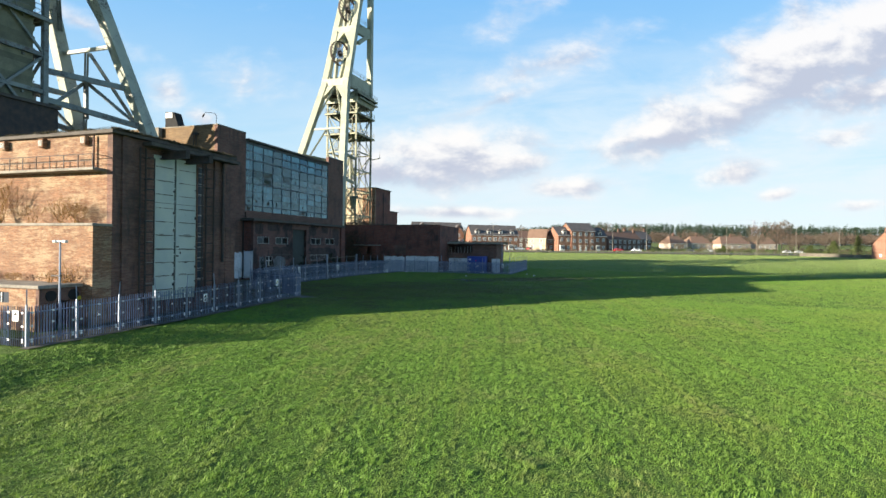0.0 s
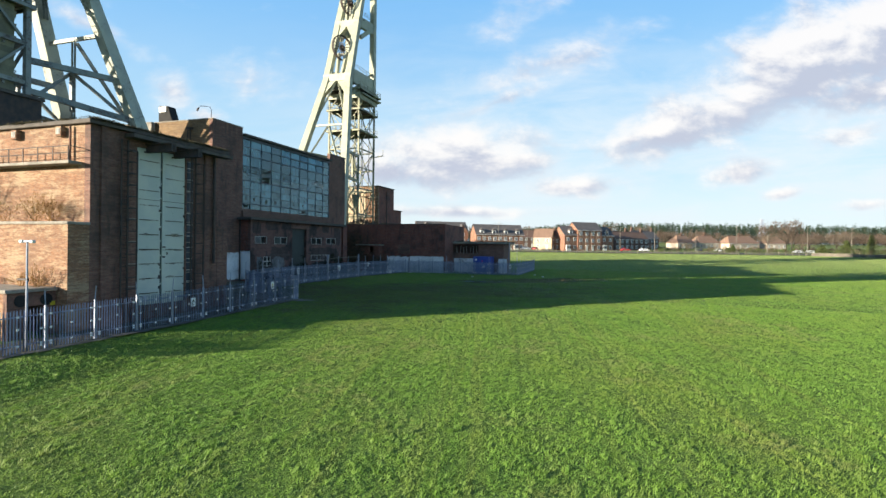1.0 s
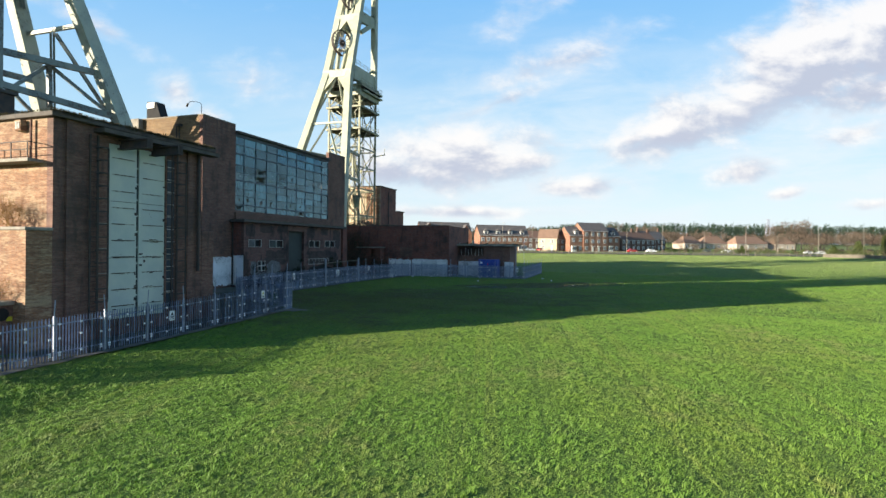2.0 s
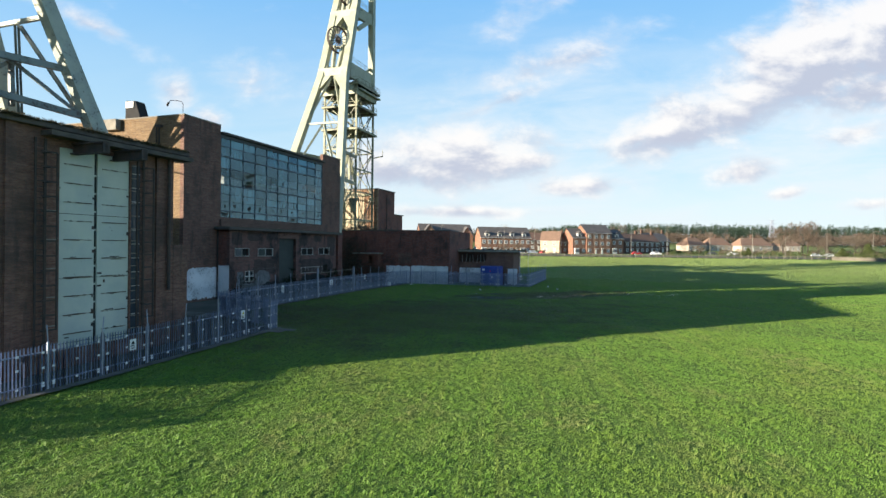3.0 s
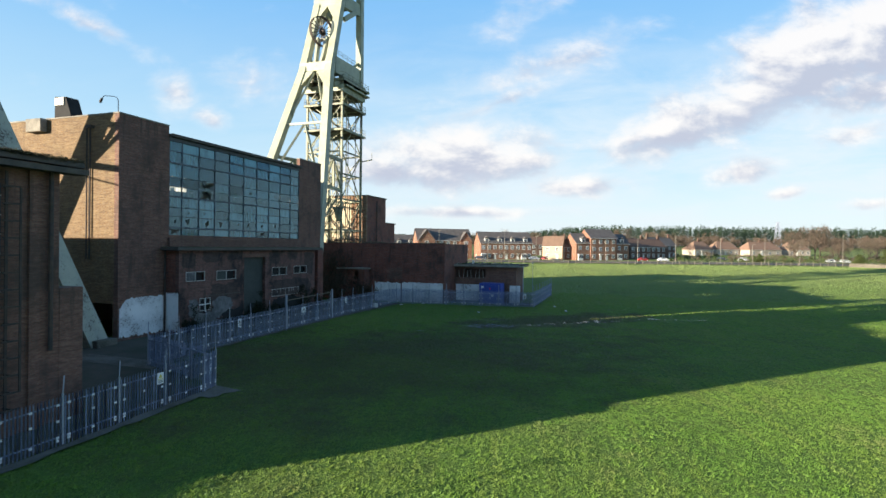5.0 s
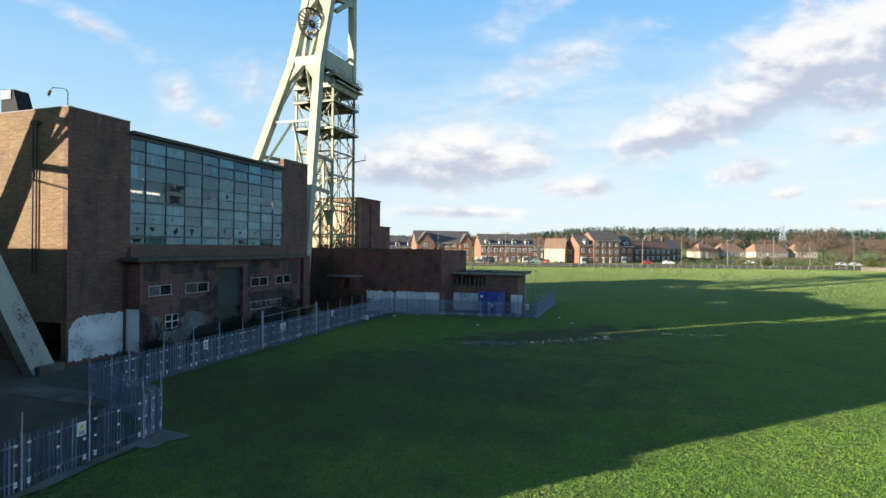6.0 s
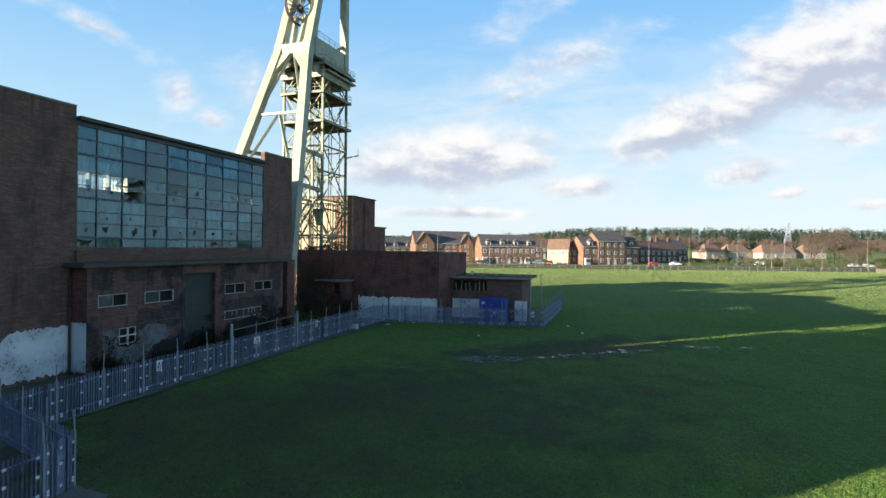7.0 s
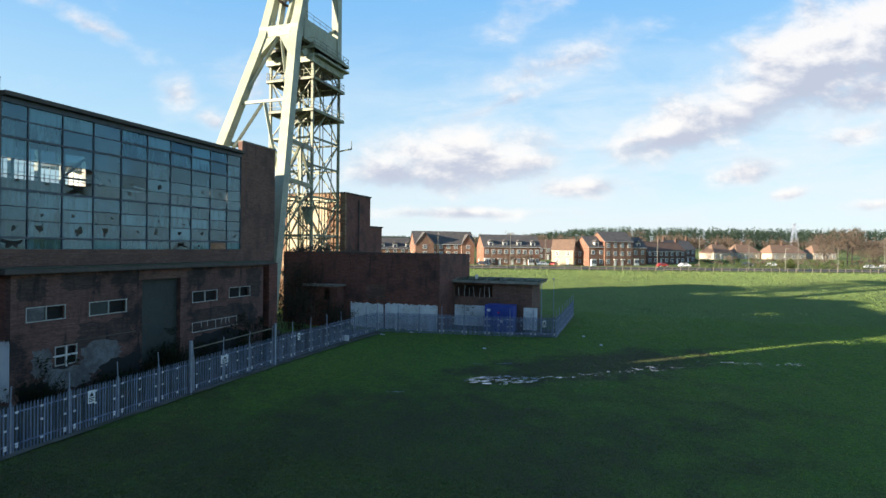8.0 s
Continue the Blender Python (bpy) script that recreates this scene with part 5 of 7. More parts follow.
    # stair flights zigzagging up inside the lattice
    for n, (a, b) in enumerate(zip(levels[2:8], levels[3:9])):
        s = 1 if n % 2 else -1
        bm = bmesh.new()
        for dy in (-0.45, 0.45):
            for lift in (0.0, 1.0):
                beam(bm, at(-s * 2.9, ty0 + 1.0 + dy, a + lift), at(s * 2.9, ty0 + 1.0 + dy, b + lift), 0.07, 0.2 if not lift else 0.06)
        for i in range(13):
            f = (i + 0.5) / 13
            beam(bm, at(s * (-2.9 + 5.8 * f), ty0 + 0.55, a + (b - a) * f), at(s * (-2.9 + 5.8 * f), ty0 + 1.45, a + (b - a) * f), 0.26, 0.05)
        part("stair_flight", bm, lat, t)
    for x, y in ((-0.7, ty0 + 0.2), (0.9, ty1 - 0.3), (2.4, ty1 - 0.2)):
        part("conduit", pipe(bmesh.new(), [at(x, y, 1.0), at(x + 0.1, y, levels[-1])], 0.07, 6), M_DARKSTEEL, t)
    deck = part("platform_edge", boxed(cx - hw - 0.9, cx + hw + 0.9, min(foot + flip * ty0, foot + flip * (ty1 + 1.6)), max(foot + flip * ty0, foot + flip * (ty1 + 1.6)), 38.2 * zs - 1.2, 38.2 * zs - 0.9), lat, t)
    # box head behind the raking face
    for s in (-1, 1):
        for z0, hgt in ((KNEE, 2.9), (KNEE + 13 * zs, 2.2)):
            zc = z0 + hgt / 2
            part("side_girder", bar(at(s * (half(zc) - 0.5), face(zc) + 1.25, zc), at(s * 3.1, ty1 - 0.6, zc), 0.7, hgt), lead, t)
            part("girder_haunch", bar(at(s * (half(zc) - 0.5), face(zc) + 1.2, z0 - 2.2), at(s * 3.1, face(zc) + 4.2, z0 + 0.2), 0.6, 0.8), lead, t)
        part("rear_column", bar(at(s * 3.1, ty1, KNEE - 1.2), at(s * 3.0, ty1, TOP + 4), 1.1, 1.1, up=(0, 1, 0)), lead, t)
        part("knuckle", boxed(cx + s * 3.1 - 0.6, cx + s * 3.1 + 0.6, foot + flip * ty1 - 0.9, foot + flip * ty1 + 0.9, KNEE - 2.4, KNEE - 0.4, bevel=0.3), lead, t)
        part("top_column", bar(at(s * 2.6, face(TOP) + 1, TOP), at(s * 2.4, face(TOP) + 1.4, TOP + 5), 0.5, 0.5, up=(0, 1, 0)), lead, t)
    for z0 in (KNEE + 2.9, KNEE + 15.2 * zs):
        y0, y1 = foot + flip * (face(z0) + 1.3), foot + flip * ty1
        deck = part("head_deck", boxed(cx - 2.9, cx + 2.9, min(y0, y1), max(y0, y1), z0 - 0.5, z0 - 0.3), M_DARKSTEEL, t)
        railing(deck, cx - 3.2, cx + 3.2, y0, y1, z0, lat)
        for s in (-1, 1):
            part("head_brace", bar(at(s * 3, face(z0) + 3, z0 - 2.6), at(s * 3, ty1, z0 + 1.5), 0.3, 0.4), lat, t)
    part("deck_edge", bar(at(-hw, ty1 + 0.4, KNEE + 0.2), at(hw, ty1 + 0.4, KNEE + 0.2), 0.4, 1.2), lead, t)
    for dz in (-1.1, 0.3):
        for s in (-1, 1):
            part("tower_head_beam", bar(at(s * hw, ty0 - 0.3, 38.2 * zs + dz), at(s * hw, ty1 + 1.2, 38.2 * zs + dz), 0.5, 0.7), lat, t)
    # trussed links from the tower to the legs
    zl, zh, mid_post = (19.57 * zs, 23.9 * zs, 0.42) if clad else (18.4 * zs, 23.7 * zs, 0.52)
    for s in (-1, 1):
        hp, lp = leg_at(s * (half(zh) - 0.8), face(zh) + 1.1, zh), leg_at(s * (half(zl) - 0.8), face(zl) + 1.1, zl)
        part("link_beam", bar(at(s * hw, ty0, zh), hp, 0.4, 0.55), lat, t)
        part("link_beam", bar(at(s * hw, ty0, zl + (1.1 if clad else 0)), lp, 0.4, 0.55), lat, t)
        yn = face(zh) + 1.1 + (ty0 - face(zh) - 1.1) * mid_post
        part("link_post", bar(at(s * (hw + 0.5), yn, zl), at(s * (hw + 0.4), yn, zh), 0.35, 0.35), lat, t)
        part("link_brace", bar(at(s * (hw + 0.4), yn, zh), lp, 0.3, 0.3), lat, t)
        part("link_brace", bar(at(s * hw, ty0, zl), at(s * (hw + 0.4), yn, zh), 0.3, 0.3), lat, t)
    for zc in (zl, zh):
        part("walk_rail", bar(at(-hw, ty0, zc - 0.8), at(-half(zc) + 1, face(zc) + 1.2, zc - 0.8), 0.12, 0.12), lat, t)
    # stair up the tower foot
    bm = bmesh.new()
    for x in (1.0, 2.2):
        beam(bm, at(x - 3.6, ty0 - 1.0, 10.5 * zs), at(x + 1.0, ty0 - 1.0, 17 * zs), 0.12, 0.3)
    for i in range(16):
        f = i / 16
        beam(bm, at(-2.6 + 4.6 * f, ty0 - 1.0 - 0.4, (10.5 + 6.5 * f) * zs), at(-2.6 + 4.6 * f, ty0 - 1.0 + 0.4, (10.5 + 6.5 * f) * zs), 0.25, 0.06)
    part("stair", bm, M_CREAM, t)
    bm = bmesh.new()
    tube(bm, at(hw - 0.2, ty0 - 0.6, 13 * zs), at(hw - 0.2, ty0 - 0.6, 15.5 * zs), 0.3, 0.95, 12)
    part("hopper", bm, lat, t)
    # weather mast
    part("mast_arm", bar(at(hw, ty1, 24.6 * zs), at(hw + 2.2, ty1 + 0.4, 25.0 * zs), 0.18, 0.18), lat, t)
    part("mast", bar(at(hw + 2.1, ty1 + 0.4, 25 * zs), at(hw + 2.1, ty1 + 0.4, 26.3 * zs), 0.07, 0.07), lat, t)
    if clad:
        for x, y0, y1 in ((hw - 0.25, ty0 + 1.0, ty1 - 0.1),):
            a, b = foot + flip * y0, foot + flip * y1
            a, b = min(a, b), max(a, b)
            i, zc = 0, 17.2
            while zc < 36:
                part("cladding_board", bar((cx + x, a, zc), (cx + x, b + 0.15 * (i % 2), zc), 0.10, 0.62, up=(0.2, 0, 1)), M_CLAD, t)
                zc += 0.58
                i += 1
        a, b = sorted((foot + flip * (ty0 + 1.2), foot + flip * (ty1 + 3)))
        part("inner_lining", boxed(cx - hw + 0.4, cx + hw - 0.5, a + 0.05, b - 3.2, 17, 35.5), M_CLAD, t)
        base = part("shaft_house", boxed(cx - hw - 3, cx + hw + 0.7, a - 6, 39.2, -1, 18.2), M_DARKSTEEL, t, "dark sheeted shaft house under the tower")
        # Out-of-view block added to cut the sunlight that reaches the field.
        part("unseen_shade_block", boxed(-73, cx - hw - 3.004, 27, 39.2, -1, 13.2), M_DARKSTEEL, base, "unseen block added to shade the field")
        part("shaft_house_roof", boxed(cx - hw - 3.2, cx + hw + 0.9, a - 6.2, 39.4, 18.204, 18.5), M_FASCIA, base)
    return t


headframe(-58.6, 88.6, 1, 0.33, 1.0, False, -0.2, 0.15)
headframe(-58.6, 54.3, -1, 0.36, 0.92, True, 1.6)


# ---- palisade fence ----
def pale_mesh():
    bm = bmesh.new()
    w, h = 0.078, 2.36
    prof = [(-w / 2, 0.0), (-w / 4, 0.022), (0, 0.008), (w / 4, 0.022), (w / 2, 0.0)]
    lo = [bm.verts.new((a, b, 0.05)) for a, b in prof]
    hi = [bm.verts.new((a, b, h - 0.14)) for a, b in prof]
    tips = [bm.verts.new((a * 1.3, b + 0.006, h + (0.0 if i % 2 else -0.03))) for i, (a, b) in enumerate(prof)]
    for i in range(4):
        bm.faces.new((lo[i], lo[i + 1], hi[i + 1], hi[i]))
    for i in range(4):
        bm.faces.new((hi[i], hi[i + 1], tips[i + 1] if i % 2 == 0 else tips[i]))
    bmesh.ops.solidify(bm, geom=bm.faces[:], thickness=0.004)
    return mesh_of("pale", bm, M_GALV)


PALE = pale_mesh()
PLATE = mesh_of("fixing_plate", boxed(-0.07, 0.07, -0.014, 0.0, -0.055, 0.055), M_ZINC)


POSTS = set()


def palisade(points, label):
    """A run of steel palisade panels along the points, following the ground."""
    (ax, ay) = points[0]
    t = thing("palisade_fence", (ax, ay, ground_z(ax, ay)), label, "fence", "security fence")
    rng = random.Random(round(ax * 7 + ay))
    for (x0, y0), (x1, y1) in zip(points, points[1:]):
        run = math.dist((x0, y0), (x1, y1))
        n = max(1, round(run / 2.75))
        turn = math.atan2(y1 - y0, x1 - x0)
        ux, uy = (x1 - x0) / run, (y1 - y0) / run
        nx, ny = uy, -ux
        for i in range(n + 1):
            x, y = x0 + (x1 - x0) * i / n, y0 + (y1 - y0) * i / n
            z = ground_z(x, y)
            if (round(x, 1), round(y, 1)) in POSTS:
                pass
            else:
                POSTS.add((round(x, 1), round(y, 1)))
                part("post", boxed(x - 0.045, x + 0.045, y - 0.045, y + 0.045, z - 0.3, z + 2.42, bevel=0.008), M_GALV_POST, t)
                lean = rng.uniform(-0.04, 0.04)
                part("pole", bar((x, y, z + 2.4), (x + lean, y + lean, z + 3.25), 0.05, 0.05), M_GALV_POST, t)
            if i == n:
                break
            xb, yb = x0 + (x1 - x0) * (i + 1) / n, y0 + (y1 - y0) * (i + 1) / n
            zb = ground_z(xb, yb)
            for h in (0.45, 1.95):
                part("rail", bar((x - nx * 0.035, y - ny * 0.035, z + h), (xb - nx * 0.035, yb - ny * 0.035, zb + h), 0.04, 0.06), M_GALV, t)
            m = 17
            for j in range(m):
                f = (j + 0.75) / (m + 0.5)
                px, py, pz = x + (xb - x) * f, y + (yb - y) * f, z + (zb - z) * f
                piece("pale", PALE, t, (px + nx * 0.005, py + ny * 0.005, pz), turn + math.pi, rng.uniform(-0.012, 0.012))
            for f in (0.09, 0.5, 0.91):
                for h in ((0.32, 0.45, 1.2, 1.95) if f != 0.5 else (0.4, 1.3, 1.95)):
                    px, py, pz = x + (xb - x) * f, y + (yb - y) * f, z + (zb - z) * f + h
                    piece("fixing_plate", PLATE, t, (px + nx * 0.045, py + ny * 0.045, pz), turn)
    return t


def fence_sign(x, y, z, turn, w, h, yellow):
    t = thing("warning_sign", (x, y, z), "white warning sign with a triangle fixed to the palisade" if not yellow else "yellow and white warning sign fixed to the palisade", "sign", "fence signs")
    bm = boxed(-w / 2, w / 2, -0.008, 0.0, -h / 2, h / 2)
    ob = new("board", mesh_of("board", bm, M_SIGN))
    ob.parent = t
    bm = bmesh.new()
    tri = [(-w * 0.32, 0.02), (w * 0.32, 0.02), (0, h * 0.38)]
    bm.faces.new([bm.verts.new((a, -0.012, b)) for a, b in tri])
    ob = new("triangle", mesh_of("triangle", bm, M_SIGN_YELLOW if yellow else M_INK))
    ob.parent = t
    for i, ww in enumerate((0.8, 0.6, 0.7)):
        z0 = -0.06 - i * h * 0.13
        ob = new("text_bar", mesh_of("text_bar", boxed(-w * ww / 2, w * ww / 2, -0.012, -0.009, z0 - h * 0.035, z0 + h * 0.035), M_INK if i else (M_SIGN_YELLOW if yellow else M_INK)))
        ob.parent = t
    t.rotation_euler = (0, 0, turn)


palisade([(-64.2, 20.9), (-31.25, 20.9)], "galvanised steel palisade fence in sunlight")
palisade([(-31.25, 20.9), (-31.25, 46.9)], "galvanised steel palisade fence along the brick hall")
palisade([(-31.25, 46.9), (-31.9, 48.6), (-39.6, 50.4)], "galvanised steel palisade fence turning back to the wall")
palisade([(-39.6, 50.4), (-39.8, 75.8), (-40.4, 96.2)], "galvanised steel palisade fence along the power house")
palisade([(-40.4, 96.2), (-35.4, 97.2), (-20.1, 101.2)], "galvanised steel palisade fence before the low ranges")
palisade([(-20.1, 101.2), (-20.1, 120.4)], "galvanised steel palisade fence at the field corner")
for x, y, z, turn, w, h, yel in ((-31.18, 34.3, 0.55, 90, 0.42, 0.62, False), (-31.18, 43.6, 1.2, 90, 0.42, 0.62, True), (-39.55, 60.0, 1.65, 90, 0.42, 0.7, False),
                                 (-39.68, 70.2, 1.7, 90, 0.75, 0.55, False), (-39.85, 79.6, 1.9, 90, 0.42, 0.62, False), (-31.62, 47.85, 0.8, 110, 0.4, 0.62, False),
                                 (-32.0, 20.82, 0.65, 0, 0.5, 0.6, False), (-21.4, 100.75, 1.3, 15, 0.4, 0.7, False)):
    fence_sign(x, y, z, radians(turn), w, h, yel)


def gate_frame():
    t = thing("gate_posts", (-39.7, 67, 0), "tall steel gate posts with a bar between", "gate")
    for y in (66.95, 75.85):
        part("gate_post", boxed(-39.66, -39.5, y - 0.09, y + 0.09, -0.2, 3.55, bevel=0.01), M_GALV_POST, t)
    part("top_bar", bar((-39.6, 67.0, 3.0), (-39.65, 75.8, 3.2), 0.05, 0.07), M_WOOD, t)


gate_frame()


# ---- plants ----
def stems(rng, centre, n, spread, height, wide):
    """Thin upright stalks that fan out from a root."""
    root = np.array(centre) + np.column_stack([rng.normal(size=n) * spread * 0.35, rng.normal(size=n) * spread * 0.35, np.zeros(n)])
    tip = root + np.column_stack([rng.normal(size=n) * spread * 0.5, rng.normal(size=n) * spread * 0.5, height * rng.uniform(0.4, 1.0, n)])
    ang = rng.uniform(0, 2 * np.pi, n)
    side = np.column_stack([np.cos(ang), np.sin(ang), np.zeros(n)]) * wide
    return np.stack([root - side, root + side, tip], axis=1)


WET = ((-21.5, 79.3, 2.7, 1.5, 95), (-22.3, 85.2, 1.1, 0.3, 14), (-24.6, 84.0, 0.7, 0.25, 6), (-27.4, 73.3, 0.8, 0.25, 10),
       (-17.2, 81.8, 2.0, 0.4, 12), (-15.2, 83.6, 1.8, 0.6, 8), (-13.2, 85.4, 1.8, 0.7, 9), (-11.2, 87.1, 1.8, 0.7, 9), (-9.2, 88.8, 1.8, 0.6, 8),
       (-4.8, 92.6, 1.8, 0.6, 9), (-1.6, 93.4, 1.8, 0.6, 9), (1.4, 94.2, 1.6, 0.5, 8))


RUTS = (-4.6, 1.1, 3.7, 5.7, 10.5, 12.3, 17.9)


def blades(rng, x, y, per, grow, fine):
    """Leaning grass blades at the given places; grow widens them where the field is far off."""
    s = -0.324 * x + 0.946 * y
    z = np.array([ground_z(a, b) + (0.05 * noise.fractal((a * 0.25, b * 0.25, 0), 0.8, 2.2, 4) + 0.018 * noise.noise((a * 1.7, b * 1.7, 3.0)) if fine else 0) for a, b in zip(x, y)])
    clump = np.array([noise.noise((a * 4.6, b * 4.6, 7)) + 0.35 * noise.noise((a * 0.5, b * 0.5, 2)) for a, b in zip(x, y)])
    high = (0.03 + 0.035 * rng.random(len(x)) + 0.19 * np.clip(clump, 0, 1) ** 1.1 * np.clip(1.35 - s / 55, 0.08, 1)) * (1 + (s - 20) / (grow * 2.0))
    across = 0.97 * x + 0.235 * y + 0.35 * np.sin(y * 0.09)
    for at in RUTS:                                              # wheel marks of the mower
        high *= 1 - np.clip(0.25 + 0.45 * np.sin(y * 0.13 + at * 3) * np.sin(y * 0.041 + at), 0, 0.55) * np.exp(-((across - at) / 0.13) ** 2)
    out = []
    for _ in range(per):
        ang = radians(12) + rng.normal(size=len(x)) * 0.8
        half = (0.009 + 0.014 * rng.random(len(x))) * (1 + (s - 14) / grow * 3.2)
        ox, oy = rng.normal(size=len(x)) * 0.06, rng.normal(size=len(x)) * 0.06
        root = np.column_stack([x + ox, y + oy, z - 0.015])
        side = np.column_stack([np.cos(ang) * half, np.sin(ang) * half, np.zeros(len(x))])
        tip = root + np.column_stack([0.035 + rng.normal(size=len(x)) * 0.05, 0.03 + rng.normal(size=len(x)) * 0.05, high])
        out.append(np.stack([root - side, root + side, tip], axis=1))
    return np.concatenate(out)


def grass():
    """Blades over the field, dense near the path and wider and sparser with distance."""
    rng = np.random.default_rng(3)
    edge = lambda x, y: x > -30.6 - 8.5 * np.clip((y - 47) / 3, 0, 1) + 19.5 * np.clip((y - 96.5) / 4.5, 0, 1) - 200 * np.clip((y - 121) / 30, 0, 1)

    def dry(x, y):
        ok = np.ones(len(x), bool)
        for px, py, rx, ry, many in WET:
            ok &= (((x - px) / (rx + 0.3)) ** 2 + ((y + 0.45 - py - 0.33 * (x - px)) / (ry + 0.7)) ** 2 > 1) | (rng.random(len(x)) < (0.03 if many > 50 else 0.4))
        return ok

    sets = []
    n = 620000
    x, y = rng.uniform(-31, 46, n), rng.uniform(2, 62, n)
    keep = (rng.random(n) < np.clip(1.35 - (-0.324 * x + 0.946 * y) / 50, 0.22, 1)) & edge(x, y) & (np.abs(x + 5) < 0.95 * y + 14 + 6 * rng.random(n)) & (rng.random(n) < np.clip((y - 2) / 9, 0, 1))
    sets.append(blades(rng, x[keep], y[keep], 4, 130, True))
    n = 250000
    x, y = rng.uniform(-40, 75, n), rng.uniform(50, 126, n)
    s = -0.324 * x + 0.946 * y
    keep = edge(x, y) & dry(x, y) & (rng.random(n) < np.clip((s - 36) / 25, 0, 1) * np.clip(1.6 - s / 90, 0.4, 1))
    sets.append(blades(rng, x[keep], y[keep], 4, 130, True))
    n = 230000
    x, y = rng.uniform(-75, 160, n), rng.uniform(100, 265, n)
    s = -0.324 * x + 0.946 * y
    keep = edge(x, y) & (s < 216) & (rng.random(n) < np.clip((s - 85) / 30, 0, 1)) & (np.abs(x + 0.34 * y) < 0.95 * s + 10)
    sets.append(blades(rng, x[keep], y[keep], 3, 130, False))
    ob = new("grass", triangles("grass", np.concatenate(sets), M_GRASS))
    tagged(ob, "short tufted green grass over the field", "grass", kind="stuff")


grass()


def branches(rng, root, n, spread, height, wide):
    """Bare forking stems, each a chain of slim tapering slivers."""
    out = []

    def limb(p, d, length, w, depth):
        q = p + d * length
        side = np.cross(d, rng.normal(size=3))
        side *= w / (np.linalg.norm(side) + 1e-6)
        out.append((p - side, p + side, q + side * 0.6))
        out.append((p - side, q + side * 0.6, q - side * 0.6))
        if depth == 0:
            return
        for _ in range(2 if rng.random() < 0.65 else 3):
            e = d + rng.normal(size=3) * 0.38
            e[2] += 0.12
            limb(q, e / np.linalg.norm(e), length * rng.uniform(0.6, 0.9), w * 0.68, depth - 1)

    for _ in range(n):
        d = np.array([rng.normal() * spread, rng.normal() * spread * 0.6, 1.0])
        limb(np.array(root) + np.array([rng.normal() * 0.15, rng.normal() * 0.1, 0]), d / np.linalg.norm(d), height * rng.uniform(0.26, 0.36), wide, 4)
    return np.array(out)


def shrub(name, pts, mat, label, base):
    me = triangles(name, pts - np.array(base), mat)
    ob = new(name, me)
    ob.location = base
    return tagged(ob, label, "shrub", "wild shrubs")


def building_plants():
    rng = np.random.default_rng(11)
    p = np.array
    for x, n, sp, h in ((-44.9, 30, 0.40, 3.5), (-48.5, 16, 0.5, 2.4), (-41.2, 7, 0.9, 1.6), (-38.4, 15, 0.7, 1.9), (-36.9, 12, 0.7, 1.7)):
        c = (x, 28.0, 6.12)
        pts = [branches(rng, c, n, sp, h, 0.024)]
        pts.append(leaf_cloud(rng, (x, 28.0, 6.2 + h * 0.12), (0.9, 0.35, 0.2), 60, 0.05))
        if x > -40:
            pts.append(leaf_cloud(rng, (x, 28.0, 6.2 + h * 0.5), (0.8, 0.35, h * 0.35), 170, 0.05))
        shrub("dead_shrub", np.concatenate(pts), M_DEAD, "leafless brown shrub rooted on the brick ledge", c)
    for x, n, h in ((-44.0, 8, 0.9), (-41.3, 7, 0.8), (-37.6, 9, 1.1), (-36.4, 11, 1.5)):
        c = (x, 26.7, 1.98)
        pts = np.concatenate([branches(rng, c, n, 0.8, h, 0.022), leaf_cloud(rng, (x, 26.7, 2.3), (0.9, 0.4, 0.3), 160, 0.05)])
        shrub("dead_shrub", pts, M_DEAD, "dry brown weeds on the annex roof", c)
    for y, h, n in ((62.2, 2.6, 500), (70.6, 2.2, 500), (72.4, 3.2, 800), (76.4, 1.6, 600), (80.8, 3.6, 500), (67.2, 1.3, 500), (84.6, 2.8, 500)):
        c = (-46.95, y, -0.2)
        pts = [stems(rng, c, n // 3, 1.6, h, 0.03)]
        for q in range(9):
            at = (-46.95 + rng.normal() * 0.15, y + rng.normal() * 0.9, h * rng.uniform(0.1, 0.95))
            pts.append(leaf_cloud(rng, at, (0.2, 0.55, 0.4), n // 9, 0.09, 1.0, 0.1))
        shrub("ivy_bush", np.concatenate(pts), M_IVY, "dark straggling ivy at the foot of the wall", c)
    for c, r, n in (((-49.5, 94.0, 2.0), (2.6, 2.2, 2.6), 900), ((-52.5, 91.8, 3.4), (2.0, 1.5, 3.4), 700), ((-46.0, 96.5, 1.2), (2.2, 1.4, 1.7), 700), ((-52.3, 97.4, 4.4), (1.8, 1.2, 3.8), 900), ((-49.0, 98.4, 2.2), (2.0, 0.7, 2.0), 500)):
        root = (c[0], c[1], c[2] - r[2])
        pts = [branches(rng, (root[0] + rng.normal() * r[0] * 0.5, root[1] + rng.normal() * r[1] * 0.4, root[2]), 6, 0.35, r[2] * 2.0, 0.05) for q in range(5)]
        pts.append(leaf_cloud(rng, c, r, n, 0.13, 1.0, 0.1))
        shrub("thicket", np.concatenate(pts), M_THICKET, "dark tangled winter thicket between the brick walls", root)
    for c, r, n in (((-52.5, 101.2, 9.3), (3.4, 0.8, 0.8), 1800), ((-46.5, 101.0, 9.1), (2.6, 0.6, 0.35), 700), ((-38.0, 100.8, 9.0), (3.5, 0.5, 0.25), 600)):
        shrub("roof_weeds", leaf_cloud(rng, c, r, n, 0.12), M_TWIG, "brown weeds along the flat roof edge", (c[0], c[1], c[2] - r[2]))


building_plants()


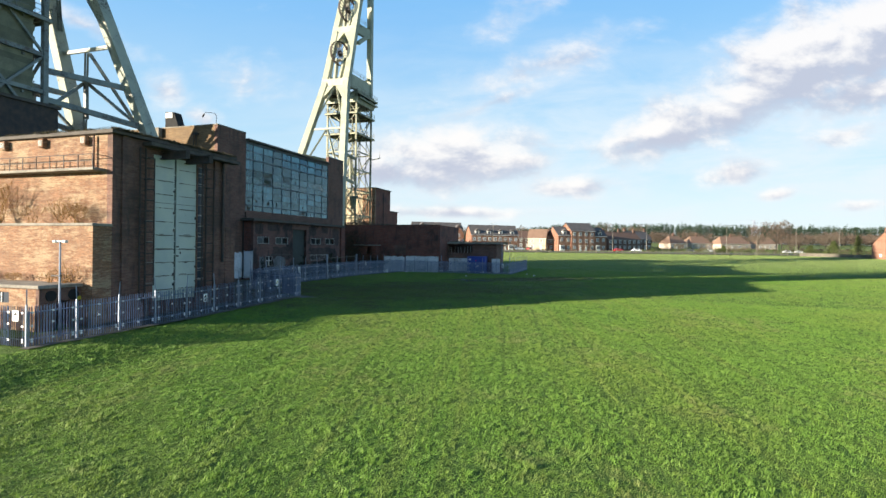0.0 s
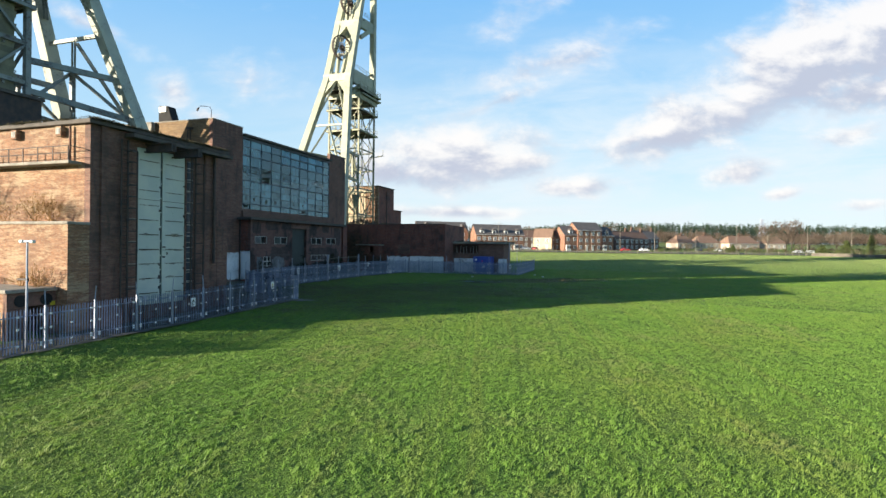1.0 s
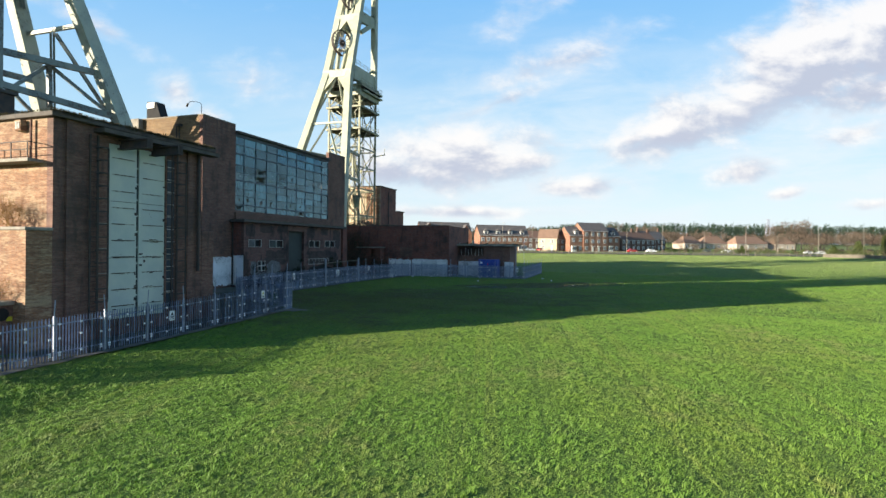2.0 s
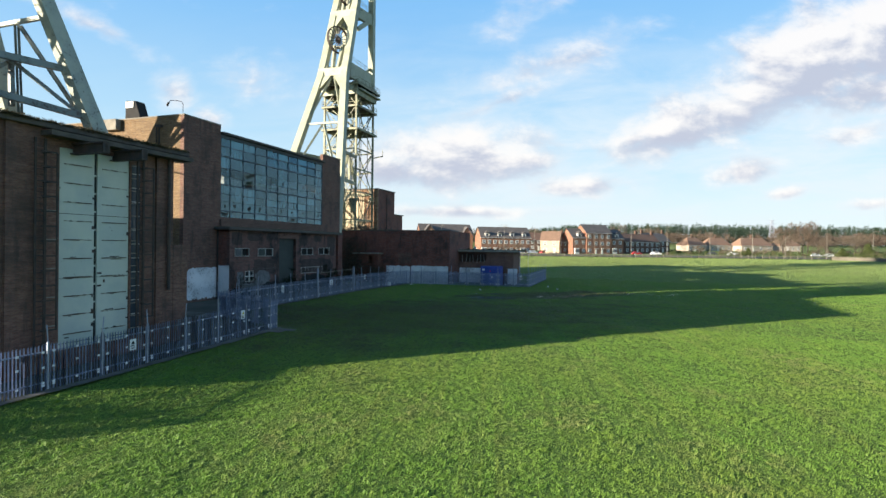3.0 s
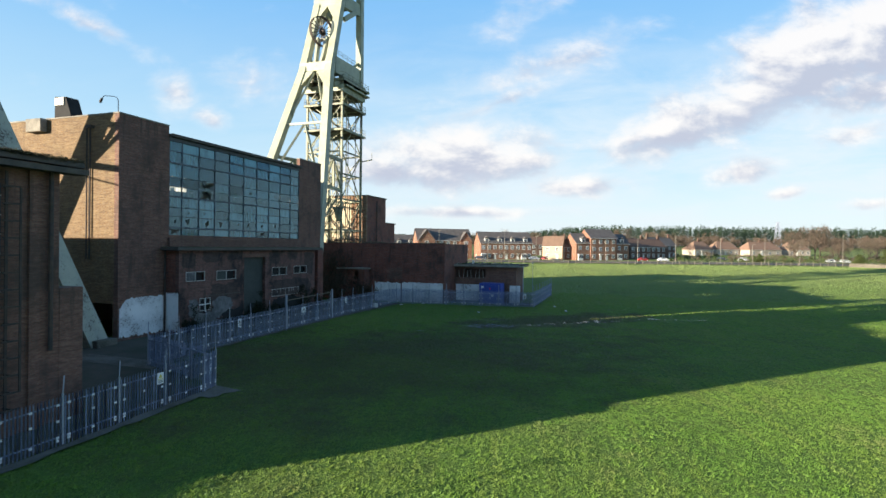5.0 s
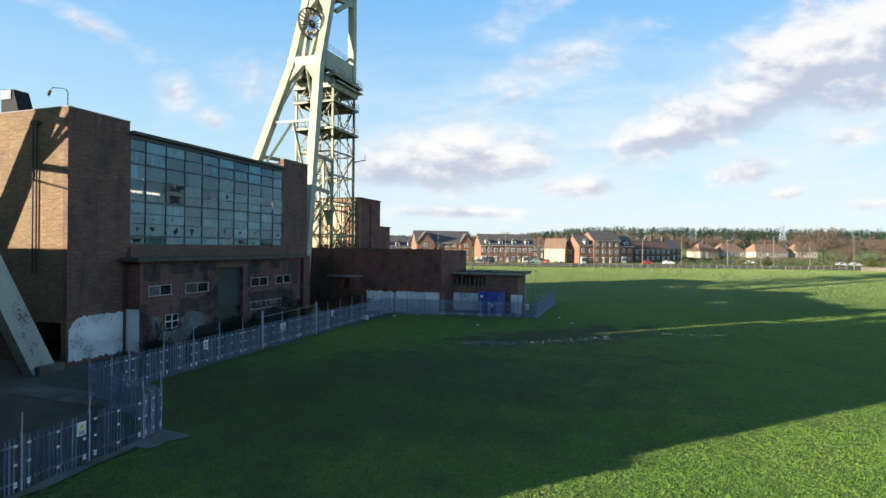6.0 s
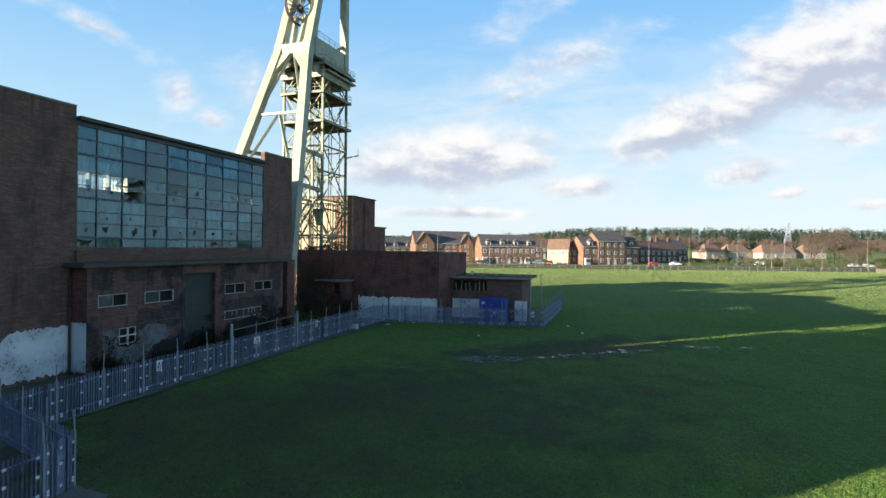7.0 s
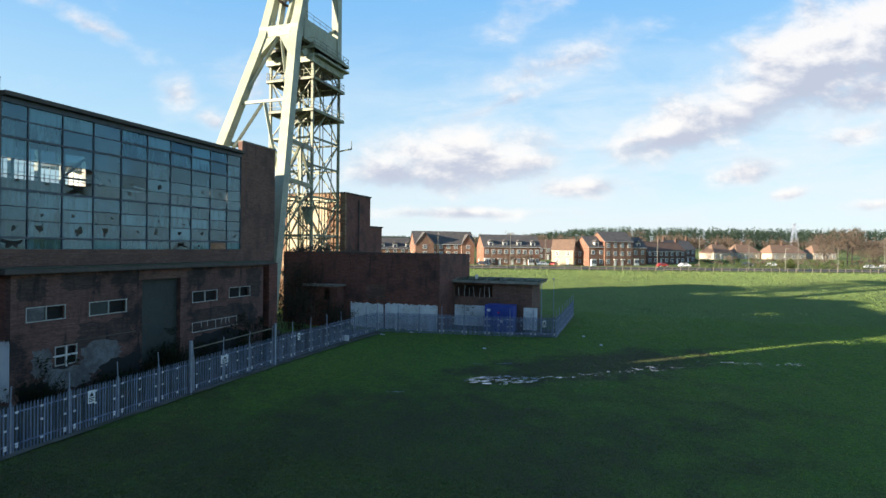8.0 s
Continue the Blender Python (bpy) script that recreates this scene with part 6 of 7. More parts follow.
def roof_moss():
    rng = np.random.default_rng(41)
    pts = [leaf_cloud(rng, (-34.2 + rng.normal() * 0.12, rng.uniform(28.6, 41.3), 12.93), (0.16, 0.35, 0.06 + 0.08 * rng.random()), 46, 0.05, 1.0, 0.0) for q in range(150)]
    pts += [leaf_cloud(rng, (rng.uniform(-60, -34.4), 28.6 + 0.1 * rng.normal(), 12.93), (0.4, 0.14, 0.05 + 0.05 * rng.random()), 36, 0.05, 1.0, 0.0) for q in range(110)]
    tagged(new("roof_moss", triangles("roof_moss", np.concatenate(pts), M_DRY_MOSS)), "ragged dry moss tufts along the hall roof edge", "moss", kind="stuff")


roof_moss()


# ---- yard, strips and wet ground ----
def sheet(name, rect, lift, step, mat, label, category, wobble=0.0):
    x0, x1, y0, y1 = rect
    nx, ny = max(1, round((x1 - x0) / step)), max(1, round((y1 - y0) / step))
    rng = random.Random(name + str(x0))
    bm = bmesh.new()
    g = []
    for j in range(ny + 1):
        row = []
        for i in range(nx + 1):
            x, y = x0 + (x1 - x0) * i / nx, y0 + (y1 - y0) * j / ny
            if i in (0, nx):
                x += rng.uniform(-wobble, wobble)
            row.append(bm.verts.new((x, y, ground_z(x, y) + lift)))
        g.append(row)
    for j in range(ny):
        for i in range(nx):
            bm.faces.new((g[j][i], g[j][i + 1], g[j + 1][i + 1], g[j + 1][i]))
    return single(name, bm, mat, label, category, kind="structure")


sheet("yard", (-34.48, -31.3, 20.95, 47.5), 0.09, 1.2, M_YARD, "dark weedy yard behind the palisade", "yard")
sheet("yard", (-64.0, -34.5, 42.0, 51.0), 0.09, 1.5, M_YARD, "dark weedy yard beside the brick hall", "yard")
sheet("yard", (-49.0, -39.7, 51.0, 96.0), 0.09, 1.5, M_YARD, "dark weedy yard before the power house", "yard")
sheet("yard", (-64.0, -49.0, 51.0, 55.6), 0.09, 1.5, M_YARD, "dark weedy yard under the near headframe", "yard")
sheet("yard", (-40.0, -20.3, 101.3, 106.0), 0.10, 1.5, M_YARD, "dark weedy yard around the low range", "yard")
sheet("concrete_strip", (-31.2, -30.55, 20.4, 47.2), 0.09, 0.7, M_PATH, "broken concrete strip along the fence foot", "kerb", 0.1)
sheet("concrete_strip", (-31.6, -30.0, 46.0, 48.6), 0.07, 0.6, M_PATH, "broken concrete slab at the fence corner", "kerb", 0.25)
sheet("concrete_strip", (-39.75, -39.2, 51.0, 95.5), 0.09, 0.9, M_PATH, "earthy strip along the fence foot", "kerb", 0.1)
sheet("concrete_slab", (-47.0, -38.5, 49.6, 51.6), 0.12, 1.0, M_PATH, "old concrete slab in the yard", "slab", 0.2)


def puddles():
    """Small flat pools lying between the blades along the wet hollows."""
    rng = random.Random(6)
    bm = bmesh.new()
    for x, y, rx, ry, many in WET:
        for q in range(many):
            a, d = rng.uniform(0, 2 * math.pi), rng.random() ** 0.6
            cx, cy = x + rx * d * math.cos(a), y + ry * d * math.sin(a) + 0.33 * rx * d * math.cos(a)
            z = ground_z(cx, cy) + 0.18
            w, h = (rng.uniform(0.10, 0.48), rng.uniform(0.05, 0.15)) if many > 50 else (rng.uniform(0.08, 0.4), rng.uniform(0.03, 0.09))
            ring = []
            for i in range(9):
                b = 2 * math.pi * i / 9
                r = rng.uniform(0.5, 1.1)
                ex, ey = w * r * math.cos(b), h * r * math.sin(b)
                ring.append(bm.verts.new((cx + ex * 0.944 - ey * 0.331, cy + ex * 0.331 + ey * 0.944, z + q * 0.0002)))
            bm.faces.new(ring)
    single("rain_puddles", bm, M_WATER, "shallow rain puddles lying in the trampled grass", "puddle", kind="stuff")


puddles()


def litter():
    rng = random.Random(9)
    for x, y, w in ((-40.1, 88.3, 0.7), (-26.0, 91.5, 0.3), (-38.5, 93.8, 0.5), (-15.0, 98.0, 0.3), (-36.3, 97.0, 0.4), (-17.2, 103.0, 0.3)):
        z = ground_z(x, y) + 0.1
        single("litter", boxed(x - w / 2, x + w / 2, y - 0.12, y + 0.12, z - 0.06, z + (0.55 if w > 0.6 else 0.05), bevel=0.02), M_SIGN, "scrap of pale board on the grass", "litter", "litter")


litter()


# ---- street, houses and woods beyond the field ----
O, RIGHT, AHEAD = Vector((-78.0, 226.8, 0)), Vector((0.9436, 0.331, 0)), Vector((-0.331, 0.9436, 0))
STREET = radians(19.33)


def street(u, v):
    p = O + RIGHT * u + AHEAD * v
    return p.x, p.y, ground_z(p.x, p.y)


def local_part(name, bm, mat, parent, label=""):
    ob = new(name, mesh_of(name, bm, mat))
    ob.parent = parent
    if label:
        ob["label"] = label
    return ob


def gable_roof(w, d, eave, ridge, over=0.3, thick=0.18, hip=0.0):
    bm = bmesh.new()
    a = [(-over, -over, eave), (w + over, -over, eave), (w + over - hip, d / 2, ridge), (-over + hip, d / 2, ridge)]
    b = [(w + over, d + over, eave), (-over, d + over, eave), (-over + hip, d / 2, ridge), (w + over - hip, d / 2, ridge)]
    quads = [a, b]
    if hip:
        quads += [[(w + over, -over, eave), (w + over, d + over, eave), (w + over - hip, d / 2, ridge)], [(-over, d + over, eave), (-over, -over, eave), (-over + hip, d / 2, ridge)]]
    for q in quads:
        lo = [bm.verts.new(v) for v in q]
        hi = [bm.verts.new((v[0], v[1], v[2] + thick)) for v in q]
        bm.faces.new(lo[::-1])
        bm.faces.new(hi)
        for i in range(len(q)):
            j = (i + 1) % len(q)
            bm.faces.new((lo[i], lo[j], hi[j], hi[i]))
    return bm


def house_shell(w, d, eave, ridge):
    bm = bmesh.new()
    front = [bm.verts.new((x, 0, z)) for x, z in ((0, -1), (w, -1), (w, eave), (0, eave))]
    back = [bm.verts.new((x, d, z)) for x, z in ((0, -1), (w, -1), (w, eave), (0, eave))]
    tops = [bm.verts.new((x, d / 2, ridge)) for x in (0, w)]
    bm.faces.new(front)
    bm.faces.new(back[::-1])
    bm.faces.new((front[0], front[3], tops[0], back[3], back[0]))
    bm.faces.new((front[1], back[1], back[2], tops[1], front[2]))
    return bm


def house_window(t, x, z, w, h, y=0.0, mullion=True):
    win = local_part("window", boxed(x - w / 2 - 0.14, x + w / 2 + 0.14, y - 0.06, y + 0.05, z - 0.12, z + h + 0.14), M_FRAME_WHITE, t)
    for s in ((-1, 1) if mullion else (0,)):
        pw = w / 2 - 0.14 if mullion else w
        cx = x + s * w / 4
        local_part("pane", boxed(cx - pw / 2, cx + pw / 2, y - 0.075, y - 0.062, z + 0.05, z + h * 0.46), M_HOUSE_GLASS, win)
        local_part("pane", boxed(cx - pw / 2, cx + pw / 2, y - 0.075, y - 0.062, z + h * 0.56, z + h - 0.05), M_HOUSE_GLASS, win)
    local_part("sill", boxed(x - w / 2 - 0.15, x + w / 2 + 0.15, y - 0.14, y - 0.061, z - 0.17, z - 0.09), M_CONCRETE, win)


def house(u, v, turn, w, d, eave, ridge, cols, rows, wallmat, roofmat, label, dormers=0, gables=(), doors=(), chimneys=(), bays=(), hip=0.0):
    x, y, z = street(u, v)
    t = new("house")
    tagged(t, label, "house", "houses along the street")
    shell = house_shell(w, d, eave, ridge if not hip else eave + 0.01)
    local_part("wall", shell, wallmat, t)
    roof = local_part("roof", gable_roof(w, d, eave, ridge, hip=hip), roofmat, t)
    step = eave / rows
    for i in range(cols):
        cx = (i + 0.5) * w / cols
        for r in range(rows):
            if r == 0 and i in doors:
                door = local_part("door", boxed(cx - 0.5, cx + 0.5, -0.07, 0.05, 0, 2.1), M_FRAME_WHITE, t)
                local_part("porch", boxed(cx - 0.8, cx + 0.8, -0.8, -0.004, 2.3, 2.5), M_FRAME_WHITE, door)
            elif r == 0 and i in bays:
                bay = local_part("bay", boxed(cx - 1.1, cx + 1.1, -0.7, -0.004, 0, 2.6, bevel=0.05), M_FRAME_WHITE, t, "white bay window")
                for s in (-0.7, 0, 0.7):
                    local_part("pane", boxed(cx + s - 0.28, cx + s + 0.28, -0.72, -0.702, 0.9, 2.2), M_HOUSE_GLASS, bay)
            else:
                house_window(t, cx, r * step + 0.95, 1.15, min(1.35, step - 1.25))
    # small windows on the end wall
    for r in range(rows - 1):
        local_part("end_window", boxed(-0.06, 0.05, d * 0.6, d * 0.6 + 0.8, r * step + 1.1, r * step + 2.1), M_FRAME_WHITE, t)
    for i in range(dormers):
        cx = (i + 0.5) * w / dormers
        zb = eave + 0.35
        y0 = d / 2 * (zb - eave) / (ridge - eave)
        dorm = local_part("dormer", boxed(cx - 0.85, cx + 0.85, y0 - 0.1, y0 + 2.0, zb, zb + 1.6), M_FRAME_WHITE, t, "small white gabled dormer")
        bm = bmesh.new()
        a = [bm.verts.new((cx + sx, yy, zz)) for yy in (y0 - 0.3, y0 + 2.6) for sx, zz in ((-1.05, zb + 1.6), (1.05, zb + 1.6), (0, zb + 2.5))]
        for q in ((0, 1, 2), (5, 4, 3), (0, 2, 5, 3), (1, 4, 5, 2), (0, 3, 4, 1)):
            bm.faces.new([a[i2] for i2 in q])
        local_part("dormer_roof", bm, roofmat, dorm)
        local_part("pane", boxed(cx - 0.55, cx + 0.55, y0 - 0.115, y0 - 0.102, zb + 0.25, zb + 1.35), M_HOUSE_GLASS, dorm)
    for g0, g1, top in gables:
        bm = bmesh.new()
        ring = []
        for yy in (-0.7, d / 2):
            ring.append([bm.verts.new((xx, yy, zz)) for xx, zz in ((g0, -1), (g1, -1), (g1, eave), ((g0 + g1) / 2, top), (g0, eave))])
        bm.faces.new(ring[0])
        for i in range(5):
            bm.faces.new((ring[0][i], ring[1][i], ring[1][(i + 1) % 5], ring[0][(i + 1) % 5]))
        gab = local_part("front_gable", bm, wallmat, t)
        c = (g0 + g1) / 2
        bm = bmesh.new()
        for s in (-1, 1):
            beam(bm, (c + s * (g1 - g0) / 4 * 1.08, -0.95, (eave + top) / 2 + 0.1), (c + s * (g1 - g0) / 4 * 1.08, d / 2, (eave + top) / 2 + 0.1),
                 math.dist((g0, eave), (c, top)) * 1.1, 0.18, up=(s * (top - eave), 0, (g1 - g0) / 2))
        local_part("gable_roof", bm, roofmat, gab)
        for r in range(rows):
            house_window(t, c, r * step + 0.95, 1.3, min(1.35, step - 1.25), y=-0.7)
    for cx in chimneys:
        stack = local_part("chimney", boxed(cx - 0.5, cx + 0.5, d / 2 - 0.4, d / 2 + 0.4, ridge - 0.6, ridge + 1.5), M_BRICK_OLD, roof)
        for s in (-0.25, 0.25):
            local_part("chimney_pot", tube(bmesh.new(), (cx + s, d / 2, ridge + 1.5), (cx + s, d / 2, ridge + 2.0), 0.14), M_TILE, t)
    local_part("gutter", boxed(-0.3, w + 0.3, -0.42, -0.31, eave - 0.05, eave + 0.08), M_FRAME_WHITE, t)
    t.location = (x, y, z)
    t.rotation_euler = (0, 0, STREET + radians(turn))
    return t


NEWB, OLD = "new red-brick house with a dark slate roof and white windows", "older dark-brick terrace with chimneys"
house(-26.5, 12, 16, 15.5, 8, 5.2, 9.6, 5, 2, M_BRICK_HOUSE, M_SLATE, "red-brick terrace with a dark roof and white dormers", dormers=3)
house(-10.5, 0, 15, 23.0, 9, 7.4, 12.3, 8, 3, M_BRICK_HOUSE, M_SLATE, "long three-storey red-brick house with two front gables", gables=((0.2, 7.2, 11.6), (18.0, 23.0, 11.0)), doors=(3, 5), bays=())
house(15.0, -2, 15, 22.5, 8.5, 6.6, 11.2, 9, 2, M_BRICK_HOUSE, M_SLATE, "red-brick terrace with white bay windows and four dormers", dormers=4, doors=(2, 4, 6), bays=(0, 7))
house(41.0, 3.0, -20, 8.0, 9, 5.4, 9.6, 2, 2, M_RENDER, M_TILE, "cream-rendered house with an orange tiled roof", doors=(1,))
house(48.8, 5.0, -20, 4.6, 8, 5.0, 8.4, 2, 2, M_BRICK_HOUSE, M_TILE, "small orange-brick house with a tiled roof", doors=(0,))
house(54.0, -1, 19, 7.0, 9.5, 6.9, 11.0, 2, 2, M_BRICK_HOUSE, M_SLATE, NEWB, dormers=1, bays=(0,))
house(60.3, 0.6, 19, 12.5, 9.5, 9.0, 12.8, 4, 3, M_BRICK_HOUSE, M_SLATE, "three-storey red-brick house with a dark slate roof", doors=(1, 2))
house(72.2, 5.4, 19, 6.5, 9.0, 6.7, 10.8, 2, 2, M_BRICK_HOUSE, M_SLATE, NEWB, dormers=1, bays=(0,))
house(40.0, 46, 12, 24.0, 9, 5.2, 9.2, 7, 2, M_BRICK_OLD, M_TILE_OLD, "older brick row behind the new houses", doors=(2, 5), chimneys=(0.6, 23.4))
house(82.0, 16, 24, 21.0, 9, 5.2, 9.0, 7, 2, M_BRICK_OLD, M_TILE_OLD, OLD, doors=(2, 5), chimneys=(0.6, 10.5, 20.4))
house(99.0, 34, 24, 15.0, 9, 5.6, 9.6, 5, 2, M_BRICK_OLD, M_SLATE, OLD, doors=(1, 3), chimneys=(0.6, 14.4))
for u, v, w, turn in ((136, 70, 13, 20), (152, 78, 15, 15), (169, 76, 22, 15), (196, 84, 14, 10)):
    house(u, v, turn, w, 9, 3.2, 7.6, 4, 1, M_RENDER_PALE, M_TILE, "pale rendered bungalow with a hipped brown tiled roof", doors=(1,), hip=3.5, chimneys=(w / 2,))
house(167.0, -48, 22, 11, 8.5, 5.6, 10.2, 3, 2, M_BRICK_HOUSE, M_TILE_OLD, "red-brick gabled house beyond the field hedge", doors=(1,), chimneys=(1.0,))


def street_strip(name, v0, v1, lift, mat, label, category, u0=-110, u1=330):
    bm = bmesh.new()
    rows = []
    for i in range(56):
        u = u0 + (u1 - u0) * i / 55
        row = []
        for v in (v0, v1):
            x, y, z = street(u, v)
            row.append(bm.verts.new((x, y, z + lift)))
        rows.append(row)
    for a, b in zip(rows, rows[1:]):
        bm.faces.new((a[0], b[0], b[1], a[1]))
    single(name, bm, mat, label, category, kind="structure")


street_strip("road", -18, -10, 0.10, M_ROAD, "grey asphalt road beyond the field", "road")
street_strip("pavement", -9.9, -7.6, 0.22, M_PATH, "pale pavement along the houses", "pavement")
street_strip("pavement", -20.6, -18.1, 0.18, M_PATH, "pale pavement along the field", "pavement")


def timber_fence():
    t = thing("timber_fence", street(-60, -24), "low timber post-and-rail fence along the field edge", "fence")
    post = mesh_of("post", boxed(-0.09, 0.09, -0.09, 0.09, -0.3, 1.45, bevel=0.015), M_WOOD)
    last = None
    for i in range(112):
        u = -60 + i * 2.7
        x, y, z = street(u, -24)
        piece("post", post, t, (x, y, z), STREET)
        if last and i % 9 != 4:
            for h in (0.6, 1.2):
                part("rail", bar((last[0], last[1], last[2] + h), (x, y, z + h), 0.05, 0.12), M_WOOD, t)
        last = (x, y, z)


timber_fence()


def garden_fence():
    t = thing("garden_fence", street(146, -26), "pale close-boarded garden fence", "fence")
    a, b = Vector(street(146, -26)), Vector(street(194, -50))
    for i in range(24):
        p, q = a.lerp(b, i / 24), a.lerp(b, (i + 0.96) / 24)
        p.z, q.z = ground_z(p.x, p.y), ground_z(q.x, q.y)
        part("panel", bar((p.x, p.y, p.z + 0.6), (q.x, q.y, q.z + 0.6), 0.05, 1.3), M_WOOD, t)


garden_fence()


def street_lamp(u, v, top):
    x, y, z = street(u, v)
    t = thing("street_lamp", (x, y, z), "tall pale grey street lamp with a short arm", "street lamp", "street lamps")
    part("column", tube(bmesh.new(), (x, y, z - 0.3), (x, y, top), 0.09, 0.05), M_CONCRETE, t)
    part("arm", bar((x, y, top), (x + 0.7, y - 0.3, top + 0.10), 0.06, 0.06), M_CONCRETE, t)
    part("lamp_head", boxed(x + 0.5, x + 1.0, y - 0.5, y - 0.2, top + 0.05, top + 0.18, bevel=0.04), M_CONCRETE, t)


for px, top in ((775, 14.9), (868, 11.2), (903, 15.3), (965, 13.2), (1163, 13.6), (1237, 15.0), (1325, 13.2), (1412, 15.0), (1460, 11.2), (1565, 15.0), (1660, 14.5), (1370, 10.8)):
    street_lamp((px - 784) * 0.196, -13.5 if top > 12 else -19.5, top)


def car(u, v, turn, paint, label):
    x, y, z = street(u, v)
    t = new("parked_car")
    tagged(t, label, "car", "parked cars")
    bm = bmesh.new()
    prof = [(-2.1, 0.35), (2.1, 0.35), (2.1, 0.75), (1.3, 0.9), (0.8, 1.42), (-1.0, 1.45), (-1.7, 0.95), (-2.1, 0.85)]
    sides = [[bm.verts.new((a, s * (0.85 if b < 1.2 else 0.68), b)) for a, b in prof] for s in (-1, 1)]
    bm.faces.new(sides[0][::-1])
    bm.faces.new(sides[1])
    for i in range(8):
        bm.faces.new((sides[0][i], sides[0][(i + 1) % 8], sides[1][(i + 1) % 8], sides[1][i]))
    bmesh.ops.recalc_face_normals(bm, faces=bm.faces)
    local_part("body", bm, paint, t)
    for s in (-1, 1):
        local_part("side_window", boxed(-0.95, 0.75, s * 0.79 - 0.02, s * 0.79 + 0.02, 0.95, 1.32), M_HOUSE_GLASS, t)
        for a in (-1.3, 1.3):
            wheel = local_part("wheel", tube(bmesh.new(), (a, s * 0.9, 0.32), (a, s * 0.68, 0.32), 0.32, sides=14), M_INK, t)
            local_part("rim", tube(bmesh.new(), (a, s * 0.915, 0.32), (a, s * 0.9, 0.32), 0.19, sides=10), M_ZINC, wheel)
    local_part("windscreen", bar((1.28, 0, 0.93), (0.83, 0, 1.40), 1.3, 0.03, up=(1, 0, 0.6)), M_HOUSE_GLASS, t)
    t.location = (x, y, z + 0.1)
    t.rotation_euler = (0, 0, STREET + radians(turn))


M_CAR_RED = plain("red_car_paint", (0.35, 0.03, 0.025), (0.30, 0.025, 0.02), 0.3)
M_CAR_WHITE = plain("white_car_paint", (0.7, 0.71, 0.72), (0.62, 0.63, 0.65), 0.3)
M_CAR_DARK = plain("dark_car_paint", (0.03, 0.035, 0.05), (0.04, 0.045, 0.06), 0.3)
for u, v, turn, paint, label in ((36.5, -3, 5, M_CAR_WHITE, "white parked car beside the red-brick houses"), (40.8, -2, 60, M_CAR_RED, "red parked car beside the red-brick houses"),
                                 (80.0, -4, 10, M_CAR_RED, "red parked car in front of the dark terrace"), (88.5, -3, 5, M_CAR_WHITE, "white parked car in front of the dark terrace"),
                                 (118.0, 8, 0, M_CAR_DARK, "dark parked car by the bungalows"), (126.0, 6, 0, M_CAR_WHITE, "white parked car by the bungalows"),
                                 (157.0, -2, 0, M_CAR_WHITE, "white parked van-like car by the hedge"), (162.5, -2, 0, M_CAR_WHITE, "white parked car by the hedge"), (14.5, -4, 0, M_CAR_DARK, "dark parked car by the terrace")):
    car(u, v, turn, paint, label)


def bare_tree(u, v, high, wide, mat, label, seed, n=1500):
    x, y, z = street(u, v)
    rng = np.random.default_rng(seed)
    r2 = random.Random(seed)
    t = thing("bare_tree", (x, y, z), label, "tree", "winter trees")
    bm = tube(bmesh.new(), (x, y, z - 0.3), (x, y, z + high * 0.45), 0.035 * high * 0.45, 0.012 * high, 7)
    tips = []
    for i in range(9):
        a = 2 * math.pi * i / 9 + r2.uniform(-0.3, 0.3)
        h0 = high * r2.uniform(0.18, 0.45)
        q = (x + wide * 0.45 * math.cos(a) * r2.uniform(0.6, 1), y + wide * 0.45 * math.sin(a) * r2.uniform(0.6, 1), z + high * r2.uniform(0.6, 0.92))
        tube(bm, (x, y, z + h0), q, 0.008 * high, 0.003 * high, 5)
        tips.append(q)
    part("trunk", bm, M_BARK, t)
    pts = [leaf_cloud(rng, (x, y, z + high * 0.62), (wide * 0.5, wide * 0.5, high * 0.36), n // 3, 0.10 + high * 0.006, 2.0, 0.1)]
    for q in tips:
        pts.append(leaf_cloud(rng, q, (wide * 0.2, wide * 0.2, high * 0.16), n // 12, 0.09 + high * 0.006, 2.2, 0.1))
    me = triangles("crown", np.concatenate(pts) - np.array((x, y, z)), mat)
    ob = new("crown", me)
    ob.parent = t


k2 = random.Random(21)
for u, v, h, w in ((157, 20, 9, 9), (163, 30, 15, 10), (170, 26, 15, 10), (178, 34, 16, 10), (168, 12, 7, 9), (176, 18, 8, 9), (184, 30, 11, 10),
                   (192, 22, 9, 9), (200, 28, 10, 10), (120, 24, 4, 5), (110, 62, 13, 10), (98, 75, 14, 11), (120, 80, 13, 10), (84, 70, 12, 10),
                   (14, 48, 12, 10), (-2, 55, 12, 10), (32, 52, 12, 10), (46, 60, 12, 10), (210, 40, 12, 10), (225, 30, 9, 9), (24, -7, 4.0, 4), (30, -6.5, 4.5, 4)):
    bare_tree(u, v, h, w, k2.choice((M_TWIG, M_TWIG_RED)), "leafless brown winter tree by the houses", int(u * 3 + v + 500), 1500 if h > 6 else 700)


def evergreen(u, v, high, wide, seed):
    x, y, z = street(u, v)
    rng = np.random.default_rng(seed)
    t = thing("evergreen_tree", (x, y, z), "dense yellow-green garden conifer", "tree", "garden evergreens")
    part("trunk", tube(bmesh.new(), (x, y, z - 0.2), (x, y, z + high * 0.7), 0.14, 0.05), M_BARK, t)
    pts = [leaf_cloud(rng, (x, y, z + high * f), (wide * 0.5 * (1.1 - f), wide * 0.5 * (1.1 - f), high * 0.2), 420, 0.2) for f in (0.2, 0.38, 0.56, 0.74, 0.88)]
    ob = new("crown", triangles("crown", np.concatenate(pts) - np.array((x, y, z)), M_HEDGE))
    ob.parent = t


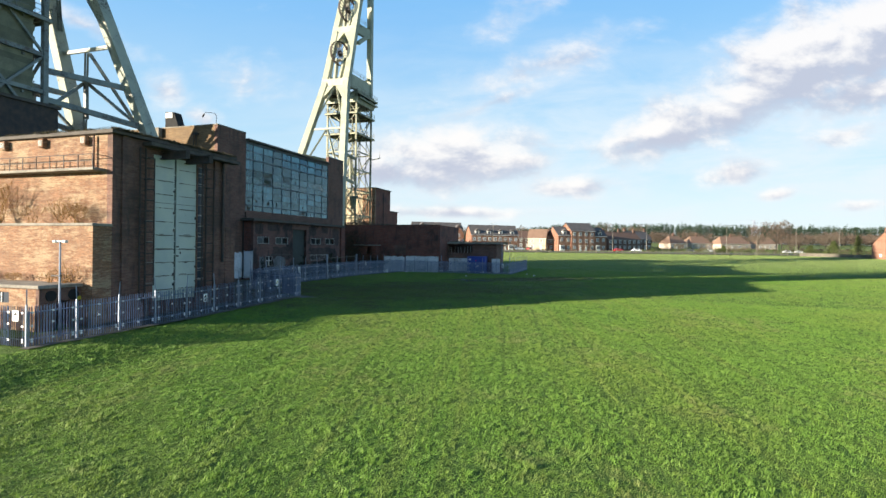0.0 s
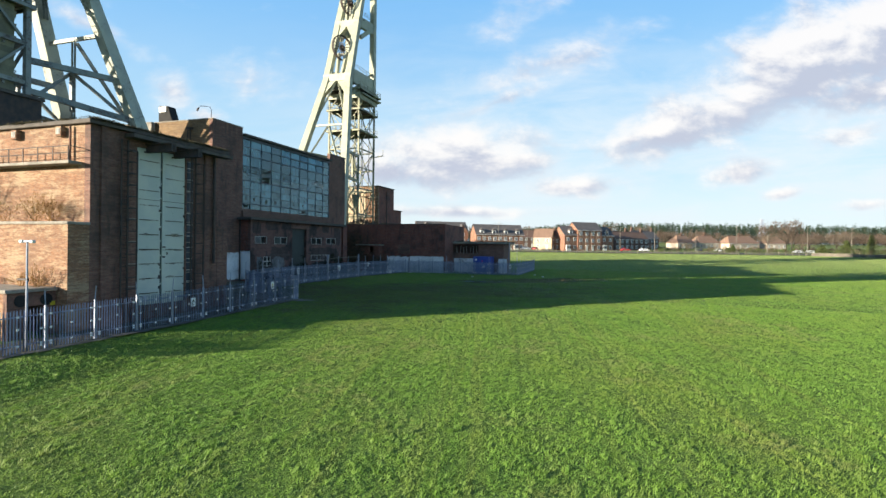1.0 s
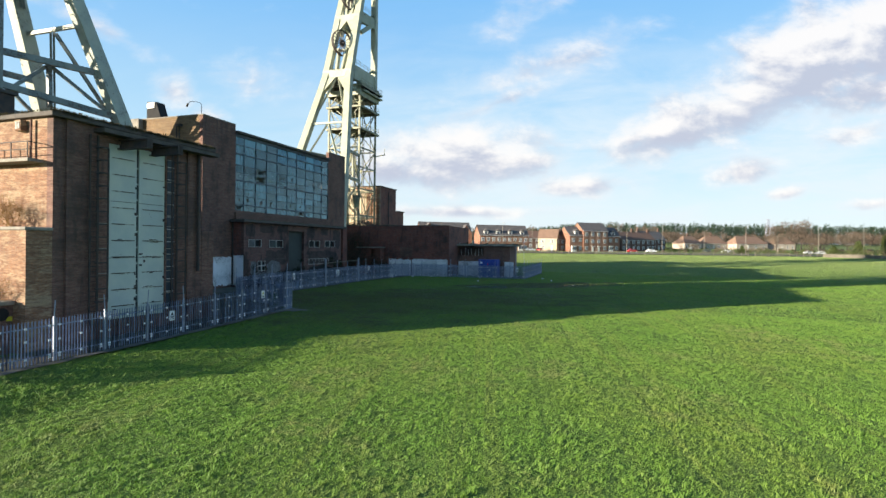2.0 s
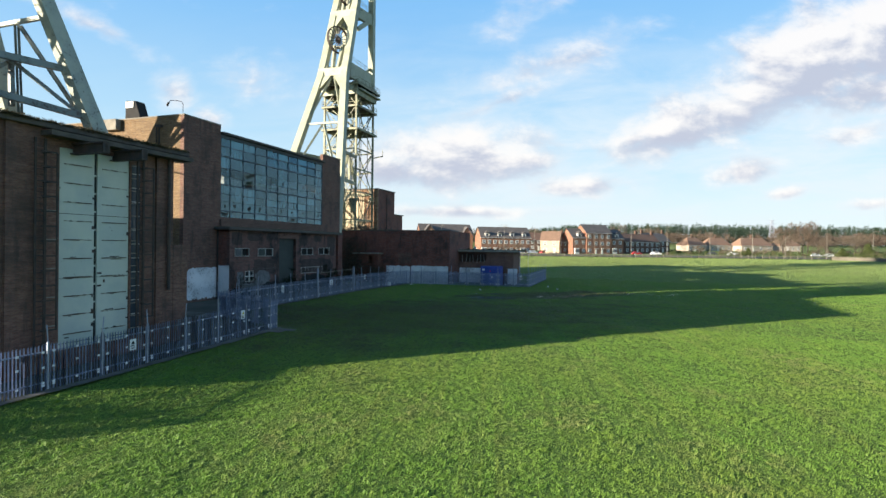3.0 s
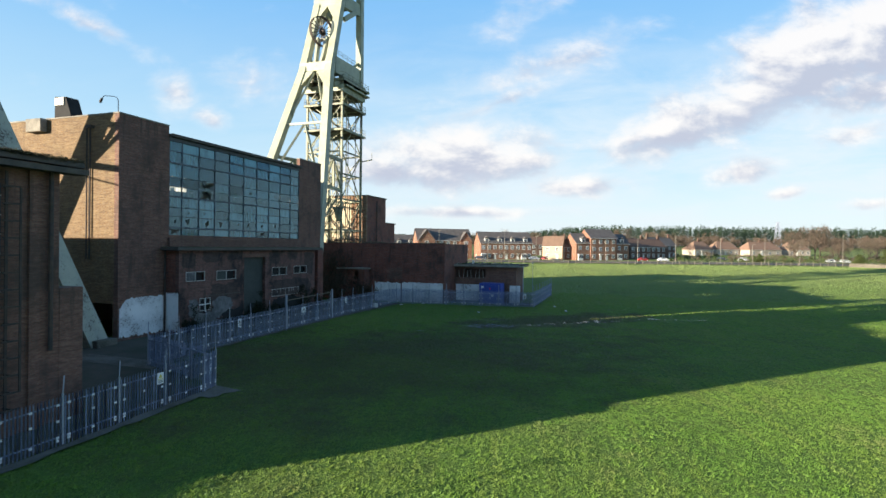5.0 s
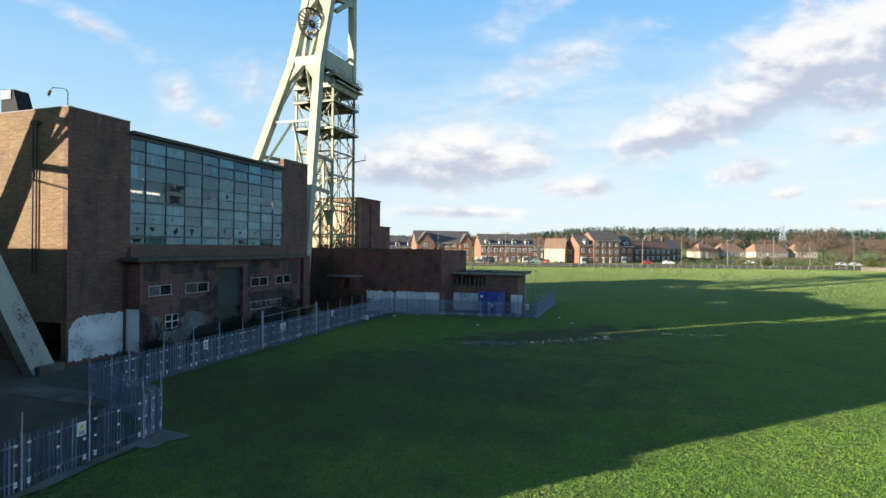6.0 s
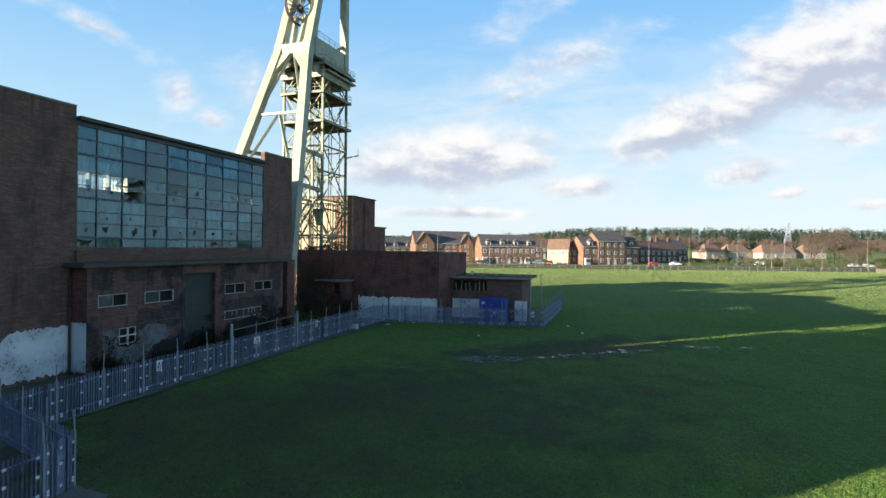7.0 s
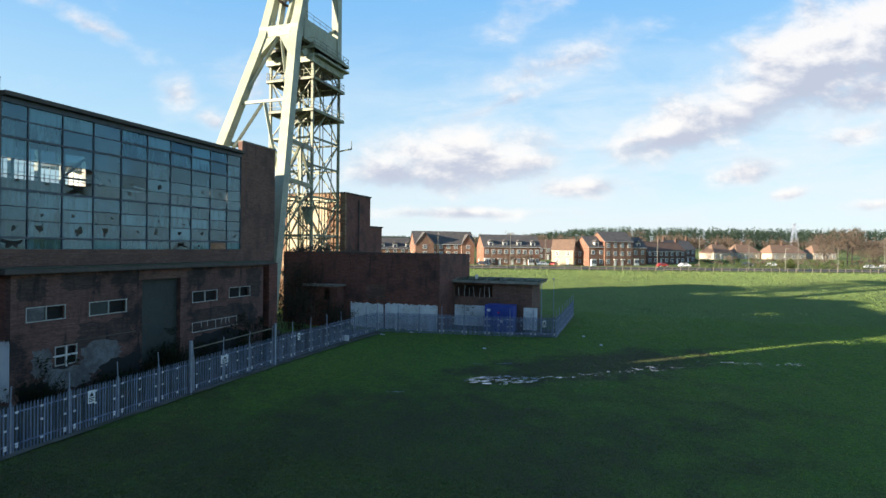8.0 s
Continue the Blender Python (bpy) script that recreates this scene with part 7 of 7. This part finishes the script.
for n, (u, v, h, w) in enumerate(((163, -22, 6.0, 8), (156, -18, 4.0, 6), (170, -26, 8.5, 6.5), (178, -28, 8.0, 9), (186, -30, 8.5, 8), (194, -28, 8, 9), (128, -2, 3.2, 4))):
    evergreen(u, v, h, w, 60 + n)


def hedge():
    rng = np.random.default_rng(8)
    pts = []
    for i in range(60):
        u = 95 + i * 2.3
        x, y, z = street(u, -4 + 2 * math.sin(i))
        pts.append(leaf_cloud(rng, (x, y, z + 0.8), (1.6, 1.2, 0.9 + 0.4 * rng.random()), 160, 0.16))
    ob = new("hedge", triangles("hedge", np.concatenate(pts), M_HEDGE))
    tagged(ob, "low scrubby green and brown hedge by the road", "hedge", kind="stuff")


hedge()


def scrub():
    rng = np.random.default_rng(18)
    for mat, n, u0, u1, v0, v1, h0, h1, label in ((M_TWIG, 130, 92, 240, -2, 60, 0.8, 2.2, "brown leafless scrub on the waste ground by the bungalows"),
                                                  (M_HEDGE, 60, 92, 240, 2, 60, 0.8, 1.8, "low green scrub on the waste ground by the bungalows")):
        pts = []
        for i in range(n):
            x, y, z = street(rng.uniform(u0, u1), rng.uniform(v0, v1))
            h = rng.uniform(h0, h1)
            pts.append(leaf_cloud(rng, (x, y, z + h * 0.5), (h * 0.9, h * 0.9, h * 0.55), 90, 0.22, 1.5, 0.1))
        tagged(new("scrub", triangles("scrub", np.concatenate(pts), mat)), label, "scrub", kind="stuff")


scrub()


def woods():
    rng = np.random.default_rng(4)
    pts = []
    for i in range(2000):
        v = rng.uniform(250, 340)
        u = rng.uniform(-160, 470)
        x, y, z = street(u, v)
        h = rng.uniform(14.5, 20.0) * (0.45 + 0.55 * smooth(40, 150, u))
        for f in (0.12, 0.30, 0.48, 0.64, 0.78, 0.90):
            r = 3.0 * (1.25 - max(f, 0.35))
            pts.append(leaf_cloud(rng, (x, y, z + h * f), (r, r, h * 0.10), 20, 0.5, 0.8))
    ob = new("pine_wood", triangles("pine_wood", np.concatenate(pts), M_PINE))
    tagged(ob, "dark green pine wood along the skyline", "forest", kind="stuff")
    pts = []
    for i in range(260):
        v = rng.uniform(190, 245)
        u = rng.uniform(60, 420)
        x, y, z = street(u, v)
        h = rng.uniform(7, 12)
        pts.append(leaf_cloud(rng, (x, y, z + h * 0.6), (3.2, 3.2, h * 0.45), 130, 0.45, 1.6, 0.1))
    ob = new("brown_wood", triangles("brown_wood", np.concatenate(pts), M_TWIG_RED))
    tagged(ob, "belt of brown leafless trees before the pines", "forest", kind="stuff")


woods()


def pylon():
    x, y, z = street(285, 236)
    t = thing("electricity_pylon", (x, y, z), "distant grey lattice electricity pylon", "pylon")
    top = 33.0
    bm = bmesh.new()
    for a, b in ((-1, -1), (1, -1), (1, 1), (-1, 1)):
        beam(bm, (x + a * 2.8, y + b * 2.8, z), (x + a * 0.5, y + b * 0.5, top), 0.28, 0.28)
    for i in range(7):
        f, g = i / 7, (i + 1) / 7
        r, q = 2.8 - 2.3 * f, 2.8 - 2.3 * g
        zz, zn = z + (top - z) * f, z + (top - z) * g
        for s in (-1, 1):
            beam(bm, (x - r, y + s * r, zz), (x + q, y + s * q, zn), 0.16, 0.16)
            beam(bm, (x + r, y + s * r, zz), (x - q, y + s * q, zn), 0.16, 0.16)
    part("tower", bm, M_GALV_POST, t)
    for h, w in ((0.72, 4.5), (0.86, 3.6), (0.98, 2.4)):
        zz = z + (top - z) * h
        part("cross_arm", bar((x - w, y, zz), (x + w, y, zz), 0.25, 0.3), M_GALV_POST, t)


pylon()
